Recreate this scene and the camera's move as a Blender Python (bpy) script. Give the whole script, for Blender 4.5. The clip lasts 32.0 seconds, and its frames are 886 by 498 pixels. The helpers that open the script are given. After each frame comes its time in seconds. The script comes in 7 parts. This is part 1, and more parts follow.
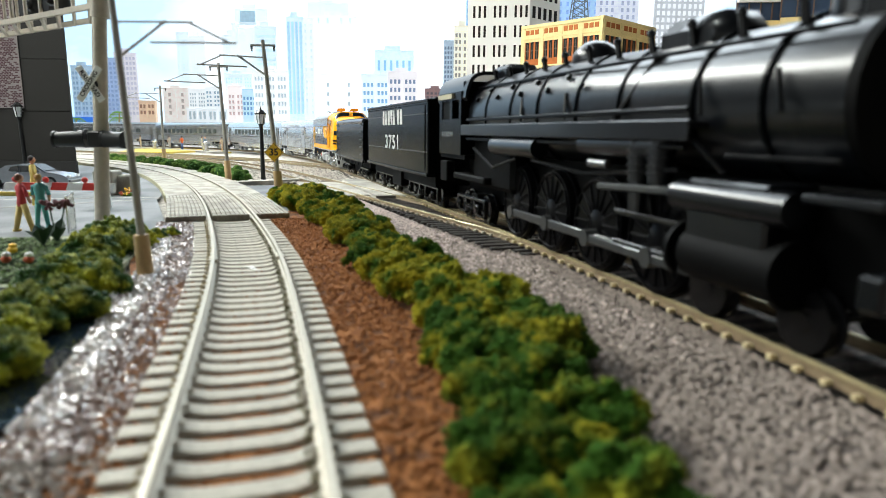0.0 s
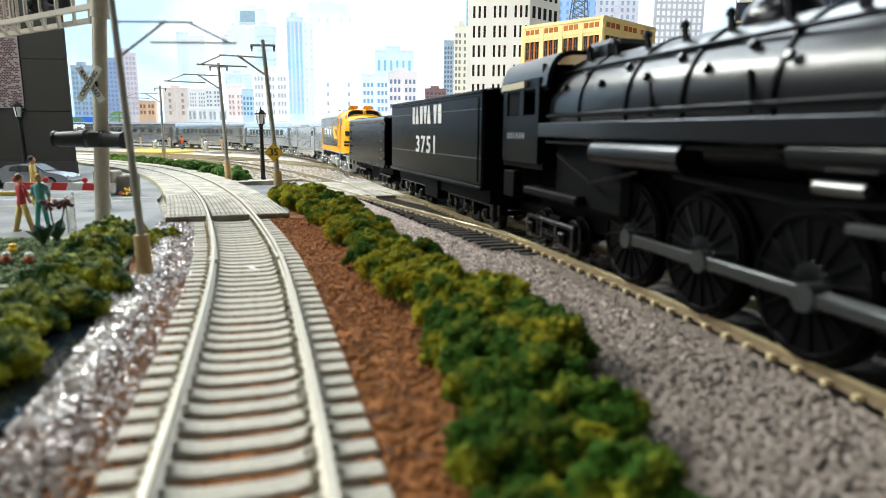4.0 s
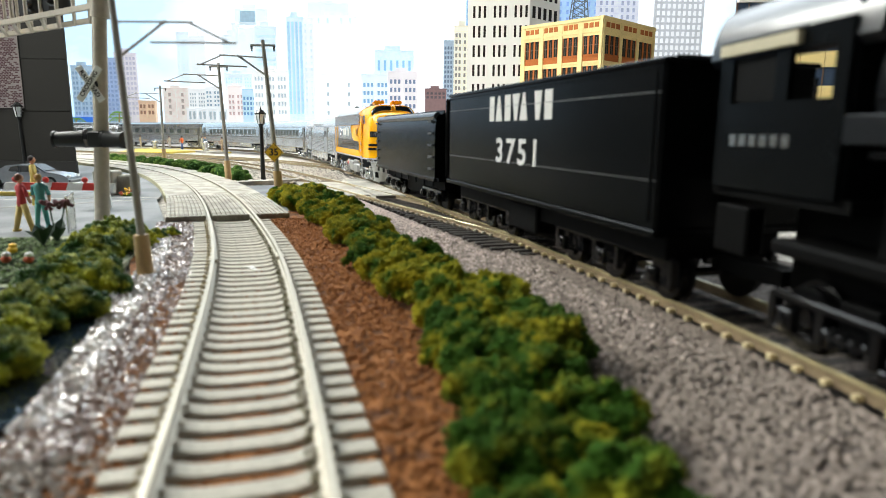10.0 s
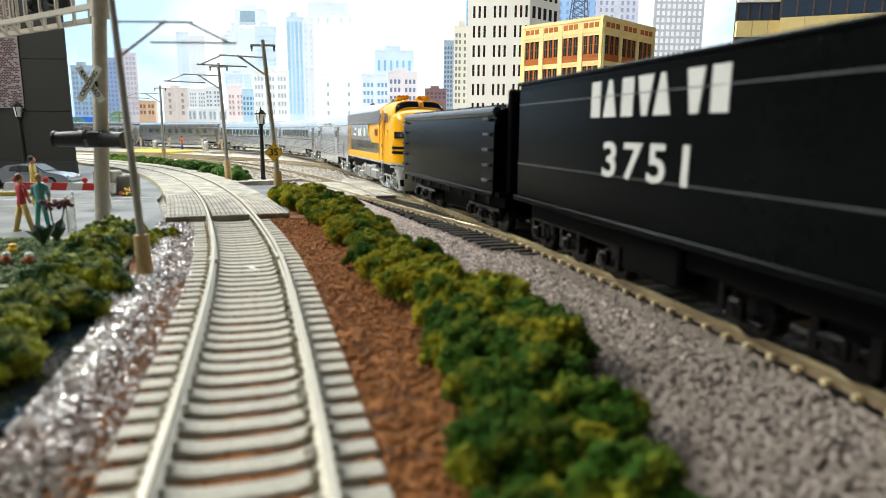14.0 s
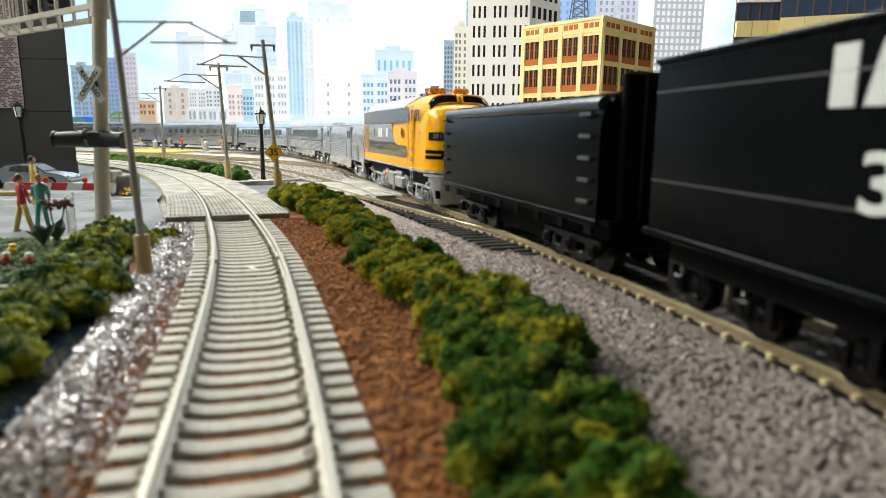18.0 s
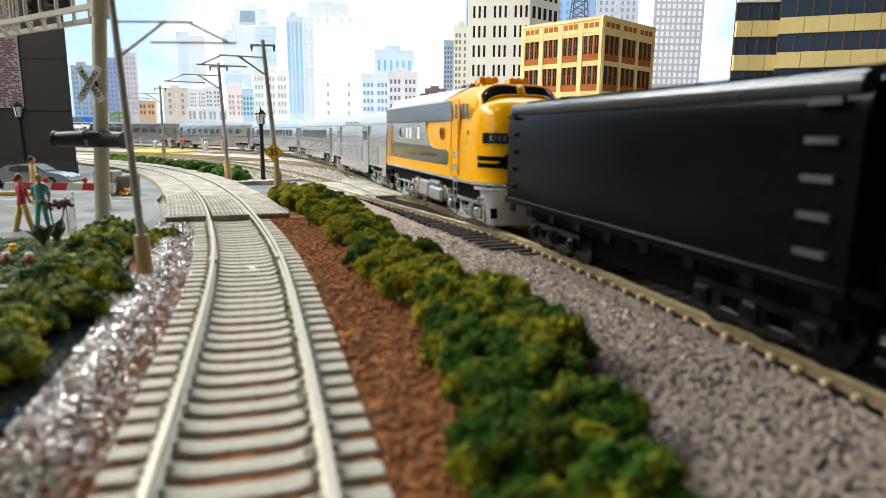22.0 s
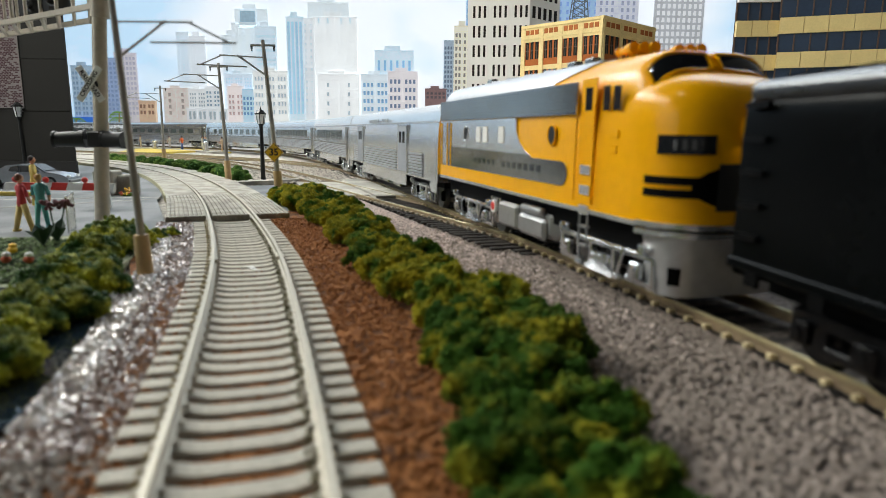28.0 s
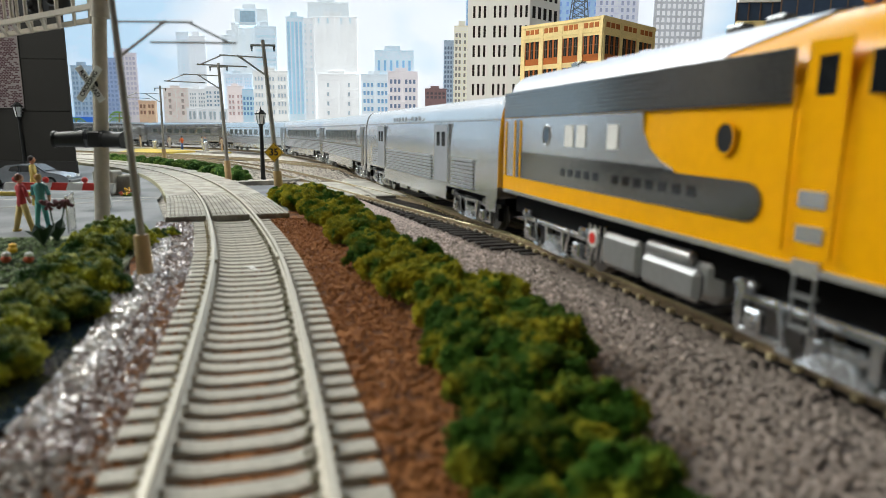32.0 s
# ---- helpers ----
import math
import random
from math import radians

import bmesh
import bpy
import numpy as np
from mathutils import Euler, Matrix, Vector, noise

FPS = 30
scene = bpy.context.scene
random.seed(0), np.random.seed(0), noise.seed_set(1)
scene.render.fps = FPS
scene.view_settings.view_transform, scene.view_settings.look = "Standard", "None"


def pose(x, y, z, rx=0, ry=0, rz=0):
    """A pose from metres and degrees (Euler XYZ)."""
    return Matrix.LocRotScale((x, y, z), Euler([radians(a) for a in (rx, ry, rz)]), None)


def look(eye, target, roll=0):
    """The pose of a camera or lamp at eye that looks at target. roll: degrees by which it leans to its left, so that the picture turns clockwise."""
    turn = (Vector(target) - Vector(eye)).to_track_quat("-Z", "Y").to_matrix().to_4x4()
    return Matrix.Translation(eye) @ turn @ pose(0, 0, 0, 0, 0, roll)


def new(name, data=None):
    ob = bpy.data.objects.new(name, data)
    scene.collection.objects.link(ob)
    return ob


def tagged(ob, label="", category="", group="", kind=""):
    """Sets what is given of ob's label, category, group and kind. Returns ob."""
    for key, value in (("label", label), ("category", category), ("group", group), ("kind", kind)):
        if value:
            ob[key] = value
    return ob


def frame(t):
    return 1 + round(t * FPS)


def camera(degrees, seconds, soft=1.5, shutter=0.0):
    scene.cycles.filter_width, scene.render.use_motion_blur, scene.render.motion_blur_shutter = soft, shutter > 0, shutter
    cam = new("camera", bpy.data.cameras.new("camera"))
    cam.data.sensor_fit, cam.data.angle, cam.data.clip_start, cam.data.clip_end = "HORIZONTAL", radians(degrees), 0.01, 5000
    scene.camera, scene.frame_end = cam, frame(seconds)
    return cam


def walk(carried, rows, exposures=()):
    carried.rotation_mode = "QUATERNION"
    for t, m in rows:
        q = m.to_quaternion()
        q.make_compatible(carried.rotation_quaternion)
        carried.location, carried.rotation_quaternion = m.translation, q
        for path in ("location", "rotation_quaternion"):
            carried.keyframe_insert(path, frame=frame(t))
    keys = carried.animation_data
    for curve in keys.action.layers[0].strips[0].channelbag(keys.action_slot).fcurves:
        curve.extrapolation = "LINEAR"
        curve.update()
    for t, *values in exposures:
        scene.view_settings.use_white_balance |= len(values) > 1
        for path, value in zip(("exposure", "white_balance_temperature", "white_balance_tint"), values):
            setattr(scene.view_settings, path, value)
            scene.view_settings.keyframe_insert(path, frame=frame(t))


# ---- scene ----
from math import sin, cos, atan2, pi, hypot

# A tabletop railway in 1:87: all dimensions below are written in millimetres and scaled by MM.
MM = 0.001

# ---------------------------------------------------------------- camera
cam = camera(70, 32.0, soft=0.5, shutter=0.7)
EYE = pose(0, 0, 33.5 * MM, 90 - 10.47, 0, 0) @ pose(0, 0, 0, 0, 0, 0.6)
walk(cam, [(0.0, EYE), (32.0, EYE)], exposures=[(0.0, 0.12, 6100, 8), (9.0, 0.12, 6250, 9), (13.0, 0.04, 6300, 9), (23.0, -0.1, 6400, 10), (28.0, -0.44, 6300, 10), (32.0, -0.46, 6300, 10)])
cam.data.dof.use_dof = True
cam.data.dof.focus_distance = 0.64
cam.data.dof.aperture_fstop = 27.0

# ---------------------------------------------------------------- light
world = bpy.data.worlds.new("room")
scene.world = world
world.use_nodes = True
world.node_tree.nodes["Background"].inputs[0].default_value = (0.80, 0.90, 1.0, 1)
world.node_tree.nodes["Background"].inputs[1].default_value = 0.012


def area_lamp(name, eye, target, sx, sy, watts, colour):
    lamp = bpy.data.lights.new(name, "AREA")
    lamp.shape, lamp.size, lamp.size_y, lamp.energy, lamp.color = "RECTANGLE", sx, sy, watts, colour
    ob = new(name, lamp)
    ob.matrix_world = look(eye, target)
    return ob


# Parallel stand-in for light from the left; the room has no sun.
sun_stand_in = bpy.data.lights.new("sun_stand_in", "SUN")
sun_stand_in.energy, sun_stand_in.angle, sun_stand_in.color = 0.36, radians(1.5), (0.98, 1.0, 0.91)
new("sun_stand_in", sun_stand_in).matrix_world = look((-0.66, -0.10, 1.33), (0, 0, 0))
# strip fixture of the room over the far side of the table
area_lamp("ceiling_fixture", (0.05, 1.55, 1.25), (0.0, 0.15, 0), 2.8, 0.6, 34.0, (0.92, 0.98, 1.0))
# unseen lamp added low over the table, to brighten its middle by falloff
area_lamp("added_strip", (-0.58, 0.53, 0.53), (-0.02, 0.38, 0), 0.8, 0.14, 10.2, (1.0, 0.97, 0.86))
# unseen fill added beyond the left end, brightens the sides that face it
area_lamp("left_fill", (-2.2, -0.25, 0.75), (0.0, 0.25, 0.0), 1.7, 0.9, 14.0, (0.97, 1.0, 0.98))


# ---------------------------------------------------------------- materials
def mat(name, colour, rough=0.6, metal=0.0, vary=0.18, grain=900, bump=0.15, coarse=60, emit=0.0, per_piece=0.0, spec=0.5, coat=0.0):
    m = bpy.data.materials.new(name)
    m.use_nodes = True
    nt = m.node_tree
    b = nt.nodes["Principled BSDF"]
    b.inputs["Roughness"].default_value, b.inputs["Metallic"].default_value = rough, metal
    b.inputs["Specular IOR Level"].default_value = spec
    b.inputs["Coat Weight"].default_value = coat
    link = nt.links.new
    tc = nt.nodes.new("ShaderNodeTexCoord")
    n1 = nt.nodes.new("ShaderNodeTexNoise")
    n1.inputs["Scale"].default_value, n1.inputs["Detail"].default_value = grain, 4
    n2 = nt.nodes.new("ShaderNodeTexNoise")
    n2.inputs["Scale"].default_value, n2.inputs["Detail"].default_value = coarse, 3
    link(tc.outputs["Object"], n1.inputs["Vector"])
    link(tc.outputs["Object"], n2.inputs["Vector"])
    add = nt.nodes.new("ShaderNodeMath")
    add.operation = "ADD"
    link(n1.outputs["Fac"], add.inputs[0])
    link(n2.outputs["Fac"], add.inputs[1])
    src = add.outputs[0]
    if per_piece:
        oi = nt.nodes.new("ShaderNodeObjectInfo")
        ge = nt.nodes.new("ShaderNodeNewGeometry")
        s2 = nt.nodes.new("ShaderNodeMath")
        s2.operation = "ADD"
        link(oi.outputs["Random"], s2.inputs[0])
        link(ge.outputs["Random Per Island"], s2.inputs[1])
        s3 = nt.nodes.new("ShaderNodeMath")
        s3.operation = "MULTIPLY_ADD"
        s3.inputs[1].default_value, s3.inputs[2].default_value = per_piece, -per_piece * 0.75
        link(s2.outputs[0], s3.inputs[0])
        s4 = nt.nodes.new("ShaderNodeMath")
        s4.operation = "ADD"
        link(src, s4.inputs[0])
        link(s3.outputs[0], s4.inputs[1])
        src = s4.outputs[0]
    ramp = nt.nodes.new("ShaderNodeMapRange")
    ramp.inputs["From Min"].default_value, ramp.inputs["From Max"].default_value = 0.6, 1.4
    ramp.inputs["To Min"].default_value, ramp.inputs["To Max"].default_value = 1 - vary, 1 + vary
    link(src, ramp.inputs["Value"])
    mix = nt.nodes.new("ShaderNodeVectorMath")
    mix.operation = "SCALE"
    mix.inputs[0].default_value = colour[:3]
    link(ramp.outputs[0], mix.inputs["Scale"])
    link(mix.outputs[0], b.inputs["Base Color"])
    if bump:
        bp = nt.nodes.new("ShaderNodeBump")
        bp.inputs["Strength"].default_value, bp.inputs["Distance"].default_value = bump, 0.0006
        link(n1.outputs["Fac"], bp.inputs["Height"])
        link(bp.outputs[0], b.inputs["Normal"])
    if emit:
        link(mix.outputs[0], b.inputs["Emission Color"])
        b.inputs["Emission Strength"].default_value = emit
    return m


def two_tone(name, c1, c2, scale=150, rough=0.8, bump=0.4, grain=1200, spec=0.4, detail=6, lo=0.42, hi=0.58, per_piece=0.0):
    """Two colours mixed by a noise, with fine relief."""
    m = mat(name, (1, 1, 1), rough, 0, 0.22, grain, bump, scale * 0.3, spec=spec, per_piece=per_piece)
    nt = m.node_tree
    b = nt.nodes["Principled BSDF"]
    old = b.inputs["Base Color"].links[0].from_socket
    tc = nt.nodes.new("ShaderNodeTexCoord")
    n = nt.nodes.new("ShaderNodeTexNoise")
    n.inputs["Scale"].default_value, n.inputs["Detail"].default_value = scale, detail
    nt.links.new(tc.outputs["Object"], n.inputs["Vector"])
    r = nt.nodes.new("ShaderNodeValToRGB")
    r.color_ramp.elements[0].position, r.color_ramp.elements[1].position = lo, hi
    r.color_ramp.elements[0].color, r.color_ramp.elements[1].color = (*c1, 1), (*c2, 1)
    nt.links.new(n.outputs["Fac"], r.inputs[0])
    mul = nt.nodes.new("ShaderNodeVectorMath")
    mul.operation = "MULTIPLY"
    nt.links.new(r.outputs[0], mul.inputs[0])
    nt.links.new(old, mul.inputs[1])
    nt.links.new(mul.outputs[0], b.inputs["Base Color"])
    return m


def glass_mat(name, colour, rough=0.08):
    return mat(name, colour, rough, 0.0, 0.1, 300, 0, 30, spec=0.8)


M_ASPHALT = two_tone("asphalt_grey", (0.13, 0.14, 0.15), (0.20, 0.21, 0.22), 40, 0.75, 0.2, 1500)
M_CONCRETE = two_tone("concrete_light", (0.34, 0.325, 0.285), (0.50, 0.48, 0.43), 60, 0.8, 0.2, 1200)
M_DECK = two_tone("deck_grey_tan", (0.27, 0.25, 0.21), (0.40, 0.38, 0.325), 120, 0.8, 0.3, 900, per_piece=0.25)
M_SOIL = two_tone("soil_red_brown", (0.10, 0.035, 0.008), (0.31, 0.115, 0.026), 260, 0.95, 0.9, 1300)
M_BALLAST = two_tone("ballast_mauve_grey", (0.07, 0.057, 0.05), (0.20, 0.168, 0.148), 900, 0.9, 1.0, 1600)
M_YARD = two_tone("yard_ballast_pale", (0.34, 0.31, 0.275), (0.66, 0.63, 0.57), 420, 0.9, 0.8, 1400)
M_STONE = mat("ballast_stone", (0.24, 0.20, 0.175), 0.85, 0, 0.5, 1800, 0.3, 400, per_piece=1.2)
M_WETSTONE = mat("glossy_stone", (0.15, 0.095, 0.07), 0.16, 0, 0.3, 1500, 0.25, 300, per_piece=1.2, spec=0.6, coat=0.35)
M_GRASS = two_tone("grass_pale_green", (0.10, 0.14, 0.06), (0.34, 0.36, 0.24), 120, 0.9, 0.7, 1500)
M_WATER = mat("water_gloss", (0.008, 0.013, 0.018), 0.04, 0, 0.3, 120, 0.15, 40, spec=0.8)
M_SLEEPER = mat("sleeper_concrete_tan", (0.45, 0.418, 0.345), 0.75, 0, 0.24, 900, 0.25, 90, per_piece=0.3)
M_TIE = mat("tie_dark_brown", (0.030, 0.024, 0.021), 0.85, 0, 0.25, 900, 0.4, 90, per_piece=0.5)
M_RAIL = mat("rail_painted_tan", (0.42, 0.385, 0.30), 0.42, 0.25, 0.12, 700, 0.1, 80)
M_RAIL_TOP = mat("rail_head_nickel", (0.62, 0.60, 0.55), 0.25, 0.9, 0.1, 700, 0.05, 80)
M_RAIL_FOOT = mat("rail_foot_rust", (0.20, 0.145, 0.08), 0.7, 0, 0.3, 500, 0.3, 80)
M_RAIL_BRASS = mat("rail_brassy", (0.66, 0.56, 0.33), 0.27, 0.6, 0.2, 600, 0.1, 90)
M_BUSH = two_tone("foam_foliage", (0.040, 0.105, 0.008), (0.25, 0.24, 0.012), 95, 0.95, 0.8, 900, 0.2, 2, 0.48, 0.66, per_piece=0.4)
M_BUSH_LIGHT = two_tone("foam_foliage_olive", (0.050, 0.12, 0.008), (0.36, 0.32, 0.014), 95, 0.95, 0.8, 900, 0.2, 2, 0.38, 0.58, per_piece=0.4)
M_BUSH_DARK = two_tone("foam_foliage_dark", (0.030, 0.095, 0.008), (0.44, 0.44, 0.016), 70, 0.6, 0.8, 900, 0.3, 2, 0.44, 0.62, per_piece=0.4)
M_HEDGE = two_tone("foam_hedge_green", (0.04, 0.11, 0.02), (0.13, 0.22, 0.04), 60, 0.95, 0.8, 900, 0.2, 3, per_piece=0.4)
M_BLACK = mat("engine_black", (0.003, 0.0037, 0.005), 0.28, 0.0, 0.3, 500, 0.05, 60, spec=0.38, coat=0.12)
M_TENDER = mat("tender_black", (0.0028, 0.0033, 0.0036), 0.24, 0.0, 0.4, 500, 0.02, 60, spec=0.06)
M_PIPE = mat("pipe_black", (0.003, 0.003, 0.0034), 0.3, 0.0, 0.3, 500, 0.05, 60, spec=0.10)
M_DARK = mat("underframe_black", (0.0022, 0.0022, 0.0022), 0.6, 0.0, 0.3, 500, 0.1, 80, spec=0.06)
M_BOGIE = mat("truck_black", (0.004, 0.004, 0.0045), 0.27, 0.0, 0.3, 500, 0.05, 60, spec=0.45)
M_ROD = mat("rod_dull_steel", (0.11, 0.115, 0.115), 0.33, 0.8, 0.2, 500, 0.1, 60)
M_STEEL = mat("rod_steel", (0.24, 0.24, 0.24), 0.28, 0.85, 0.15, 500, 0.08, 60)
M_WHITE = mat("lettering_white", (0.55, 0.55, 0.53), 0.6, 0, 0.08, 900, 0, 80)
M_YELLOW = mat("diesel_yellow", (0.86, 0.405, 0.0), 0.24, 0.0, 0.06, 500, 0.02, 40, spec=0.18)
M_SILVER = mat("silver_paint", (0.70, 0.71, 0.72), 0.21, 0.78, 0.10, 500, 0.05, 50)
M_ROOFSILVER = mat("roof_silver_paint", (0.44, 0.46, 0.50), 0.38, 0.5, 0.10, 500, 0.05, 50)
M_TANK = mat("tank_grey", (0.40, 0.41, 0.41), 0.3, 0.6, 0.12, 500, 0.05, 50)
M_TRUCK = mat("truck_bright_silver", (0.62, 0.64, 0.65), 0.19, 0.8, 0.15, 500, 0.05, 50)
M_GRILLE = mat("grille_dark_silver", (0.40, 0.39, 0.36), 0.22, 0.95, 0.15, 900, 0.1, 50)
M_STRIPE = mat("stripe_bright_metal", (0.27, 0.27, 0.26), 0.15, 0.95, 0.1, 500, 0.04, 50)
M_WINDOW = glass_mat("window_dark", (0.012, 0.014, 0.016))
M_CARWIN = glass_mat("car_window", (0.10, 0.12, 0.12), 0.1)
M_POLE = mat("mast_grey", (0.37, 0.355, 0.32), 0.5, 0.2, 0.2, 500, 0.15, 60)
M_BASE = mat("mast_foot_tan", (0.48, 0.335, 0.165), 0.7, 0.0, 0.2, 400, 0.3, 60)
M_IRON = mat("iron_black", (0.012, 0.013, 0.014), 0.4, 0.2, 0.2, 500, 0.05, 60)
M_LANTERN = mat("lantern_glass", (0.92, 0.95, 0.96), 0.05, 0, 0.05, 300, 0, 40)
M_SIGN = mat("sign_yellow", (0.85, 0.50, 0.01), 0.45, 0, 0.06, 500, 0.02, 60)
M_INK = mat("ink_black", (0.01, 0.01, 0.01), 0.6, 0, 0.1, 500, 0, 60)
M_RED = mat("red_paint", (0.62, 0.03, 0.02), 0.45, 0, 0.1, 500, 0.02, 60)
M_WHITEPAINT = mat("white_paint", (0.74, 0.74, 0.71), 0.55, 0, 0.1, 500, 0.03, 60)
M_MASTTAN = mat("signal_mast_tan", (0.50, 0.45, 0.36), 0.38, 0.1, 0.15, 400, 0.1, 50)
M_GREYWALL = mat("grey_plastic_wall", (0.021, 0.019, 0.0145), 0.7, 0, 0.08, 700, 0.1, 25)


# ---------------------------------------------------------------- helpers of this scene
def mesh_of(bm, material, smooth=False, name="m"):
    me = bpy.data.meshes.new(name)
    bm.transform(Matrix.Scale(MM, 4))
    bm.normal_update()
    bm.to_mesh(me)
    bm.free()
    me.materials.append(material)
    if smooth:
        for p in me.polygons:
            p.use_smooth = True
        me.set_sharp_from_angle(angle=radians(38))
    return me


def part(name, bm, material, parent=None, label="", smooth=False):
    ob = new(name, mesh_of(bm, material, smooth, name))
    ob.parent = parent
    return tagged(ob, label)


def piece(name, me, parent, x, y, z, rx=0, ry=0, rz=0):
    ob = new(name, me)
    ob.parent = parent
    ob.matrix_basis = pose(x * MM, y * MM, z * MM, rx, ry, rz)
    return ob


def thing(name, x, y, z, label, category, group="", rz=0.0, kind=""):
    ob = new(name)
    ob.empty_display_size = 0.002
    ob.matrix_basis = pose(x * MM, y * MM, z * MM, 0, 0, rz)
    return tagged(ob, label, category, group, kind)


def box(bm, x0, x1, y0, y1, z0, z1, bevel=0.0):
    r = bmesh.ops.create_cube(bm, size=1)
    for v in r["verts"]:
        v.co = Vector(((x0 + x1) / 2 + v.co.x * (x1 - x0), (y0 + y1) / 2 + v.co.y * (y1 - y0), (z0 + z1) / 2 + v.co.z * (z1 - z0)))
    if bevel:
        edges = list({e for v in r["verts"] for e in v.link_edges})
        bmesh.ops.bevel(bm, geom=edges, offset=bevel, segments=1, affect="EDGES", profile=0.5)
    return bm


def rod(bm, a, b, r0, r1=None, seg=8, caps=True):
    a, b = Vector(a), Vector(b)
    r1 = r0 if r1 is None else r1
    q = (b - a).to_track_quat("Z", "Y").to_matrix().to_4x4()
    bmesh.ops.create_cone(bm, cap_ends=caps, segments=seg, radius1=r0, radius2=r1, depth=(b - a).length,
                          matrix=Matrix.Translation((a + b) / 2) @ q)
    return bm


def ball(bm, c, r, sub=2, sx=1, sy=1, sz=1):
    bmesh.ops.create_icosphere(bm, subdivisions=sub, radius=r, matrix=Matrix.Translation(c) @ Matrix.Diagonal((sx, sy, sz, 1)))
    return bm


def loft(bm, rings, close=True, caps=True):
    """A skin over rings of equally many points."""
    vs = [[bm.verts.new(p) for p in ring] for ring in rings]
    n = len(rings[0])
    for a, b in zip(vs, vs[1:]):
        for i in range(n if close else n - 1):
            j = (i + 1) % n
            bm.faces.new((a[i], a[j], b[j], b[i]))
    if caps and close:
        bm.faces.new(vs[0][::-1])
        bm.faces.new(vs[-1])
    bmesh.ops.recalc_face_normals(bm, faces=bm.faces[:])
    return bm


def B():
    return bmesh.new()


def text_part(name, words, size, material, parent, m, depth=0.12, space=1.0):
    """Words as a mesh in the plane of the matrix m (millimetres), centred on its origin."""
    cu = bpy.data.curves.new(name, "FONT")
    cu.body, cu.size, cu.align_x, cu.align_y, cu.extrude, cu.resolution_u = words, size, "CENTER", "CENTER", depth, 3
    cu.offset = size * 0.018
    cu.space_character = space
    ob = new(name, cu)
    me = bpy.data.meshes.new_from_object(ob.evaluated_get(bpy.context.evaluated_depsgraph_get()))
    bpy.data.objects.remove(ob)
    me.transform(Matrix.Scale(MM, 4) @ m)
    me.materials.clear()
    me.materials.append(material)
    ob = new(name, me)
    ob.parent = parent
    return ob


# ---------------------------------------------------------------- track lines
class Line:
    """A line in plan, from a start and headings (degrees to the left of +y) at knots along it."""

    def __init__(self, x0, y0, knots, back=900.0, reach=2700.0, step=2.0):
        ks, hs = [k[0] for k in knots], [k[1] for k in knots]
        self.s = np.arange(0, reach, step)
        self.h = np.radians(np.interp(self.s, ks, hs))
        self.x = x0 + np.concatenate([[0], np.cumsum(-np.sin(self.h) * step)[:-1]])
        self.y = y0 + np.concatenate([[0], np.cumsum(np.cos(self.h) * step)[:-1]])
        sb = np.arange(-back, 0, step)
        h0 = self.h[0]
        self.x = np.concatenate([x0 - np.sin(h0) * sb, self.x])
        self.y = np.concatenate([y0 + np.cos(h0) * sb, self.y])
        self.h = np.concatenate([sb * 0 + h0, self.h])
        self.s = np.concatenate([sb, self.s])

    def at(self, s, off=0.0):
        """x, y, heading (radians) at s; off: millimetres to the right of the way."""
        h = float(np.interp(s, self.s, self.h))
        return float(np.interp(s, self.s, self.x)) + off * cos(h), float(np.interp(s, self.s, self.y)) + off * sin(h), h


MAIN = Line(74.19, 41.79, [(0, 7.96), (80, 15.09), (200, 17.32), (400, 17.81), (600, 17.32), (850, 24.7), (1100, 38.72), (1400, 55.65),
                           (1700, 72.59), (2100, 89.5)])
TRAM = Line(-12.0, 28.0, [(0, 14.5), (60, 16), (110, 17), (186, 21), (264, 22.8), (360, 26), (470, 30.5), (560, 37), (760, 50), (1100, 66), (1500, 75)],
            back=120, reach=1500)
YARD = Line(37.1, 195.2, [(0, 16.9), (34, 27.2), (140, 27.2), (300, 27.0), (430, 30), (650, 43), (900, 60), (1300, 80)], back=10, reach=1400)
YARD_B = Line(-45.0, 520.0, [(0, 30), (200, 38), (420, 52), (700, 70), (1000, 82)], back=60, reach=1200)
SPEED = 16.6


def strip(bm, line, s0, s1, step, profile):
    """Sweeps a profile of (off, z) points along a line."""
    rings = []
    s = s0
    while s <= s1 + 0.01:
        rings.append([(*line.at(s, o)[:2], z) for o, z in profile])
        s += step
    return loft(bm, rings)


def sheet(name, pts, z, material, label, category="ground", kind="structure", thick=3.0):
    bm = B()
    loft(bm, [[(x, y, z - thick) for x, y in pts], [(x, y, z) for x, y in pts]])
    bmesh.ops.triangulate(bm, faces=[f for f in bm.faces if len(f.verts) > 4])
    ob = part(name, bm, material)
    return tagged(ob, label, category, "", kind)


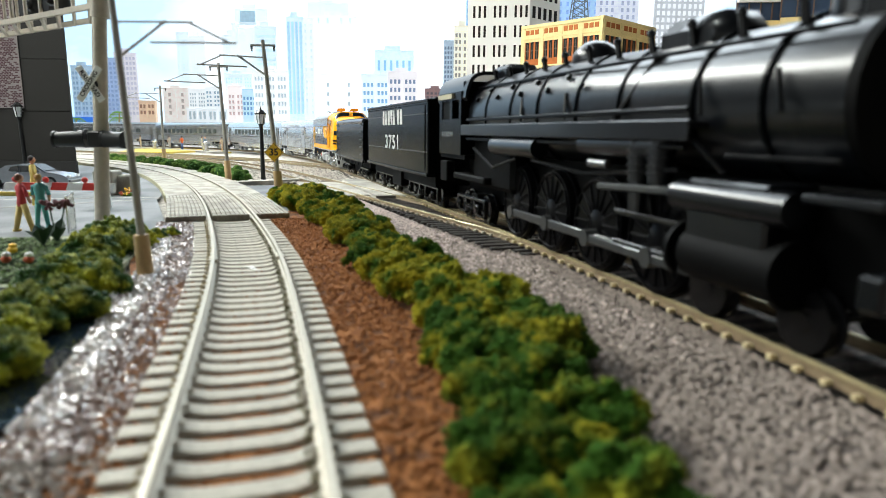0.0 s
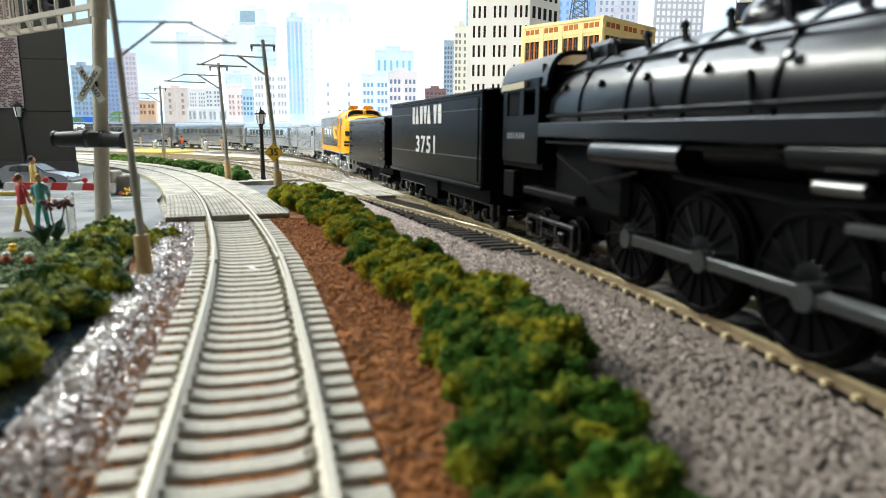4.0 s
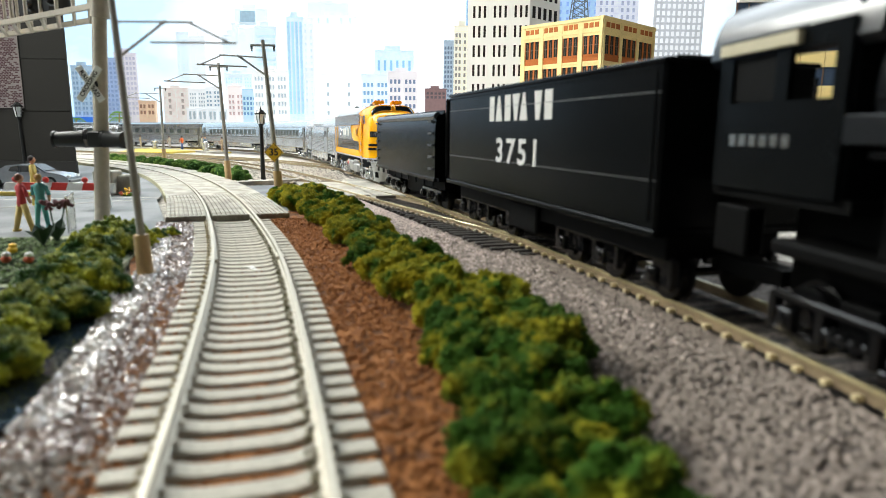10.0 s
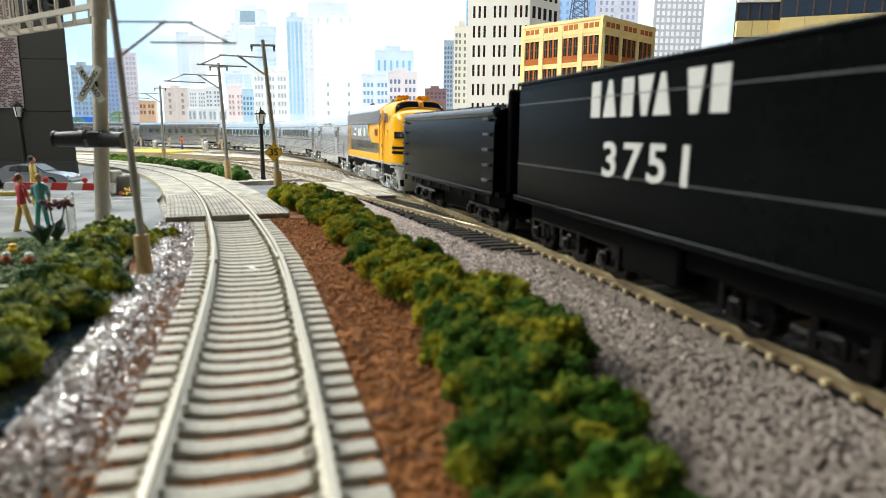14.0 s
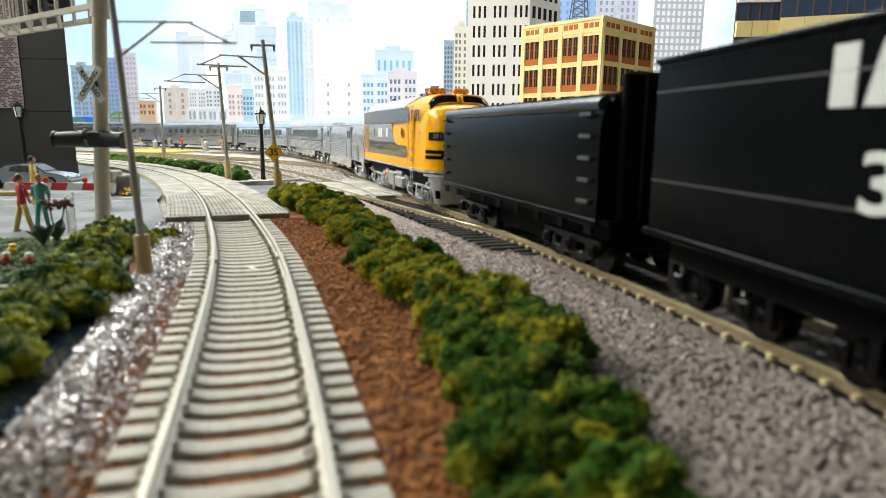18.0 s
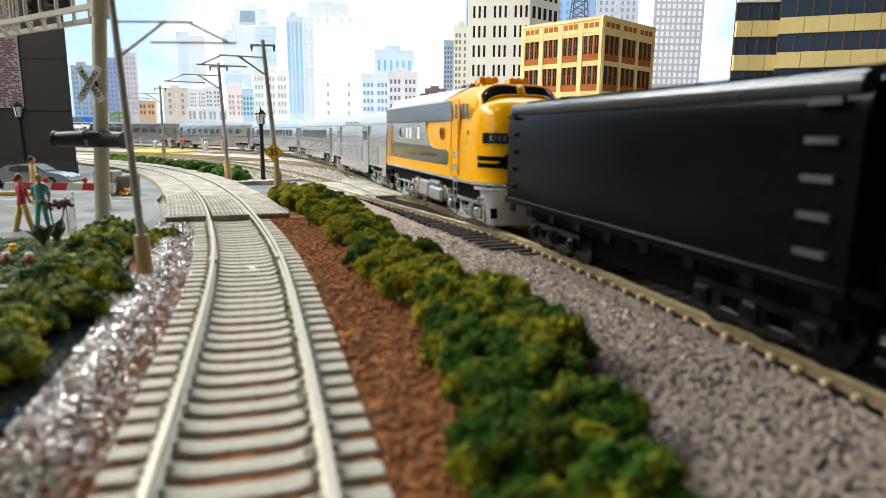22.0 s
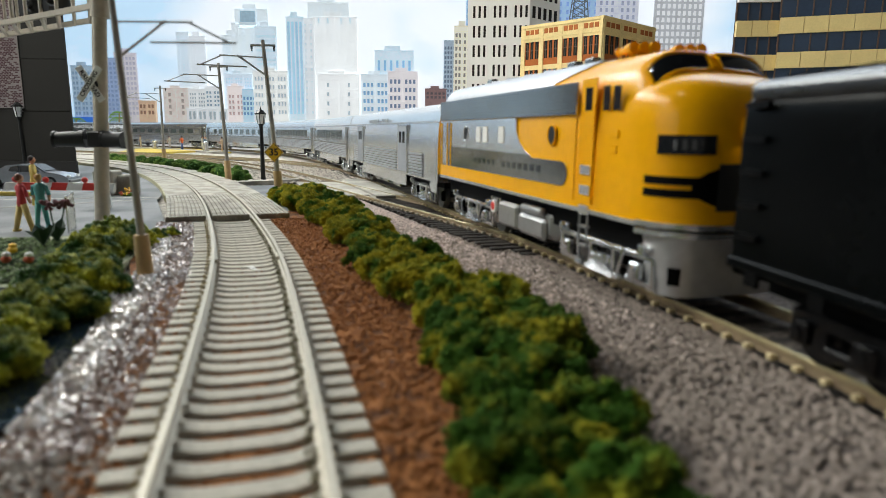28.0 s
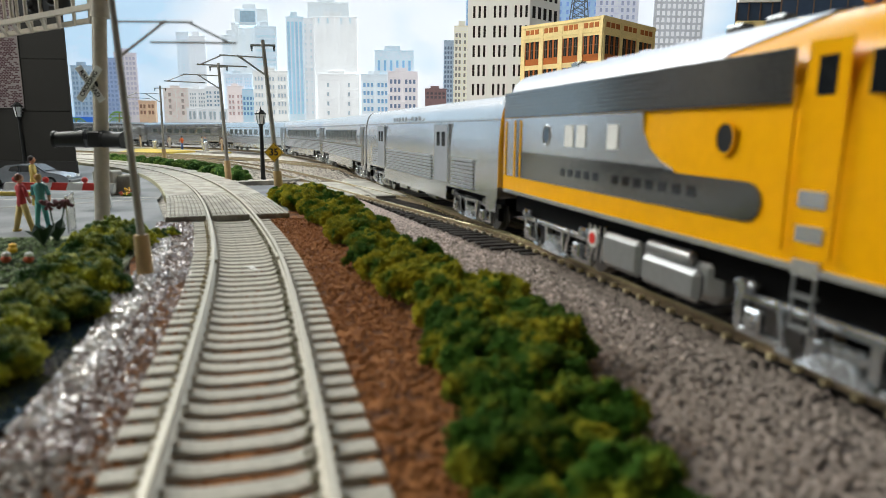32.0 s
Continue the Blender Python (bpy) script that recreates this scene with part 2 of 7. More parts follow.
# ---------------------------------------------------------------- ground
def ground():
    bm = B()
    box(bm, -2600, 2200, -170, 2100, -30, -5)
    tagged(part("ground", bm, M_YARD), "pale grey scenery base of the layout", "ground", "", "structure")
    # street on the far side of the single track
    sheet("road", [(-86, 150), (-100, 232), (-112, 252), (-150, 330), (-176, 405), (-262, 545), (-340, 660), (-520, 800), (-900, 800), (-900, 150)], -3.0, M_ASPHALT,
          "grey asphalt street beside the grey building", "road")
    sheet("road", [(-96, 345), (-70, 285), (-16, 345), (-60, 395), (-92, 440), (-140, 425)], -3.4, M_ASPHALT, "patch of grey street between the two tracks", "road")
    # red-brown soil between the track and the bushes
    sheet("soil", [TRAM.at(s, 12)[:2] for s in range(-60, 250, 10)] + [(-70, 300), (-18, 215), (8, 140), (24, 90), (28, 40), (24, -30)], -3.1, M_SOIL,
          "red-brown scattered soil beside the track", "soil")
    sheet("soil", [TRAM.at(s, -12)[:2] for s in range(-60, 250, 10)] + [(-112, 226), (-96, 190), (-74, 146), (-55, 90), (-50, 40), (-40, -40)], -3.3, M_SOIL,
          "red-brown soil under the sleeper ends", "soil")
    # soil under the near sleepers, paler fill under the far ones
    sheet("soil", [TRAM.at(s, -13)[:2] for s in range(-60, 110, 10)] + [TRAM.at(s, 12.5)[:2] for s in range(100, -70, -10)], -3.22, M_SOIL, "red-brown soil between the near sleepers", "soil")
    sheet("fill", [TRAM.at(s, -13)[:2] for s in range(100, 245, 10)] + [TRAM.at(s, 12.5)[:2] for s in range(240, 90, -10)], -3.16, mat("fill_tan", (0.30, 0.25, 0.17), 0.9, 0, 0.25, 900, 0.5, 120), "tan fill between the sleepers", "soil")
    # mauve-grey ballast of the main track
    sheet("ballast_bed", [MAIN.at(s, -60 if s > 60 else -75)[:2] for s in range(-160, 340, 20)] + [MAIN.at(s, 60)[:2] for s in range(340, -180, -20)], -3.4, M_BALLAST,
          "mauve-grey ballast bed beside the main track", "ballast")
    sheet("yard_bed", [YARD.at(s, -70)[:2] for s in range(300, 600, 20)] + [YARD.at(s, 75)[:2] for s in range(580, 280, -20)], -3.0, M_YARD,
          "pale grey stony bed of the yard tracks", "ballast")
    sheet("yard_bed", [MAIN.at(s, -30)[:2] for s in range(445, 1000, 20)] + [MAIN.at(s, 60)[:2] for s in range(980, 425, -20)], -3.1, M_YARD,
          "pale grey stony bed of the main track", "ballast")
    sheet("yard_bed", [YARD_B.at(s, -25)[:2] for s in range(60, 700, 20)] + [YARD_B.at(s, 25)[:2] for s in range(680, 40, -20)], -3.2, M_YARD,
          "pale grey stony bed of the far siding", "ballast")
    # grass and water at the near edge of the street
    sheet("grass", [(-80, 146), (-96, 200), (-118, 214), (-170, 200), (-260, 170), (-260, 140), (-130, 140), (-92, 141)], -2.4, M_GRASS,
          "pale green sprinkled grass by the street", "grass")
    sheet("water", [(-52, 60), (-55, 85), (-62, 107), (-74, 134), (-92, 146), (-130, 140), (-190, 100), (-190, 20), (-50, 20)], -2.5, M_WATER, "dark glossy pond water under bushes", "water")


ground()


# ---------------------------------------------------------------- tracks
def rails(owner, line, s0, s1, material, step=6.0, z=0.0, gauge=8.25, foot=None):
    for side in (-1, 1):
        a, b = side * gauge, side * (gauge + 1.0)
        lo, hi = min(a, b), max(a, b)
        c = (lo + hi) / 2
        low = [(c - 0.3, z - 1.5), (c - 0.95, z - 1.8), (c - 0.95, z - 2.1), (c + 0.95, z - 2.1), (c + 0.95, z - 1.8), (c + 0.3, z - 1.5)]
        web = [(c + 0.3, z - 0.7), (c - 0.3, z - 0.7)]
        top = [(c + 0.3, z - 0.68), (hi, z - 0.55), (hi, z - 0.08), (hi - 0.1, z), (lo + 0.1, z), (lo, z - 0.08), (lo, z - 0.55), (c - 0.3, z - 0.68)]
        rail = part("rail", strip(B(), line, s0, s1, step, top), material, owner, smooth=True)
        part("rail_foot", strip(B(), line, s0, s1, step, low + web), foot or material, rail)


def tie_mesh(length, width, height, material):
    return mesh_of(box(B(), -length / 2, length / 2, -width / 2, width / 2, -height, 0, 0.18), material, name="tie")


def saddle_mesh(length, width, height, dip, material):
    """A concrete sleeper whose middle is lower than its rail seats."""
    h, w = length / 2, width / 2
    rings = []
    for x, d in ((-h, 0.25), (-h + 0.3, 0), (-7.0, 0), (-5.2, dip * 0.75), (-3.0, dip), (3.0, dip), (5.2, dip * 0.75), (7.0, 0), (h - 0.3, 0), (h, 0.25)):
        rings.append([(x, -w, -height), (x, w, -height), (x, w, -d - 0.25), (x, w - 0.25, -d), (x, -w + 0.25, -d), (x, -w, -d - 0.25)])
    return mesh_of(loft(B(), rings), material, name="sleeper")


def fastener_mesh(material):
    bm = B()
    box(bm, -1.6, 1.6, -0.75, 0.75, 0, 0.35, 0.1)
    box(bm, -1.5, -0.9, -0.45, 0.45, 0.3, 0.75)
    box(bm, 0.9, 1.5, -0.45, 0.45, 0.3, 0.75)
    return mesh_of(bm, material, name="tie_plate")


def near_track():
    t = tagged(new("tram_track"), "single track on pale concrete sleepers, rails weathered tan", "track", "", "structure")
    rails(t, TRAM, -60, 900, M_RAIL, 5.0)
    me, fa = saddle_mesh(29.5, 3.25, 2.2, 0.6, M_SLEEPER), fastener_mesh(M_SLEEPER)
    s = -50.0
    while s < 236:
        x, y, h = TRAM.at(s)
        rz = math.degrees(h) + random.uniform(-0.7, 0.7)
        ti = piece("sleeper", me, t, x, y, -2.15 + random.uniform(-0.1, 0.06), random.uniform(-1, 1), random.uniform(-0.4, 0.4), rz)
        for o in (-8.75, 8.75):
            piece("tie_plate", fa, ti, o, 0, 0)
        s += 5.15
    # rail joiners where two lengths of rail meet
    for o in (-8.75, 8.75):
        bm = B()
        box(bm, -1.15, 1.15, -3.2, 3.2, -1.95, -0.75, 0.15)
        x, y, h = TRAM.at(150, o)
        ob = part("rail_joiner", bm, M_RAIL, t)
        ob.matrix_basis = pose(x * MM, y * MM, 0, 0, 0, math.degrees(h))
    return t


def main_track():
    t = tagged(new("main_track"), "main line track, brassy rails on dark brown ties", "track", "", "structure")
    rails(t, MAIN, -300, 2000, M_RAIL_BRASS, 8.0, foot=M_RAIL_FOOT)
    me = tie_mesh(30.5, 2.8, 1.9, M_TIE)
    spike = mesh_of(box(B(), -0.7, 0.7, -0.6, 0.6, 0, 0.95, 0.15), mat("spike_cream", (0.56, 0.47, 0.27), 0.4, 0.2, 0.15, 700, 0.1, 80, per_piece=0.4), name="spike")
    s = 20.0
    long_ties = {}
    while s < 660:
        x, y, h = MAIN.at(s)
        me_s = me
        if 160 < s < 318:
            left = round(21.0 + (s - 160) * 0.082)
            if left not in long_ties:
                long_ties[left] = mesh_of(box(B(), -left, 15.25, -1.35, 1.35, -1.9, 0, 0.18), M_TIE, name="switch_tie")
            me_s = long_ties[left]
        ti = piece("tie", me_s, t, x, y, -2.15 - (1.2 if s < 150 else 0.0), 0, 0, math.degrees(h) + random.uniform(-1.2, 1.2) * (s > 160))
        if s < 420:
            for o in (-10.4, -7.2):
                piece("spike", spike, ti, o, 0, 1.2 if s < 150 else 0.0)
        s += 5.6
    return t


def yard_tracks():
    me = tie_mesh(29, 2.0, 1.6, mat("tie_weathered", (0.075, 0.062, 0.052), 0.85, 0, 0.25, 900, 0.4, 90, per_piece=0.6))
    spike = mesh_of(box(B(), -0.55, 0.55, -0.5, 0.5, 0, 0.9, 0.12), M_RAIL, name="spike")
    for line, s0, s1 in ((YARD, 8, 900), (YARD_B, 0, 900)):
        t = tagged(new("yard_track"), "yard siding track with rusty rails on dark ties", "track", "yard tracks", "structure")
        rails(t, line, s0, s1, M_RAIL_BRASS, 10.0, -0.25, foot=M_RAIL_FOOT)
        s = s0
        while s < min(s1, 640):
            x, y, h = line.at(s)
            if line is YARD and 30 < s < 160:
                for o in (-10.3, -7.2):
                    piece("spike", spike, t, *line.at(s, o)[:2], -2.2, rz=math.degrees(h))
            else:
                ti = piece("tie", me, t, x, y, -2.4, 0, 0, math.degrees(h))
                if line is YARD and s > 280:
                    for o in (-10.3, -7.2):
                        piece("spike", spike, ti, o, 0, 0)
            s += 5.6


near_track()
main_track()
yard_tracks()


# ---------------------------------------------------------------- street trackwork
def street_deck():
    d = tagged(new("crossing_deck"), "ribbed grey-tan planked crossing deck around the rails", "crossing deck", "", "structure")
    # ribbed planks along the way, outside and between the rails
    for lo, hi, count in ((-24.5, -9.6, 9), (-7.2, 7.2, 8), (9.6, 23.5, 8)):
        w = (hi - lo) / count
        for i in range(count):
            a = lo + i * w
            bm = strip(B(), TRAM, 240, 330, 6.0, [(a + 0.12, -3.6), (a + w - 0.12, -3.6), (a + w - 0.12, -0.75), (a + w - 0.3, -0.55), (a + 0.3, -0.55), (a + 0.12, -0.75)])
            part("plank", bm, M_DECK, d)
        bm = strip(B(), TRAM, 240.5, 330, 6.0, [(lo, -4.0), (hi, -4.0), (hi, -1.1), (lo, -1.1)])
        part("deck_board", bm, M_DECK, d)
        bm = strip(B(), TRAM, 330, 930, 10.0, [(lo, -4.0), (hi, -4.0), (hi, -0.6), (lo, -0.6)])
        tagged(part("street_slab", bm, M_DECK), "pale concrete slab paving in which the rails are sunk", "paving slab", "street slabs", "structure")
    return d


street_deck()


# ---------------------------------------------------------------- stones
def stone_field(name, count, where, material, label, lo=0.5, hi=1.1, z=-3.2, tilt=0.6):
    verts, faces, rnd = [], [], random.Random(len(name) * 7 + count)
    shape = [(1, 0, 0), (0.3, 0.9, 0.1), (-0.8, 0.6, 0), (-0.8, -0.6, 0.1), (0.3, -0.9, 0), (0.45, 0.3, 0.7), (-0.45, 0.25, 0.75), (0, -0.5, 0.7)]
    tri = [(0, 1, 5), (1, 2, 6), (1, 6, 5), (2, 3, 6), (3, 4, 7), (3, 7, 6), (4, 0, 7), (0, 5, 7), (5, 6, 7), (0, 4, 3, 2, 1)]
    for _ in range(count):
        x, y = where(rnd)
        r, a = rnd.uniform(lo, hi), rnd.uniform(0, 6.28)
        k = len(verts)
        e = Euler((rnd.uniform(-tilt, tilt), rnd.uniform(-tilt, tilt), a))
        for p in shape:
            v = Vector((p[0] * rnd.uniform(0.6, 1.15), p[1] * rnd.uniform(0.6, 1.15), p[2] * rnd.uniform(0.6, 1.1))) * r
            v.rotate(e)
            verts.append(((x + v.x) * MM, (y + v.y) * MM, (z + r * 0.25 + v.z) * MM))
        faces += [tuple(k + i for i in f) for f in tri]
    me = bpy.data.meshes.new(name)
    me.from_pydata(verts, [], faces)
    me.materials.append(material)
    return tagged(new(name, me), label, "gravel", "", "stuff")


def beside(line, s0, s1, o0, o1, power=1.0):
    def pick(rnd):
        s = s0 + (s1 - s0) * rnd.random() ** power
        return line.at(s, rnd.uniform(o0, o1))[:2]
    return pick


def beside_turnout(rnd):
    s = 62 + 283 * rnd.random() ** 0.6
    edge = -16.0 if s < 160 else -22.5 - (s - 160) * 0.08
    return MAIN.at(s, rnd.uniform(-52, edge))[:2]


# Same ballast twice: darker near, paler farther, the light's falloff put into colour.
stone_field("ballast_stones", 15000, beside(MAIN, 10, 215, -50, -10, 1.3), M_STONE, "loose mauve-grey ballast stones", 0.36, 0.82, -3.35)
stone_field("ballast_stones", 13000, beside_turnout, mat("ballast_stone_lit", (0.58, 0.485, 0.445), 0.85, 0, 0.3, 1800, 0.3, 400, per_piece=0.9), "loose mauve-grey ballast stones", 0.35, 0.8, -3.3)
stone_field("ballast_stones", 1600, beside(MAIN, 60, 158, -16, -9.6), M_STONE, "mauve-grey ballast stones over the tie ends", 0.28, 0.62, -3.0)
stone_field("track_stones", 2500, beside(MAIN, 130, 400, -8, 10), M_STONE, "ballast stones between the ties", 0.5, 1.0, -3.3)
stone_field("yard_stones", 9000, beside(YARD, 290, 600, -68, 70, 1.3), mat("yard_stone", (0.42, 0.39, 0.35), 0.9, 0, 0.55, 900, 0.2, 200, per_piece=1.1),
            "loose pale grey stones in the yard", 0.7, 1.6, -3.1)
stone_field("shore_gravel", 6400, beside(TRAM, 44, 242, -27.5, -14.0), M_WETSTONE, "shiny lacquered gravel on the bank", 0.4, 1.0, -3.1)
stone_field("bank_gravel", 2200, beside(TRAM, 0, 50, -44, -15), mat("dull_gravel", (0.24, 0.195, 0.155), 0.5, 0, 0.3, 1500, 0.2, 300, per_piece=0.9), "grey-brown gravel on the bank", 0.4, 0.95, -3.1)
stone_field("edge_pebbles", 2600, beside(TRAM, 52, 225, -27.5, -22), mat("wet_pebble", (0.32, 0.28, 0.25), 0.05, 0, 0.3, 1200, 0.2, 300, per_piece=0.8, spec=1.0, coat=1.0),
            "wet shining pebbles at the water's edge", 0.5, 1.05, -2.9, 0.35)
def on_grass(rnd):
    return rnd.uniform(-185, -97), rnd.uniform(143, 203)


stone_field("grass_tufts", 5200, on_grass, mat("grass_tuft_green", (0.10, 0.15, 0.05), 0.8, 0, 0.5, 900, 0.3, 60, per_piece=1.3), "short sprinkled tufts of pale and dark green grass", 0.35, 1.1, -2.4)
M_CRUMB = mat("soil_crumb", (0.23, 0.087, 0.02), 0.95, 0, 0.3, 1500, 0.2, 300, per_piece=0.9)
stone_field("soil_crumbs", 5000, beside(TRAM, 5, 240, 12.5, 30), M_CRUMB, "red-brown soil crumbs beside the track", 0.3, 0.75, -3.1)
stone_field("soil_crumbs", 3000, beside(TRAM, -20, 150, -13, 13), M_CRUMB, "red-brown soil crumbs between the sleepers", 0.2, 0.45, -3.3)
stone_field("rail_moss", 900, beside(TRAM, -20, 236, -10.6, -9.4), mat("rail_moss", (0.20, 0.15, 0.05), 0.95, 0, 0.3, 1500, 0.2, 300, per_piece=0.9), "ochre crumbs of moss along the rail", 0.15, 0.42, -1.9)
stone_field("rail_moss", 900, beside(TRAM, -20, 236, 6.6, 7.8), mat("rail_moss_dark", (0.11, 0.10, 0.04), 0.95, 0, 0.3, 1500, 0.2, 300, per_piece=0.9), "dark crumbs of moss along the rail", 0.15, 0.42, -1.9)
stone_field("soil_crumbs", 1500, beside(TRAM, 5, 130, -18, -12.5), M_CRUMB, "red-brown soil crumbs by the sleepers", 0.35, 0.75, -2.9)


# ---------------------------------------------------------------- foam bushes
def lump_mesh(seed, material, r=9.0, count=1900, lo=0.25, hi=0.7, lobes=15):
    """A clump of foam foliage: knobbly lobes round a core, under many small crumbs."""
    rnd = random.Random(seed)
    off = Vector((seed * 3.7, seed * 1.3, 0))
    knobs = [(Vector((0, 0, 0)), r * 0.60)]
    for k in range(lobes):
        z = 0.05 + 0.9 * ((k + 0.5) / lobes) + rnd.uniform(-0.1, 0.1)
        a = k * 2.4 + rnd.uniform(-0.4, 0.4)
        d = Vector((sqrt(1 - z * z) * cos(a), sqrt(1 - z * z) * sin(a), z))
        q = r * rnd.uniform(0.20, 0.36)
        c = d * (r * rnd.uniform(0.82, 1.02) - q * 0.6)
        c.z *= 0.85
        knobs.append((c, q))
    ico = bmesh.new()
    bmesh.ops.create_icosphere(ico, subdivisions=3, radius=1)
    vs = [v.co.copy() for v in ico.verts]
    fs = [[v.index for v in f.verts] for f in ico.faces]
    ico.free()
    bm = B()
    for c, q in knobs:
        made = [bm.verts.new(c + p * q * 0.82 * (0.92 + 0.4 * noise.noise(p * 2.6 + c + off))) for p in vs]
        for f in fs:
            bm.faces.new([made[i] for i in f])
    core = mesh_of(bm, material, False, "foam_core")
    base = bmesh.new()
    bmesh.ops.create_icosphere(base, subdivisions=1, radius=1)
    vs = [v.co.copy() for v in base.verts]
    fs = [[v.index for v in f.verts] for f in base.faces]
    base.free()
    verts, faces = [], []
    weights = [q * q for _, q in knobs[1:]]
    for _ in range(count):
        c0, q = rnd.choices(knobs[1:], weights)[0]
        d = Vector((rnd.gauss(0, 1), rnd.gauss(0, 1), rnd.gauss(0.25, 1))) + c0.normalized() * 0.9
        d.normalize()
        c = c0 + d * q * (0.95 + 0.35 * noise.noise(d * 2.6 + c0 + off)) * rnd.uniform(0.74, 1.22)
        k = rnd.uniform(lo, hi)
        n0 = len(verts)
        for v in vs:
            verts.append(((c.x + v.x * rnd.uniform(0.6, 1.2) * k) * MM, (c.y + v.y * rnd.uniform(0.6, 1.2) * k) * MM, (c.z + v.z * rnd.uniform(0.6, 1.2) * k) * MM))
        faces += [tuple(n0 + i for i in f) for f in fs]
    me = bpy.data.meshes.new("foam_crumbs")
    me.from_pydata(verts, [], faces)
    me.materials.append(material)
    return core, me


def sqrt(v):
    return math.sqrt(max(v, 0.0))


def clump(name, kind, m):
    """A bush of two parts: a foam core and its crumbs."""
    t = new(name)
    t.empty_display_size = 0.002
    t.matrix_basis = m
    for n, me in zip(("core", "foliage"), kind):
        ob = new(n, me)
        ob.parent = t
    return t


def bush_row():
    rnd = random.Random(5)
    kinds = [lump_mesh(k, M_BUSH) for k in range(6)]
    pale = [lump_mesh(k, M_BUSH_LIGHT) for k in range(6)]
    tint = random.Random(8)
    # hedge of clumps on the strip between the two tracks
    ends = [(12, 56, 11.5), (12, 75, 11.5), (11, 94, 13.0), (8, 112, 13), (0, 132, 12.5), (-8, 152, 12), (-14, 170, 12), (-20, 190, 11.5), (-27, 210, 11), (-33, 230, 12),
            (-41, 252, 13), (-50, 275, 14), (-59, 298, 15), (-68, 318, 15.5), (-78, 334, 14)]
    for x, y, w in ends:
        for k in range(6):
            sc = rnd.uniform(0.46, 0.78) * (w / 12)
            ox, oy = (-1 + 2 * (k + rnd.random()) / 6) * (w - 5.5 * sc), rnd.uniform(-9, 9)
            # hues vary by clump; more olive farther on also puts brighter light into colour
            light = tint.random() < (0.7 if y > 130 else 0.5 if y > 100 else 0.2)
            pick = rnd.randrange(6)
            ob = clump("bush", pale[pick] if light else kinds[pick], pose((x + ox) * MM, (y + oy) * MM, (-1.2 + rnd.uniform(-0.6, 0.6)) * MM, rnd.uniform(-12, 12), rnd.uniform(-12, 12), rnd.uniform(0, 360)) @ Matrix.Scale(sc, 4))
            tagged(ob, "clump of olive-yellow foam foliage" if light else "clump of mid and dark green foam foliage", "bush", "bushes between the tracks")
    # clumps that fill the near edge towards the soil
    for x, y, w in ((4.5, 89.6, 11), (1.9, 98.7, 10), (6.6, 82.1, 11.5)):
        ob = clump("bush", kinds[rnd.randrange(6)], pose(x * MM, y * MM, -1.4 * MM, 0, 0, rnd.uniform(0, 360)) @ Matrix.Scale(0.58, 4))
        tagged(ob, "clump of olive and dark green foam foliage", "bush", "bushes between the tracks")
    dark = [lump_mesh(20 + k, M_BUSH_DARK) for k in range(4)]
    for x, y, w in ((-101, 189, 0.78), (-98, 195, 0.59), (-98, 172, 0.60), (-95, 182, 0.51), (-85, 138, 0.66), (-77, 137, 0.54), (-86, 152, 0.52), (-79, 114, 0.6),
                    (-71, 118, 0.46), (-79, 125, 0.5), (-75, 103, 0.52), (-64, 88, 0.44), (-66, 82, 0.42), (-69, 96, 0.35), (-72, 109, 0.32)):
        ob = clump("bush", dark[rnd.randrange(4)], pose(x * MM, y * MM, -1.5 * MM, rnd.uniform(-15, 15), 0, rnd.uniform(0, 360)) @ Matrix.Scale(w * 1.35, 4))
        tagged(ob, "dark green glossy foam bush by the pond", "bush", "bushes by the pond")
    for x, y, w in ((-97, 210, 0.42), (-95, 217, 0.36)):
        ob = clump("moss_tuft", dark[0], pose(x * MM, y * MM, -2.8 * MM) @ Matrix.Scale(w, 4))
        tagged(ob, "low mossy green tuft at the deck edge", "moss tuft", "moss tufts")
    hedge = [lump_mesh(40 + k, M_HEDGE, 9, 420, 0.6, 1.5) for k in range(3)]
    s = 452
    while s < 800:
        x, y, h = TRAM.at(s, 33 + rnd.uniform(-3, 3))
        ob = clump("hedge_bush", hedge[rnd.randrange(3)], pose(x * MM, y * MM, -3 * MM, 0, 0, rnd.uniform(0, 360)) @ Matrix.Scale(rnd.uniform(0.9, 1.15), 4))
        tagged(ob, "low green foam hedge bush beside the street", "hedge bush", "hedge beside the street")
        s += 11


bush_row()


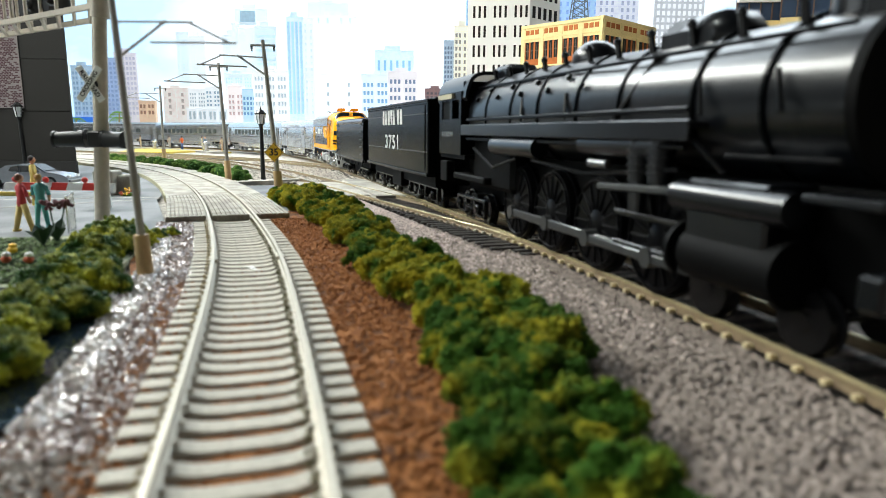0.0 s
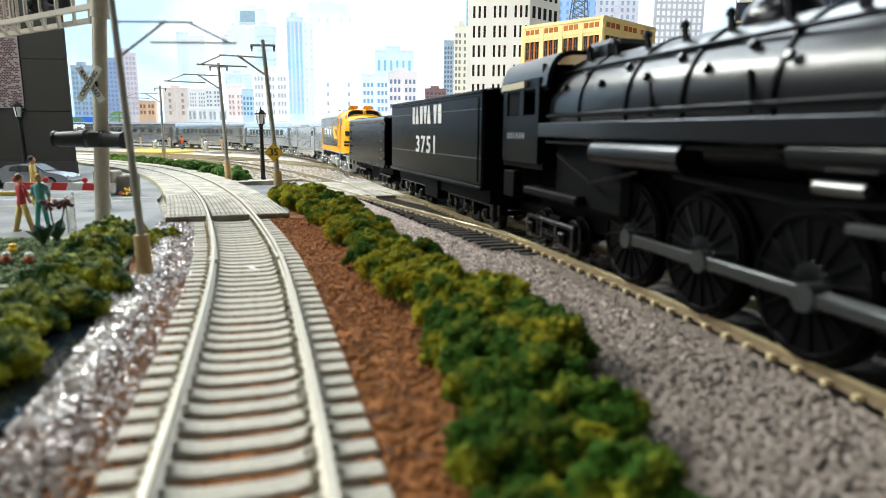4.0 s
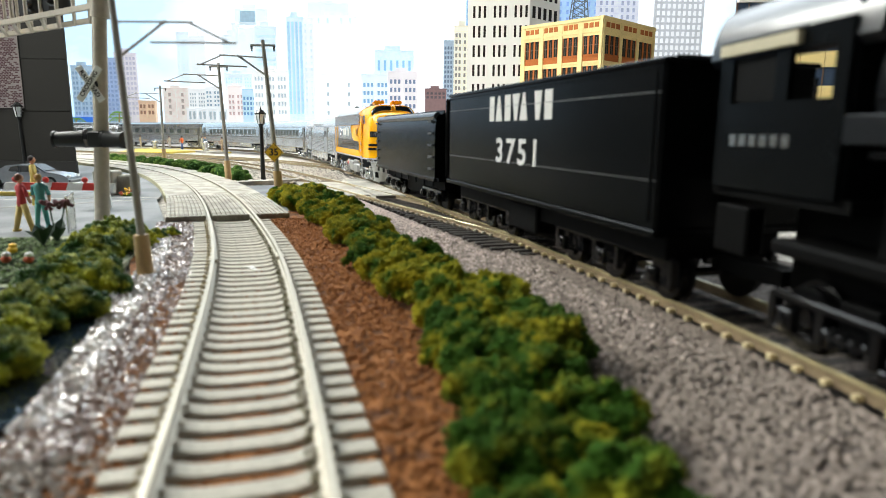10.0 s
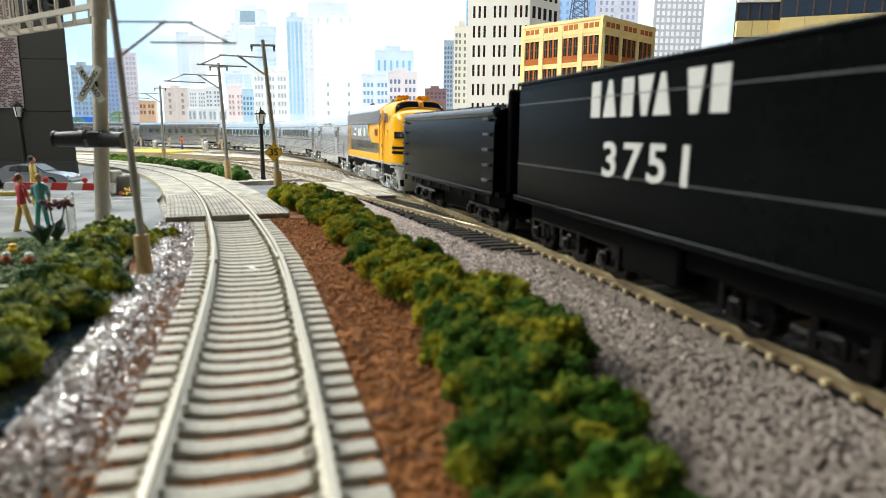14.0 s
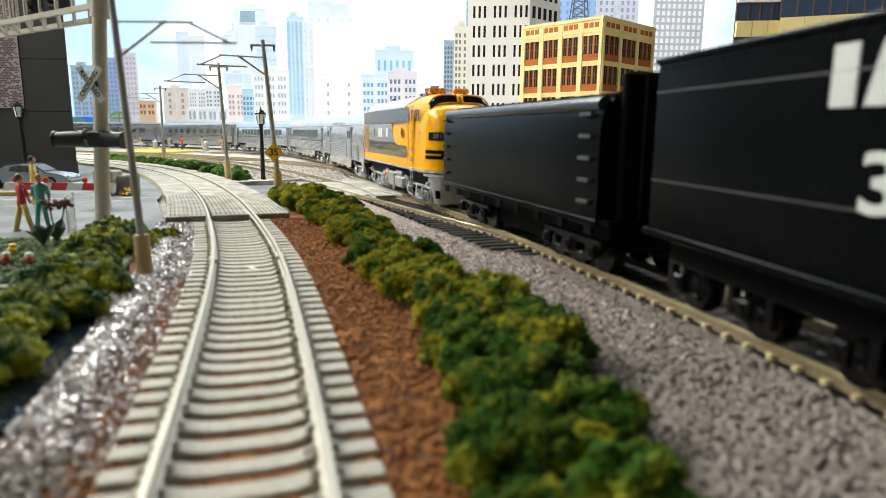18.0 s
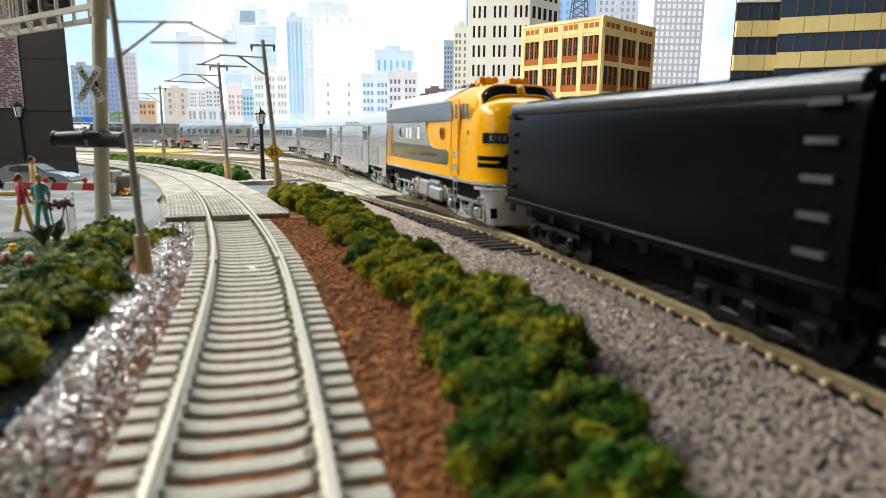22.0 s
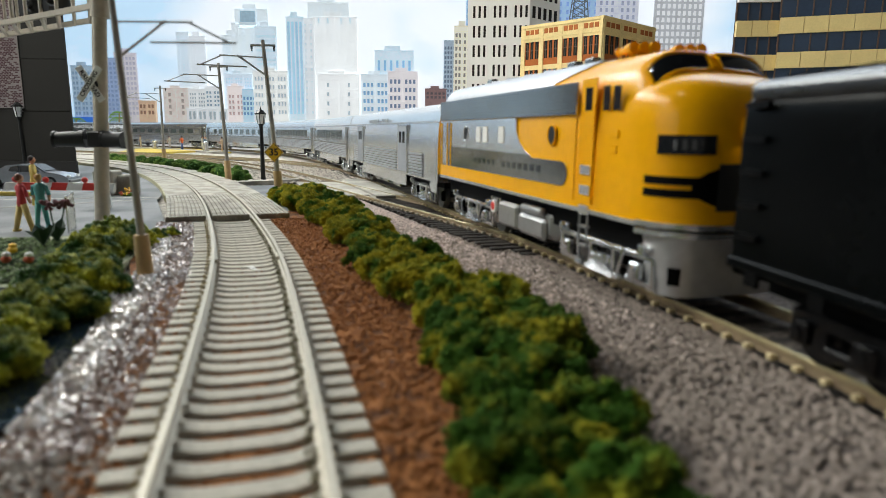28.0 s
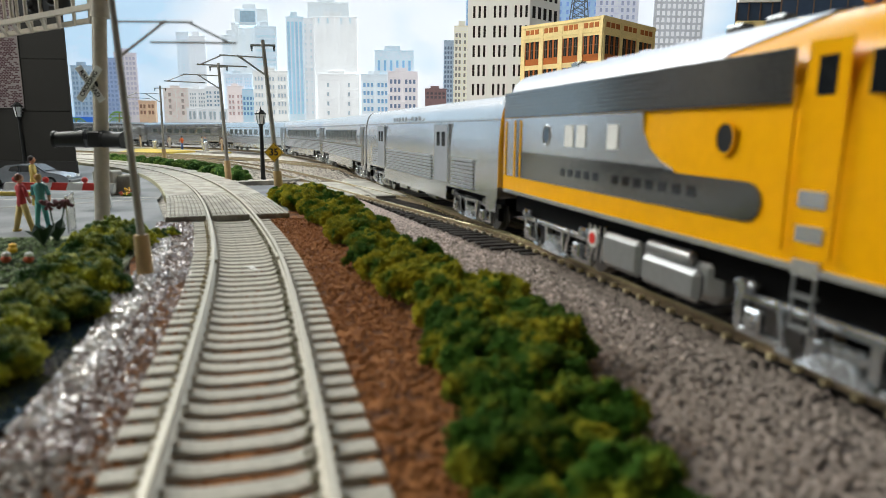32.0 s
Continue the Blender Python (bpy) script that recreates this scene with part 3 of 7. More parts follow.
# ---------------------------------------------------------------- masts and lamps
def catenary_mast(x, y, tx, ty, arm, height=82.0, side=-1, heading=0.0, bar=True, f1=0.745, f2=0.875, rise=0.115, thick=1.0, foot=15.0, thin=1.0, wide=1.0):
    """A mast with a tan foot, a bracket arm and a crossbar with insulators. (tx, ty): how far its top leans."""
    t = thing("catenary_mast", x, y, -3, "grey overhead-line mast in a tan foot with a bracket arm", "mast", "overhead-line masts")
    bm = B()
    rod(bm, (0, 0, -1), (tx * foot / height, ty * foot / height, foot), 2.4 * wide, 2.2 * wide, 14)
    part("foot", bm, M_BASE, t, "tan foot", True)
    a = Vector((tx * 0.15, ty * 0.15, height * 0.15))
    low = Vector((tx * (foot - 1) / height, ty * (foot - 1) / height, foot - 1))
    top = Vector((tx, ty, height))
    bm = B()
    rod(bm, low, top, 1.45 * thick, 1.0 * thick, 10)
    part("shaft", bm, M_POLE, t, "", True)
    def up(f):
        return a + (top - a) * f
    d = Vector((cos(radians(heading)), sin(radians(heading)), 0)) * side
    # bracket: two level tubes and a slanting one
    p1, p2 = up(f1), up(f2)
    bm = B()
    rod(bm, p1, p1 + d * arm * 0.42 + Vector((0, 0, height * rise)), 0.55 * thin, 0.55 * thin, 6)
    part("strut", bm, M_POLE, t)
    bm = B()
    rod(bm, p2, p2 + d * arm * 0.66, 0.42 * thin, 0.42 * thin, 6)
    part("tie_rod", bm, M_POLE, t)
    bm = B()
    q = p1 + d * arm * 0.28 + Vector((0, 0, height * rise * 0.42))
    rod(bm, q, Vector((*(p1 + d * arm)[:2], q.z)), 0.42 * thin, 0.42 * thin, 6)
    part("steady_arm", bm, M_POLE, t)
    bm = B()
    rod(bm, p2 + d * arm * 0.62, Vector((*(p1 + d * arm * 0.95)[:2], q.z)), 0.36 * thin, 0.36 * thin, 6)
    part("drop_rod", bm, M_POLE, t)
    if bar:
        bm = B()
        box(bm, top.x - 6.5, top.x + 6.5, top.y - 0.5, top.y + 0.5, height - 3.2, height - 2.2)
        part("crossbar", bm, M_POLE, t)
        for o in (-5.8, 5.8):
            bm = B()
            for k in range(3):
                rod(bm, (top.x + o, top.y, height - 3.2 - k * 0.9), (top.x + o, top.y, height - 3.9 - k * 0.9), 0.75 - 0.1 * k, 0.6 - 0.1 * k, 8)
            part("insulator", bm, M_IRON, t)
    return t


catenary_mast(-75.0, 156, -4.6, 0, 28, 96, 1, 0, False, 0.475, 0.575, 0.088, 0.66, 10.5, 0.62, 0.82)
catenary_mast(-88.5, 342, -6.2, 0, 34, 82.5, -1, 25)
catenary_mast(-153.5, 453, -3.2, 0, 36, 82, -1, 30)
catenary_mast(-310, 707, 0.8, 0, 38, 83, -1, 36)


def street_lamp(x, y, h, lean=0.0, post=1.7):
    t = thing("street_lamp", x, y, -3, "black iron street lamp with a clear lantern", "street lamp", "street lamps")
    k = h / 54.0
    bm = B()
    rod(bm, (0, 0, 0), (0, 0, 6 * k), 2.0 * k, 1.7 * k, 12)
    rod(bm, (0, 0, 6 * k), (0, 0, 14 * k), 1.9 * k, 1.6 * k, 12)
    part("pedestal", bm, M_IRON, t, "", True)
    bm = B()
    rod(bm, (0, 0, 13 * k), (lean, 0, 40 * k), 0.9 * k * post, 0.75 * k * post, 10)
    part("post", bm, M_IRON, t, "", True)
    bm = B()
    rod(bm, (lean, 0, 39 * k), (lean, 0, 41.5 * k), 1.2 * k, 2.2 * k, 6)
    part("collar", bm, M_IRON, t)
    bm = B()
    rod(bm, (lean, 0, 41.5 * k), (lean, 0, 48.5 * k), 2.3 * k, 3.5 * k, 6)
    part("lantern", bm, M_LANTERN, t, "clear lantern glass")
    for i in range(6):
        a = i * pi / 3 + pi / 6
        bm = B()
        rod(bm, (lean + 2.35 * k * cos(a), 2.35 * k * sin(a), 41.5 * k), (lean + 3.55 * k * cos(a), 3.55 * k * sin(a), 48.5 * k), 0.3 * k, 0.3 * k, 5)
        part("lantern_bar", bm, M_IRON, t)
    bm = B()
    rod(bm, (lean, 0, 48.3 * k), (lean, 0, 49.1 * k), 4.3 * k, 4.3 * k, 6)
    rod(bm, (lean, 0, 49.1 * k), (lean, 0, 51.5 * k), 3.9 * k, 1.3 * k, 6)
    rod(bm, (lean, 0, 51.5 * k), (lean, 0, 54 * k), 0.7 * k, 0.25 * k, 6)
    part("cap", bm, M_IRON, t)


street_lamp(-319, 486, 58, -1.0)
street_lamp(-132.8, 467, 53.5)
street_lamp(-640, 1080, 58)


def speed_sign():
    """Yellow diamond board on the second mast's foot."""
    t = thing("speed_sign", -90.2, 339.0, 22.0, "yellow diamond speed sign reading 35", "sign")
    bm = B()
    box(bm, -3.7, 3.7, -0.35, 0.35, -3.7, 3.7, 0.25)
    bmesh.ops.rotate(bm, verts=bm.verts, cent=(0, 0, 0), matrix=Matrix.Rotation(radians(45), 3, "Y"))
    part("board", bm, M_SIGN, t)
    m = Matrix.Translation((0, -0.45, 0)) @ Matrix.Rotation(radians(90), 4, "X")
    text_part("number", "35", 5.2, M_INK, t, m)
    bm = B()
    for a, b in (((-4.8, 0), (0, 4.8)), ((0, 4.8), (4.8, 0)), ((4.8, 0), (0, -4.8)), ((0, -4.8), (-4.8, 0))):
        rod(bm, (a[0], -0.4, a[1]), (b[0], -0.4, b[1]), 0.16, 0.16, 4)
    part("border", bm, M_INK, t)
    bm = B()
    box(bm, -1.6, 1.6, 0.3, 2.6, -0.8, 0.8)
    part("bracket", bm, M_POLE, t)


speed_sign()


# ---------------------------------------------------------------- rolling stock
# In a vehicle's own space x points the way it runs, the side towards the street is -y, and z = 0 is the rail top.
ROLLING = []   # (thing, s of its middle at 0 s, half the distance of its trucks)
WHEELS = []    # (wheelset, x, z, radius)


def vehicle(name, s0, half, label, category, group=""):
    x, y, h = MAIN.at(s0)
    t = thing(name, x, y, 0, label, category, group, math.degrees(atan2(-cos(h), sin(h))))
    ROLLING.append((t, s0, half))
    return t


def wheel_mesh(r, material, spokes=0):
    bm = B()
    for side in (-1, 1):
        y = side * 8.3
        rod(bm, (0, y - side * 0.2, 0), (0, y + side * 1.8, 0), r, r * 0.985, 28)
        rod(bm, (0, y - side * 0.9, 0), (0, y - side * 0.2, 0), r + 0.7, r + 0.7, 28)
        rod(bm, (0, y + side * 1.7, 0), (0, y + side * 2.1, 0), r * 0.35, r * 0.3, 12)
        for k in range(spokes):
            a = k * 2 * pi / spokes
            rod(bm, (r * 0.3 * cos(a), y + side * 1.95, r * 0.3 * sin(a)), (r * 0.86 * cos(a), y + side * 1.95, r * 0.86 * sin(a)), 0.42, 0.36, 5)
        if spokes:
            b2 = [(r * 0.9 * cos(k * pi / 14), y + side * 1.95, r * 0.9 * sin(k * pi / 14)) for k in range(29)]
            for p, q in zip(b2, b2[1:]):
                rod(bm, p, q, 0.5, 0.5, 5)
    rod(bm, (0, -8, 0), (0, 8, 0), 1.0, 1.0, 8)
    return mesh_of(bm, material, True, "wheelset")


W_SMALL = wheel_mesh(5.2, M_BOGIE)
W_DIESEL = wheel_mesh(5.7, M_STEEL)
W_CAR = wheel_mesh(5.2, M_STEEL)
W_DRIVER = wheel_mesh(11.6, M_PIPE, 16)


def wheelset(parent, me, x, r, turn=True):
    ob = new("wheelset", me)
    ob.parent = parent
    ob.matrix_basis = pose(x * MM, 0, r * MM)
    if turn:
        WHEELS.append((ob, x, r))
    return ob


def truck(parent, x, base, me, r, material, heavy=False, axles=2, turn=True, out=12.0):
    """A bogie: two side frames with journal boxes and springs, a bolster, and its wheelsets."""
    xs = [x + base * (i / (axles - 1) - 0.5) for i in range(axles)]
    for side in (-1, 1):
        bm = B()
        y = side * out
        if heavy:
            box(bm, x - base / 2 - 5.0, x + base / 2 + 5.0, y - 0.9, y + 0.9, 8.0, 9.5, 0.4)
            box(bm, x - 4.2, x + 4.2, y - 1.1, y + 1.1, 4.9, 6.3, 0.3)
            for o in (-base / 2 - 4.6, base / 2 + 4.6, -5.0, 5.0):
                box(bm, x + o - 0.8, x + o + 0.8, y - 0.9, y + 0.9, 3.2, 9.0, 0.2)
            box(bm, x - base / 2 - 5, x - base / 2 + 5, y - 0.8, y + 0.8, 2.6, 3.8, 0.2)
            box(bm, x + base / 2 - 5, x + base / 2 + 5, y - 0.8, y + 0.8, 2.6, 3.8, 0.2)
        else:
            box(bm, x - base / 2 - 3.2, x + base / 2 + 3.2, y - 0.9, y + 0.9, 6.2, 8.4, 0.3)
            box(bm, x - base / 2 + 3, x + base / 2 - 3, y - 0.9, y + 0.9, 2.6, 4.2, 0.3)
            for o in (-base / 2 + 3.4, base / 2 - 3.4):
                box(bm, x + o - 0.7, x + o + 0.7, y - 0.8, y + 0.8, 3.0, 8.0, 0.2)
        fr = part("truck_frame", bm, material, parent)
        if heavy and material is M_TRUCK:
            for o in (-base / 2 - 2.6, base / 2 + 2.6):
                bm = B()
                rod(bm, (x + o, y + side * 0.6, 10.4), (x + o, y + side * 2.3, 10.4), 1.25, 1.15, 12)
                rod(bm, (x + o - 2.2, y + side * 1.0, 10.9), (x + o + 2.2, y + side * 1.0, 10.9), 0.6, 0.6, 8)
                part("brake_cylinder", bm, material, fr, "", True)
            for o in (-base / 2 + 4.6, base / 2 - 4.6):
                bm = B()
                rod(bm, (x + o, y + side * 1.5, 9.8), (x + o * 0.8, y + side * 1.7, 3.0), 0.42, 0.42, 6)
                rod(bm, (x + o * 0.8 - 1.2, y + side * 1.6, 3.0), (x + o * 0.8 + 1.2, y + side * 1.6, 3.0), 0.7, 0.7, 8)
                part("swing_hanger", bm, material, fr, "", True)
            bm = B()
            for k in range(5):
                w_ = 6.5 - k * 0.9
                box(bm, x - w_, x + w_, y + side * 1.0 - 0.8, y + side * 1.0 + 0.8, 2.2 + k * 0.55, 2.6 + k * 0.55, 0.1)
            part("leaf_spring", bm, material, fr)
            for ax in xs:
                for o in (-6.6, 6.6):
                    part("brake_shoe", box(B(), ax + o - 0.6, ax + o + 0.6, y - side * 2.6 - 0.9, y - side * 2.6 + 0.9, 3.6, 8.0, 0.2), M_DARK, fr)
        for ax in xs:
            bm = B()
            box(bm, ax - 1.7, ax + 1.7, y + (0.4 if side > 0 else -2.2), y + (2.2 if side > 0 else -0.4), r - 1.8, r + 1.8, 0.4)
            rod(bm, (ax, y + side * 2.1, r), (ax, y + side * 2.7, r), 1.2, 1.0, 10)
            part("journal_box", bm, material, fr)
        for o in (-2.2, 0.0, 2.2):
            bm = B()
            for k in range(4):
                rod(bm, (x + o, y + side * 0.6, 4.0 + k * 0.75), (x + o, y + side * 0.6, 4.45 + k * 0.75), 0.95, 0.95, 8)
            part("spring", bm, material, fr)
    bm = B()
    box(bm, x - 3.5, x + 3.5, -11, 11, 4.2, 10.5, 0.3)
    part("bolster", bm, M_DARK, parent)
    for ax in xs:
        wheelset(parent, me, ax, r, turn)


def ring(x, w, z0, zt, e1=0.42, e2=0.55, n=22, y0=0.0):
    pts = []
    for i in range(n + 1):
        a = pi * i / n
        c, s = cos(a), sin(a)
        pts.append((x, y0 + w * math.copysign(abs(c) ** e1, c), z0 + (zt - z0) * abs(s) ** e2))
    return pts


def side_panel(bm, x0, x1, z0, z1, y, proud, bevel=0.0):
    a, b = sorted((y, y + math.copysign(proud, y)))
    return box(bm, x0, x1, a, b, z0, z1, bevel)


def plate(bm, pts, y, proud):
    """A flat plate of the outline pts (x, z) on the side at y."""
    s = math.copysign(1, y)
    return loft(bm, [[(x, y - 0.2 * s, z) for x, z in pts], [(x, y + proud * s, z) for x, z in pts]])


def diesel():
    t = vehicle("diesel_locomotive", 611.5, 52.0, "yellow and silver streamlined cab diesel locomotive with a rounded nose", "locomotive")
    prof = [(-88, 17.3, 16, 50.2), (-86, 17.5, 16, 50.8), (40, 17.5, 16, 50.8), (48, 17.5, 16, 50.6), (50, 17.4, 16, 50.2), (51.2, 17.3, 16, 49.5),
            (52.2, 17.2, 16, 48.4), (53.2, 17.0, 16, 47.0), (54.2, 16.8, 16, 45.6), (55.2, 16.5, 16, 44.0)]
    rings = []
    for x, w, z0, zt in prof:
        k = max(0.0, (x - 46) / 41)
        rings.append(ring(x, w, z0, zt, 0.40 + 0.25 * k, 0.52 + 0.1 * k, 26))
    # bulging nose, level by level: its front end and half width at each height
    levels = (15.6, 18, 24, 30, 34, 37, 39.5, 41.5, 43, 44.2, 45.1, 45.8, 46.3)
    def nose_at(th, z, lift=0.0):
        front = float(np.interp(z, (15, 18, 24, 30, 36, 39, 41.5, 43.5, 44.8, 45.6, 46.3), (67.2, 67.5, 67.6, 67.6, 67.2, 66.6, 65.2, 62.8, 59.6, 56.5, 52.5))) - 47.5
        half_w = float(np.interp(z, (15, 30, 36, 39, 41.5, 43.4, 44.8, 45.8, 46.3), (17.45, 17.4, 17.2, 16.8, 15.9, 14.4, 12.0, 8.0, 3.0)))
        c, s_ = max(cos(th), 0.0), sin(th)
        return 47.5 + (front + lift) * c ** 0.62, math.copysign(abs(s_) ** 0.62, s_) * (half_w + lift), z
    def nose_patch(th0, th1, z0, z1, lift, sgn, n=10):
        """A raised patch on the nose between two bearings; z0 and z1 are functions of the way across it."""
        rows = []
        for i in range(n + 1):
            f = i / n
            th = (th0 + (th1 - th0) * f) * sgn
            a, b = z0(f), z1(f)
            rows.append([nose_at(th, a, -0.4), nose_at(th, a, lift), nose_at(th, b, lift), nose_at(th, b, -0.4)])
        return loft(B(), rows)
    bearings = np.linspace(-pi / 2, pi / 2, 41)
    nose = loft(B(), [[(44, -nose_at(pi / 2, z)[1], z)] + [nose_at(float(a), z) for a in bearings] + [(44, nose_at(pi / 2, z)[1], z)] for z in levels])
    part("nose", nose, M_YELLOW, t, "glossy orange-yellow rounded nose", True)
    part("body", loft(B(), rings), M_YELLOW, t, "glossy orange-yellow carbody", True)
    # silver roof skin over the rear part, with its round front end
    rr = []
    for x in (-87.5, -40, -4, 4, 12, 19, 24.5, 27):
        k = max(0.0, (x + 4) / 31)
        pts = [(px_, y, z + 0.25) for px_, y, z in ring(x, 17.7, 16, 50.9, 0.40, 0.52, 26)]
        lo = int(4 + 6.5 * k)
        rr.append([pts[min(max(i, lo), 26 - lo)] for i in range(27)])
    bm = B()
    loft(bm, rr, close=False)
    bmesh.ops.remove_doubles(bm, verts=bm.verts, dist=0.01)
    part("roof_skin", bm, M_ROOFSILVER, t, "silver-painted roof", True)
    for y in (-17.5, 17.5):
        s = math.copysign(1, y)
        bm = side_panel(B(), -86.5, 29, 37.9, 45.2, y, 0.25)
        g = part("grille", bm, M_GRILLE, t, "dark silver side grille")
        for k in range(8):
            bm = side_panel(B(), -86.3, 28.8, 38.2 + k * 0.87, 38.6 + k * 0.87, y + s * 0.25, 0.25)
            part("grille_bar", bm, M_STRIPE, g)
        pts = [(-86.5, 20.6), (-3, 20.6)] + [(3, 27.4)] + [(-1, 28.6), (-5, 31), (-7.5, 34), (-8, 37.7), (-86.5, 37.7)]
        part("silver_panel", plate(B(), pts, y, 0.16), M_SILVER, t, "silver side panel")
        pts = [(-74, 20.7), (22, 20.7)] + [(22 + 3.2 * sin(a), 23.7 - 3.0 * cos(a)) for a in (0.5, 1.0, 1.57, 2.1, 2.6)] + [(22, 26.7), (4, 26.9), (0, 27.6), (-74, 28.2)]
        part("stripe", plate(B(), pts, y, 0.3), M_STRIPE, t, "dark grey side stripe with faint lettering bar")
        for k in range(13):
            if k != 5:
                part("lettering_bar", side_panel(B(), -44 + k * 4.3, -41.6 + k * 4.3, 23.2, 25.0, y, 0.38), M_WINDOW, t, "small dark lettering bar")
        for x in (16.3, -53.5):
            bm = B()
            rod(bm, (x, y, 33), (x, y + 0.35 * s, 33), 2.3, 2.3, 18)
            part("porthole", bm, M_IRON if x > 0 else M_WINDOW, t)
            bm = B()
            rg = [(x + 2.2 * cos(a), y + 0.3 * s, 33 + 2.5 * sin(a)) for a in np.linspace(0, 2 * pi, 17)]
            for p, q in zip(rg, rg[1:]):
                rod(bm, p, q, 0.28, 0.28, 5)
            part("porthole_rim", bm, M_YELLOW if x > 0 else M_SILVER, t)
        for x in (-40, -33.5, -19):
            part("side_window", side_panel(B(), x - 2.2, x + 2.2, 30.3, 35.4, y, 0.4), M_WHITEPAINT, t, "white side panel pane")
        # rear door with yellow edge strips
        for x in (-84.6, -76.8, -72.2):
            part("yellow_strip", side_panel(B(), x - 0.4, x + 0.4, 20.5, 37, y, 0.45), M_YELLOW, t)
        part("rear_door", side_panel(B(), -75.8, -73.0, 20.6, 37.2, y, 0.3), M_GRILLE, t)
        # cab door, windows, grab rails and steps
        part("cab_door", side_panel(B(), 31.2, 37.8, 17.5, 45.6, y, 0.22), M_YELLOW, t)
        part("door_window", side_panel(B(), 33.0, 36.0, 38.6, 43.6, y, 0.3), M_WINDOW, t)
        part("cab_window", side_panel(B(), 40.6, 43.2, 38.4, 43.6, y, 0.12, 0.0), M_WINDOW, t)
        part("cab_window", side_panel(B(), 44.8, 47.4, 38.4, 43.4, y, 0.12, 0.0), M_WINDOW, t)
        for x in (30.4, 38.6):
            bm = B()
            rod(bm, (x, y + s * 0.9, 18), (x, y + s * 0.9, 40), 0.25, 0.25, 6)
            part("grab_rail", bm, M_YELLOW, t)
        for z in (15.0, 19.6, 24.2):
            part("step", side_panel(B(), 32.2, 36.8, z, z + 2.2, y, 0.5, 0.0), M_SILVER, t)
        bm = B()
        rod(bm, (34.5 - 1.8, y + s * 0.2, 7.5), (34.5 - 1.8, y + s * 0.2, 17), 0.25, 0.25, 6)
        rod(bm, (34.5 + 1.8, y + s * 0.2, 7.5), (34.5 + 1.8, y + s * 0.2, 17), 0.25, 0.25, 6)
        for z in (7.5, 12):
            box(bm, 32.6, 36.4, y - 0.6, y + 0.6, z, z + 0.5)
        part("ladder", bm, M_TANK, t)
        # sill strip and headlight-side numberboard
        part("sill", side_panel(B(), -86.5, 55, 15.4, 16.4, y * 0.995, 0.3), M_SILVER, t)
        # fuel and water tank
        part("tank", box(B(), -27, 13, *sorted((y * 0.45, y * 0.84)), 4.4, 13.0, 2.0), M_TANK, t, "silver fuel tank")
        for x0, x1, z0, z1 in ((-24, -9, 4.6, 12.2), (-8, 10, 4.4, 10.4)):
            part("tank_box", box(B(), x0, x1, *sorted((y * 0.8, y * 0.93)), z0, z1, 1.0), M_TANK, t)
        bm = B()
        rod(bm, (-6, y * 0.86, 12.0), (7, y * 0.86, 12.0), 1.3, 1.3, 12)
        for xx in (-6, 7):
            ball(bm, (xx, y * 0.86, 12.0), 1.3, 2, 0.5, 1, 1)
        part("air_tank", bm, M_TANK, t, "", True)
        for k in range(4):
            part("pipe", rod(B(), (-32 + k * 2.4, y * 0.9, 5), (-30.5 + k * 2.4, y * 0.9, 13), 0.35, 0.35, 6), M_TRUCK, t)
        bd = part("badge", rod(B(), (-27.5, y * 0.9, 10), (-27.5, y * 0.95, 10), 2.1, 2.1, 16), M_WHITEPAINT, t, "small round red and white badge")
        part("badge_face", rod(B(), (-27.5, y * 0.95, 10), (-27.5, y * 0.965, 10), 1.3, 1.3, 14), M_RED, bd)
    # windshield panes laid on the sloping cab front
    def skin(x, y):
        xs_ = [p[0] for p in prof]
        w_, z0_, zt_ = (float(np.interp(x, xs_, [p[i] for p in prof])) for i in (1, 2, 3))
        k = max(0.0, (x - 46) / 41)
        c = min(1.0, abs(y) / w_) ** (1 / (0.40 + 0.25 * k))
        return z0_ + (zt_ - z0_) * sqrt(1 - c * c) ** (0.52 + 0.1 * k)
    for y0, y1 in ((-14.2, -1.1), (1.1, 14.2)):
        mid = (y0 + y1) / 2
        s = math.copysign(1, mid)
        def wp(u, v, lift):
            y = y0 + (y1 - y0) * u
            e = 0.5 * (abs(2 * u - 1) ** 6)
            xt, xb = 50.9 - 0.003 * y * y + e * 0.4, 53.9 - 0.001 * y * y - e * 0.4
            x = xt + (xb - xt) * v
            return (x + lift, y, skin(x, y) + lift * 0.6)
        nu, nv = 12, 6
        bm = B()
        vs = [[bm.verts.new(wp(i / nu, j / nv, 0.35)) for i in range(nu + 1)] for j in range(nv + 1)]
        for j in range(nv):
            for i in range(nu):
                bm.faces.new((vs[j][i], vs[j][i + 1], vs[j + 1][i + 1], vs[j + 1][i]))
        part("windshield", bm, M_WINDOW, t, "dark windshield pane", True)
        bm = B()
        edge = [wp(i / nu, 0, 0.4) for i in range(nu + 1)] + [wp(1, j / nv, 0.4) for j in range(nv + 1)] + [wp(1 - i / nu, 1, 0.4) for i in range(nu + 1)] + [wp(0, 1 - j / nv, 0.4) for j in range(nv + 1)]
        for p, q in zip(edge, edge[1:]):
            if (Vector(p) - Vector(q)).length > 0.01:
                rod(bm, p, q, 0.42, 0.42, 6)
        part("windshield_frame", bm, M_YELLOW, t, "", True)
        # numberboard, bars and wing on each side of the nose
        nb = part("numberboard", nose_patch(1.12, 0.36, lambda f: 29.9, lambda f: 33.4, 0.5, s), M_WINDOW, t, "black numberboard")
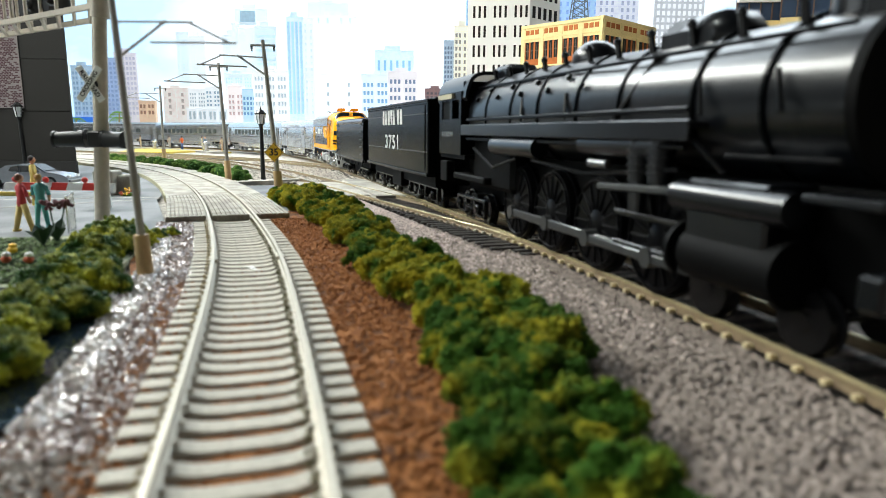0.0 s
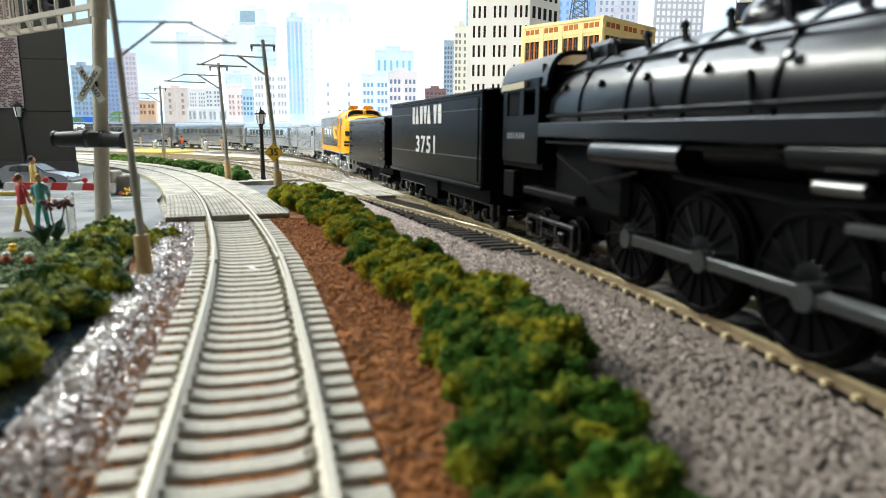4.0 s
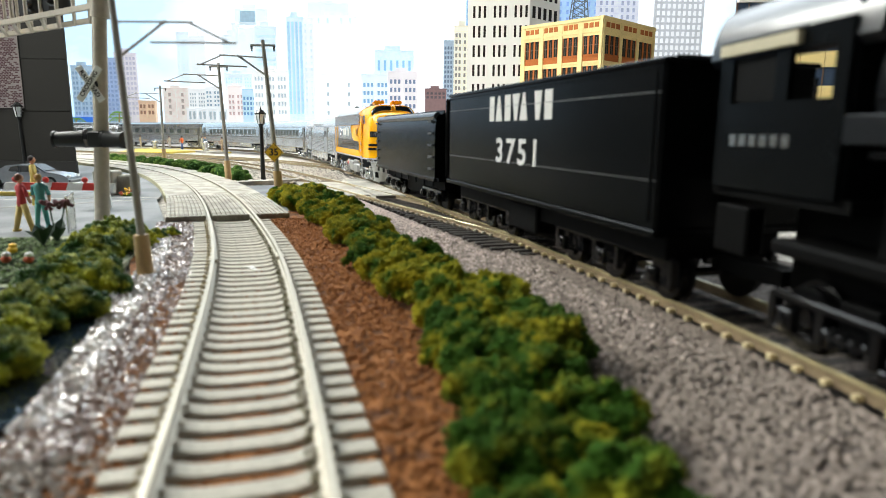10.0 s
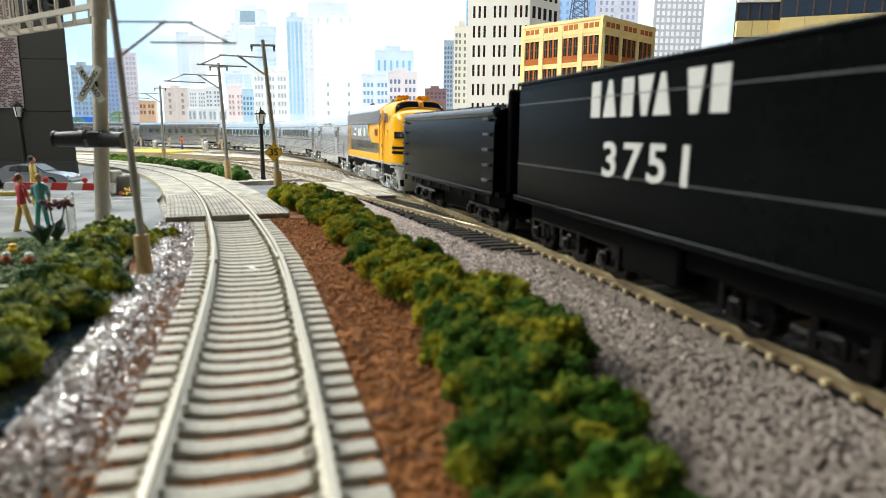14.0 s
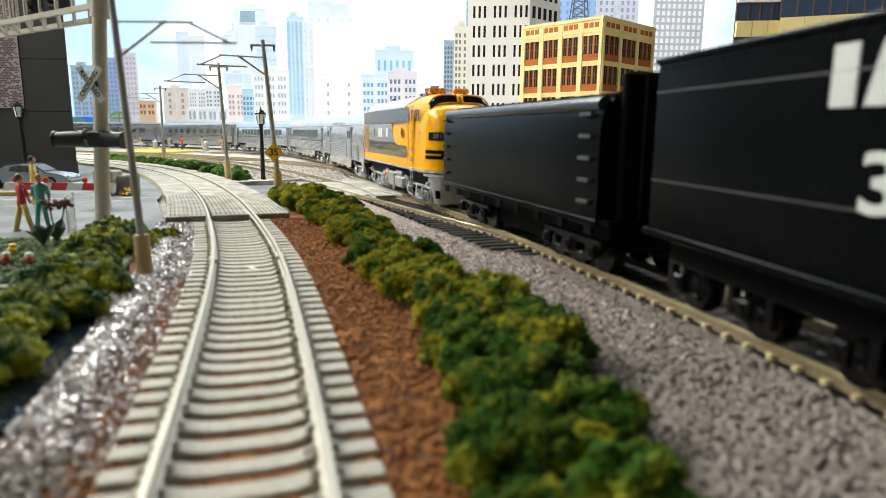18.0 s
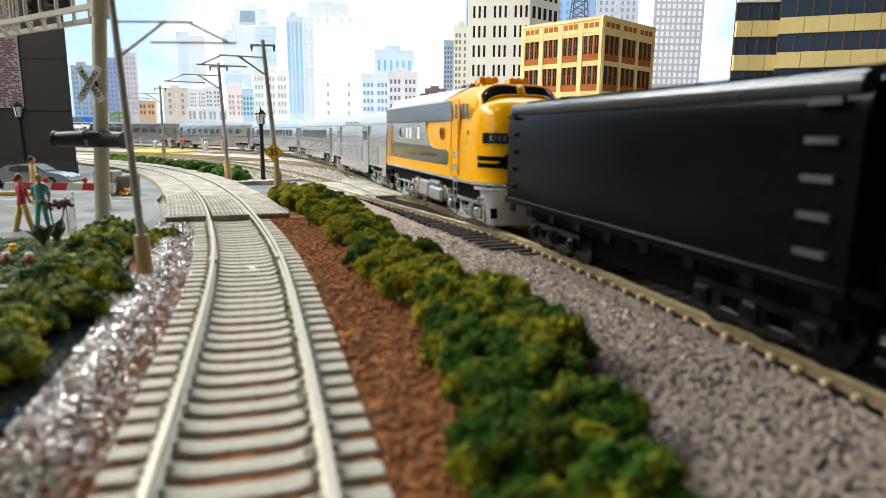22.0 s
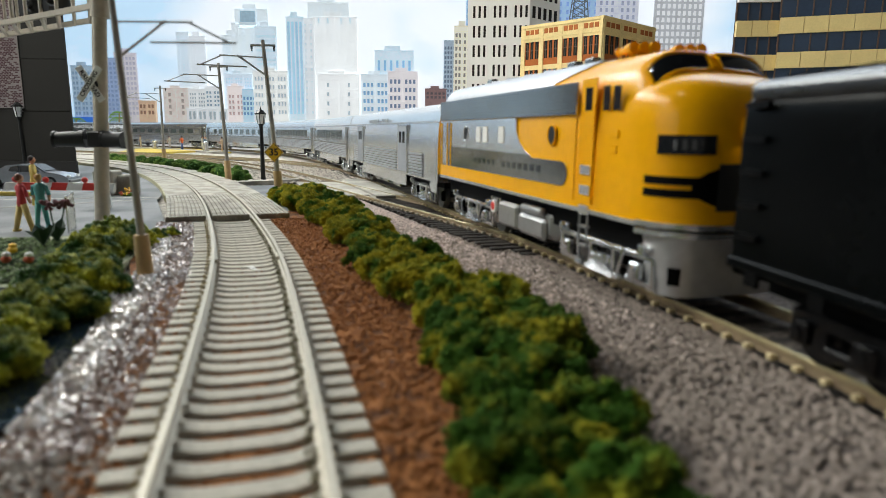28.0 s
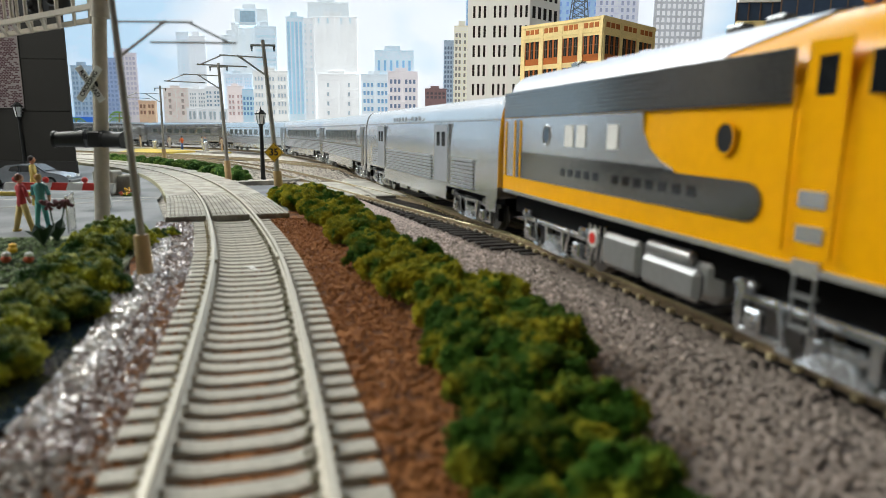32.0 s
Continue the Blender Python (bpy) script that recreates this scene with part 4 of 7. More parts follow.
        for k in range(4):
            th = 0.90 - k * 0.12
            part("number_bar", nose_patch(th, th - 0.07, lambda f: 30.7, lambda f: 32.6, 0.62, s, 2), M_STRIPE, nb)
        for z in (22.5, 24.9):
            part("nose_bar", nose_patch(1.28, 0.40, lambda f: z - 0.75, lambda f: z + 0.75, 0.35, s), M_DARK, t, "black bar on the nose")
        part("nose_wing", nose_patch(0.62, 0.16, lambda f: 23.2 - 3.6 * f ** 0.6, lambda f: 24.2 + 3.9 * f ** 0.6, 0.25, s), M_DARK, t, "black wing shape on the nose")
        for z in (14.6, 16.2):
            part("anticlimber_rib", nose_patch(1.35, 0.0, lambda f: z - 0.55, lambda f: z + 0.55, 0.7, s, 14), M_TRUCK, t)
        for x, z in ((46.0, 33.5), (45.5, 30.2)):
            part("marker_plate", side_panel(B(), x - 1.3, x + 1.3, z - 0.8, z + 0.8, s * 17.3, 0.35, 0.1), M_YELLOW, t)
    part("nose_badge", nose_patch(0.30, -0.30, lambda f: 19.4, lambda f: 28.2, 0.3, 1), M_INK, t, "black round emblem field")
    part("emblem", nose_patch(0.10, -0.10, lambda f: 21.4, lambda f: 26.2, 0.45, 1, 6), M_YELLOW, t)
    bm = B()
    rod(bm, (63.5, 0, 34.6), (68.4, 0, 34.2), 4.7, 4.2, 24)
    part("headlight_housing", bm, M_YELLOW, t, "", True)
    bm = B()
    rod(bm, (68.2, 0, 34.2), (68.8, 0, 34.2), 3.6, 3.5, 22)
    part("headlight", bm, mat("headlight_glow", (1.0, 0.86, 0.55), 0.2, 0, 0, 500, 0, 50, emit=14.0), t, "lit warm headlight")
    # pilot with coupler
    def pilot_at(th, z):
        k = (15.0 - z) / 13.0
        return 56.5 + (10.2 - 2.6 * k) * max(cos(th), 0.0) ** 0.5, math.copysign(abs(sin(th)) ** 0.5, th) * (15.8 - 1.6 * k), z
    pil = loft(B(), [[(55.5, -pilot_at(pi / 2, z)[1], z)] + [pilot_at(float(a), z) for a in bearings] + [(55.5, pilot_at(pi / 2, z)[1], z)] for z in (2.0, 5.0, 9.0, 12.0, 15.0)])
    part("pilot", pil, mat("pilot_silver", (0.52, 0.53, 0.53), 0.3, 0.4, 0.15, 500, 0.05, 60), t, "silver pilot", True)
    for sgn in (-1, 1):
        hole = []
        for i in range(5):
            th = sgn * (1.12 - i * 0.09)
            hole.append([tuple(c + k * (1 if j == 0 else sgn) * (j < 2) for j, c in enumerate(pilot_at(th, z))) for z, k in ((4.4, -0.5), (4.4, 0.2), (8.0, 0.2), (8.0, -0.5))])
        part("pilot_step", loft(B(), hole), M_DARK, t, "dark step opening in the pilot")
    part("coupler", box(B(), 65, 76, -1.6, 1.6, 7, 11, 0.4), M_DARK, t)
    part("rear_coupler", box(B(), -94, -87, -1.6, 1.6, 7, 11, 0.4), M_DARK, t)
    part("underframe", box(B(), -84, 60, -14, 14, 9.5, 16.5), M_DARK, t)
    part("diaphragm", box(B(), -90.5, -87.5, -7, 7, 14, 47, 0.5), M_DARK, t)
    # roof things: horns, fans and a beacon over the cab
    for y in (-6, 6):
        bm = B()
        for k in range(3):
            rod(bm, (30 + k * 1.2, y + (k - 1) * 2.0, 52.0), (36 + k * 1.2, y + (k - 1) * 2.0, 52.6), 0.6, 1.4, 8)
            ball(bm, (30 + k * 1.2, y + (k - 1) * 2.0, 52.2), 1.2, 1)
        rod(bm, (32, y, 49.5), (32, y, 53), 0.9, 0.9, 6)
        part("horn", bm, M_YELLOW, t, "orange air horns", True)
    for x in (-60, -45, -30, -15):
        bm = B()
        rod(bm, (x, 0, 50.2), (x, 0, 52.0), 6, 5.6, 20)
        part("roof_fan", bm, M_ROOFSILVER, t, "", True)
    for x in (-68, -2, 8):
        bm = box(B(), x - 2.5, x + 2.5, -4, -1, 50, 53.4, 0.5)
        part("roof_hatch", bm, M_GRILLE, t)
    truck(t, -52, 31.5, W_DIESEL, 5.7, M_TRUCK, True, out=14.4)
    truck(t, 39, 30, W_DIESEL, 5.7, M_TRUCK, True, out=14.4)
    return t


diesel()


M_SEAM = mat("seam_grey", (0.045, 0.047, 0.047), 0.5, 0, 0.4, 300, 0, 40)


def tender():
    t = vehicle("tender", 318.7, 42.0, "black riveted oil tender with white lettering", "tender")
    body = box(B(), -68.5, 67.5, -17.6, 17.6, 15.0, 47.0, 0.6)
    part("tank_body", body, M_TENDER, t, "satin black tank")
    part("rim", box(B(), -68.9, 67.9, -18.0, 18.0, 46.6, 47.6, 0.2), M_TENDER, t)
    part("foot_rim", box(B(), -69.4, 68.4, -18.4, 18.4, 14.0, 15.4, 0.2), M_TENDER, t)
    part("oil_bunker", box(B(), 20, 66, -14, 14, 46, 48.4, 0.6), M_TENDER, t)
    part("hatch", box(B(), -52, -38, -6, 6, 46.5, 49, 0.8), M_TENDER, t)
    # thin seam strips
    for y in (-17.6, 17.6):
        for z in (24.6, 41.2):
            part("seam", side_panel(B(), -68, 67, z, z + 0.3, y, 0.12), M_SEAM, t)
        # name in plain shapes: one block per letter
        for x, lo_, hi_ in ((-22.0, 2.0, 2.0), (-15.9, 2.7, 0.7), (-8.9, 2.2, 2.2), (-2.6, 0.9, 2.7), (3.1, 2.7, 0.7), (12.6, 1.2, 2.4), (19.0, 2.2, 2.2)):
            f = 1 if y < 0 else -1
            part("letter_block", plate(B(), [(f * (x - lo_), 37.0), (f * (x + lo_), 37.0), (f * (x + hi_), 44.6), (f * (x - hi_), 44.6)], y, 0.12), M_WHITE, t)
        s = math.copysign(1, y)
        m = Matrix.Translation((-1.6, y + 0.05 * s, 27.7)) @ Matrix.Rotation(pi if s > 0 else 0.0, 4, "Z") @ Matrix.Rotation(radians(90), 4, "X") @ Matrix.Diagonal((1.38, 1.0, 1, 1))
        text_part("number", "3751", 10.2, M_WHITE, t, m, 0.1, 1.24)
        bm = B()
        rod(bm, (66.5, y + s * 0.9, 17), (66.5, y + s * 0.9, 45), 0.35, 0.35, 6)
        part("grab_rail", bm, M_TENDER, t)
        bm = B()
        for k in range(44):
            ball(bm, (-66 + k * 3.05, y + 0.05 * s, 45.6), 0.3, 1)
        part("rivets", bm, M_TENDER, t)
    part("end_ladder", box(B(), -70.5, -69, 9, 14, 12, 47), M_DARK, t)
    part("underframe", box(B(), -66, 66, -13.5, 13.5, 9.0, 14.5), M_DARK, t)
    part("drawbar", box(B(), 66, 84, -2.5, 2.5, 7, 10), M_DARK, t)
    part("coupler", box(B(), -76, -66, -1.6, 1.6, 7, 11, 0.4), M_DARK, t)
    truck(t, -42, 40, W_SMALL, 5.2, M_BOGIE, True, 3)
    truck(t, 42, 40, W_SMALL, 5.2, M_BOGIE, True, 3)
    part("brake_box", box(B(), -12, 8, -15, -8, 5, 13, 0.5), M_DARK, t)
    # added dark block, no real part: stands for the shade under the body
    part("under_shade_block", box(B(), -23, 23, -9, 9, 2.4, 9.4, 1.0), M_DARK, t)
    return t


tender()


# Lighter, glossier than the tank, so that the edge rods carry a highlight.
M_EDGE = mat("roof_edge_highlight", (0.035, 0.04, 0.046), 0.26, 0.2, 0.2, 500, 0.03, 60, spec=0.8)


def water_tender():
    t = vehicle("water_tender", 465.0, 38.0, "black box-shaped auxiliary water tender with rounded top edges", "tender")
    rings = [ring(x, 17.4, 14.0, 41.5, 0.24, 0.18, 22) for x in (-62.5, -61.5, 57, 58)]
    part("tank_body", loft(B(), rings), M_TENDER, t, "satin black tank", True)
    part("foot_rim", box(B(), -63, 58.6, -17.9, 17.9, 12.6, 14.3, 0.2), M_TENDER, t)
    for y in (-17.4, 17.4):
        s = math.copysign(1, y)
        for x in (52.5, -58.5):
            for z in (17.5, 22.5, 27.5, 32.5, 37.5):
                part("grab_iron", side_panel(B(), x - 2.6, x + 2.6, z, z + 0.9, y, 0.9), M_SEAM if x > 0 else M_PIPE, t)
        part("roof_edge", rod(B(), (-61, y * 0.91, 40.0), (56.8, y * 0.91, 40.0), 1.75, 1.75, 16), M_EDGE, t, "rounded roof edge in glossy lighter grey for its highlight", True)
        part("roof_rail", box(B(), -60, 56, y * 0.72 - 0.3, y * 0.72 + 0.3, 41.3, 42.6), M_TENDER, t)
        for k in range(10):
            bm = B()
            rod(bm, (-58 + k * 12.5, y * 0.6, 41.2), (-58 + k * 12.5, y * 0.6, 42.9), 1.1, 0.9, 8)
            part("roof_fitting", bm, M_TENDER, t)
        for k in range(9):
            part("sill_block", side_panel(B(), -58 + k * 14, -55 + k * 14, 10.5, 12.8, y, 0.6), M_DARK, t)
    part("end_platform", box(B(), 58, 63, -17, 17, 13, 14.5), M_TENDER, t)
    part("end_bulkhead", box(B(), 58.2, 60.4, -13, 13, 14, 47, 0.6), M_DARK, t)
    for y in (-9, 9):
        bm = B()
        rod(bm, (62.5, y, 14), (62.5, y, 46), 0.5, 0.5, 6)
        part("end_rail", bm, M_DARK, t)
    part("underframe", box(B(), -60, 56, -12, 12, 8.6, 13.0), M_DARK, t)
    # another added dark block in place of shade between the trucks
    part("under_shade_block", box(B(), -25, 25, -9, 9, 2.4, 9.0, 1.0), M_DARK, t)
    part("coupler", box(B(), -70, -60, -1.6, 1.6, 7, 11, 0.4), M_DARK, t)
    part("front_coupler", box(B(), 56, 68, -1.6, 1.6, 7, 11, 0.4), M_DARK, t)
    truck(t, -38, 24, W_SMALL, 5.2, M_BOGIE, False, 3)
    truck(t, 38, 24, W_SMALL, 5.2, M_BOGIE, False, 3)
    return t


water_tender()

DRIVERS = (-30.0, -5.0, 20.5, 46.0)
RODS = []


def steam_engine():
    t = vehicle("steam_locomotive", 140.0, 36.0, "black steam locomotive with eight large spoked driving wheels", "locomotive")
    # boiler: firebox end, tapered course, smokebox
    def circ(x, r, zc, n=36):
        return [(x, r * cos(2 * pi * k / n), zc + r * sin(2 * pi * k / n)) for k in range(n)]
    part("boiler", loft(B(), [circ(-68, 14.6, 39.4), (circ(0, 14.4, 39.4)), circ(30, 13.6, 39.2), circ(90, 13.4, 39.0)]), M_BLACK, t, "glossy black boiler", True)
    for x in (-50, -28, -8, 14, 33, 58, 75):
        bm = B()
        rr = 14.6 if x < 5 else (14.2 if x < 25 else 13.75)
        zc = 39.2 if x > 5 else 39.4
        loft(bm, [circ(x - 0.5, rr - 0.4, zc), circ(x - 0.35, rr + 0.3, zc), circ(x + 0.35, rr + 0.3, zc), circ(x + 0.5, rr - 0.4, zc)])
        part("boiler_band", bm, M_TENDER, t, "", True)
    bm = B()
    loft(bm, [circ(90, 13.8, 39), circ(91.6, 13.6, 39), circ(92.2, 11, 39), circ(93.4, 8, 39), circ(94, 3, 39)])
    part("smokebox_front", bm, M_DARK, t, "", True)
    bm = B()
    rod(bm, (92, 0, 45.5), (96.5, 0, 45.5), 3.2, 3.4, 16)
    part("headlight", bm, M_DARK, t, "", True)
    # stack, domes, bell, turret
    bm = B()
    rod(bm, (80, 0, 50), (80, 0, 57.5), 5.2, 5.0, 18)
    part("smokestack", bm, M_BLACK, t, "", True)
    part("sand_dome", box(B(), 34, 56, -6.5, 6.5, 48, 57.0, 3.0), M_BLACK, t, "", True)
    bm = B()
    ball(bm, (-2, 0, 53), 6.5, 3, 1.1, 1, 0.85)
    part("steam_dome", bm, M_BLACK, t, "", True)
    part("turret_cover", box(B(), -66, -52, -6, 6, 50, 57, 1.4), M_BLACK, t)
    part("feedwater_heater", box(B(), 84, 93, -7, 7, 49, 54.5, 1.5), M_BLACK, t)
    rnd = random.Random(3)
    for k in range(11):
        x = -60 + k * 13.5
        bm = B()
        rod(bm, (x, -6.5, 50.5), (x, -7.4, 54.3), 0.9, 0.7, 6)
        ball(bm, (x, -7.4, 54.8), 1.1, 1)
        part("valve", bm, M_BLACK, t)
    for y in (-11.5, 11.5):
        bm = B()
        rod(bm, (-66, y, 49.4), (88, y * 0.93, 49.0), 0.45, 0.45, 6)
        part("handrail", bm, M_PIPE, t, "", True)
    # washout plugs, boiler check valves and pumps on both flanks
    for y in (-1, 1):
        for k in range(9):
            x = -60 + k * 9.5
            a = radians(34 if k % 2 else 22)
            bm = B()
            rr = 14.5
            rod(bm, (x, y * rr * cos(a), 39.4 + rr * sin(a)), (x, y * (rr + 1.0) * cos(a), 39.4 + (rr + 1.0) * sin(a)), 0.9, 0.7, 10)
            part("washout_plug", bm, M_BLACK, t)
        for x in (44, 51):
            bm = B()
            rod(bm, (x, y * 14.2, 24), (x, y * 14.2, 34), 2.4, 2.4, 14)
            for z in (25.5, 27, 28.5, 30):
                rod(bm, (x, y * 14.2, z), (x, y * 14.2, z + 0.6), 2.9, 2.9, 14)
            part("air_pump", bm, M_BLACK, t, "", True)
        for x0, z0, x1, z1 in ((-60, 28, -40, 22), (-40, 22, -20, 26), (-8, 26, 22, 24), (22, 24, 58, 27), (56, 36, 70, 27), (70, 30, 92, 30)):
            bm = B()
            rod(bm, (x0, y * 15.2, z0), (x1, y * 15.2, z1), 0.5, 0.5, 6)
            part("pipe", bm, M_PIPE, t, "", True)
        for x in (-20, 8, 60, 78):
            bm = B()
            rod(bm, (x, y * 13.8, 43.5), (x + 3, y * 15.4, 37), 0.45, 0.45, 6)
            part("pipe", bm, M_PIPE, t, "", True)
    # cab
    cab = B()
    outer = ring(0, 17.2, 25, 55.5, 0.30, 0.42, 22)
    roof_o = [(y, z) for _, y, z in outer]
    loft(cab, [[(x, y, z) for y, z in roof_o if z > 46] + [(x, y * 0.94, z - 1.2) for y, z in roof_o[::-1] if z > 46] for x in (-103, -66)])
    part("cab_roof", cab, M_BLACK, t, "blue-black cab roof with a sheen", True)
    for y in (-17.0, 17.0):
        s = math.copysign(1, y)
        a, b = sorted((y, y - s * 1.0))
        part("cab_side", box(B(), -99, -70, a, b, 25, 38.5), M_TENDER, t)
        for x0, x1 in ((-99, -95.5), (-84.5, -81.5), (-72.5, -70)):
            part("cab_post", box(B(), x0, x1, a, b, 38.5, 45.6), M_TENDER, t)
        part("cab_header", box(B(), -99, -70, a, b, 45.6, 48.5), M_TENDER, t)
        part("window_shade", side_panel(B(), -98, -79, 46.2, 48.0, y, 1.0), mat("shade_cream", (0.42, 0.38, 0.26), 0.6, 0, 0.1, 500, 0, 60) if s < 0 else M_TENDER, t, "cream window shade strip")
        for k in range(6):
            part("letter_bar", side_panel(B(), -94.5 + k * 2.6, -92.8 + k * 2.6, 31.8, 33.6, y, 0.15), M_GRILLE, t, "small unreadable lettering bar")
        part("cab_window", side_panel(B(), -95.3, -84.7, 38.7, 45.5, y - s * 0.6, 0.1), M_DARK, t)
        part("cab_step", box(B(), -97, -88, *sorted((y, y * 0.8)), 14, 22, 0.3), M_DARK, t)
        # running board with pipes and reservoirs
        part("running_board", box(B(), -70, 62, *sorted((y * 0.99, y * 0.72)), 34.6, 36.0, 0.3), M_BLACK, t)
        part("board_edge", box(B(), -70, 62, *sorted((y * 1.0, y * 0.97)), 32.4, 36.2, 0.2), M_BLACK, t)
        bm = B()
        rod(bm, (-38, y * 0.88, 29.3), (-4, y * 0.88, 29.3), 2.9, 2.9, 16)
        part("air_reservoir", bm, M_BLACK, t, "", True)
        bm = B()
        rod(bm, (20, y * 0.82, 31), (52, y * 0.82, 31), 2.6, 2.6, 14)
        part("air_reservoir", bm, M_BLACK, t, "", True)
        for z in (38.0, 31.2):
            bm = B()
            rod(bm, (-66, y * 0.93, z), (60, y * 0.93, z), 0.55, 0.55, 6)
            part("pipe", bm, M_PIPE, t, "", True)
        bm = B()
        rod(bm, (34, y * 0.9, 36), (42, y * 0.55, 50), 0.8, 0.8, 8)
        part("sand_pipe", bm, M_PIPE, t, "", True)
        bm = B()
        rod(bm, (25, y * 0.9, 26.8), (33, y * 0.9, 26.8), 1.0, 1.0, 10)
        part("lubricator", bm, M_STEEL, t, "bright metal lubricator", True)
        # cylinder block: valve chest over cylinder
        bm = B()
        rod(bm, (62, y * 0.74, 12.5), (83, y * 0.74, 12.5), 5.0, 5.0, 22)
        part("cylinder", bm, M_DARK, t, "", True)
        bm = B()
        rod(bm, (58, y * 0.86, 22.6), (85, y * 0.86, 22.6), 2.8, 2.8, 20)
        part("valve_chest", bm, M_BLACK, t, "", True)
        part("cylinder_saddle", box(B(), 62, 81, *sorted((y * 0.95, y * 0.3)), 13, 26, 0.6), M_BLACK, t)
        for xx in (59.3, 83.8):
            bm = B()
            rod(bm, (xx - 0.6, y * 0.74, 12.5), (xx + 0.6, y * 0.74, 12.5), 5.5, 5.5, 22)
            part("cylinder_head", bm, M_DARK, t, "", True)
        for z in (9.6, 16.2):
            part("crosshead_guide", box(B(), 36, 59, *sorted((y * 0.80, y * 0.88)), z, z + 1.2, 0.2), M_BOGIE, t)
        # valve gear hanger and links
        bm = B()
        box(bm, 40, 44, *sorted((y * 0.7, y * 0.85)), 16, 30, 0.5)
        part("link_bracket", bm, M_BLACK, t)
        bm = B()
        rod(bm, (32, y * 0.97, 22), (60, y * 0.97, 23.2), 0.8, 0.8, 6)
        part("radius_rod", bm, M_ROD, t)
        part("pilot_step", box(B(), 86, 99, *sorted((y * 0.9, y * 0.5)), 24, 25.4, 0.3), M_BLACK, t)
        # side rod, main rod on the crank pins
        for kind, x0, x1, yy, hgt in (("side_rod", DRIVERS[0], DRIVERS[3], 13.4, 2.4), ("main_rod", DRIVERS[2], DRIVERS[2] + 38, 14.9, 2.0)):
            bm = B()
            box(bm, x0 - 1, x1 + 1, *sorted((s * (yy - 0.55), s * (yy + 0.55))), -hgt / 2, hgt / 2, 0.3)
            for xx in [d for d in DRIVERS if x0 - 1 < d < x1 + 1]:
                rod(bm, (xx, s * (yy - 0.9), 0), (xx, s * (yy + 0.9), 0), 2.1, 2.1, 14)
            RODS.append((part(kind, bm, M_ROD, t, "dull steel rod", True), 4.6))
    part("cab_front", box(B(), -70.6, -69.6, -16, 16, 25, 52), M_TENDER, t)
    part("cab_floor", box(B(), -100, -68, -16, 16, 23.4, 25.2), M_DARK, t)
    part("firebox", box(B(), -68, -30, -12.5, 12.5, 14, 34, 1.5), M_DARK, t)
    part("ash_pan", box(B(), -84, -48, -15.5, 15.5, 15.5, 18.0, 0.6), M_DARK, t)
    part("frame", box(B(), -90, 98, -6.5, 6.5, 8, 26), M_DARK, t)
    part("pilot_beam", box(B(), 97, 101, -16, 16, 11, 16, 0.6), M_BLACK, t)
    bm = B()
    for k in range(9):
        y = -14 + k * 3.5
        rod(bm, (101, y, 11), (107 - abs(y) * 0.25, y * 0.6, 1.8), 0.6, 0.6, 6)
    part("cowcatcher", bm, M_BLACK, t)
    for d in DRIVERS:
        wheelset(t, W_DRIVER, d, 11.6)
    truck(t, -70, 22, W_SMALL, 5.6, M_BOGIE, True)
    for x in (62, 84):
        wheelset(t, W_SMALL, x, 5.2)
    return t


steam_engine()


M_DIAPHRAGM = mat("diaphragm_brown", (0.17, 0.145, 0.12), 0.7, 0, 0.2, 500, 0.2, 60)


def coach_mesh(length):
    rings = [ring(x, 17.2, 12.5, 45.8, 0.30, 0.42, 26) for x in (-length / 2, -length / 2 + 1.2, length / 2 - 1.2, length / 2)]
    return loft(B(), rings)


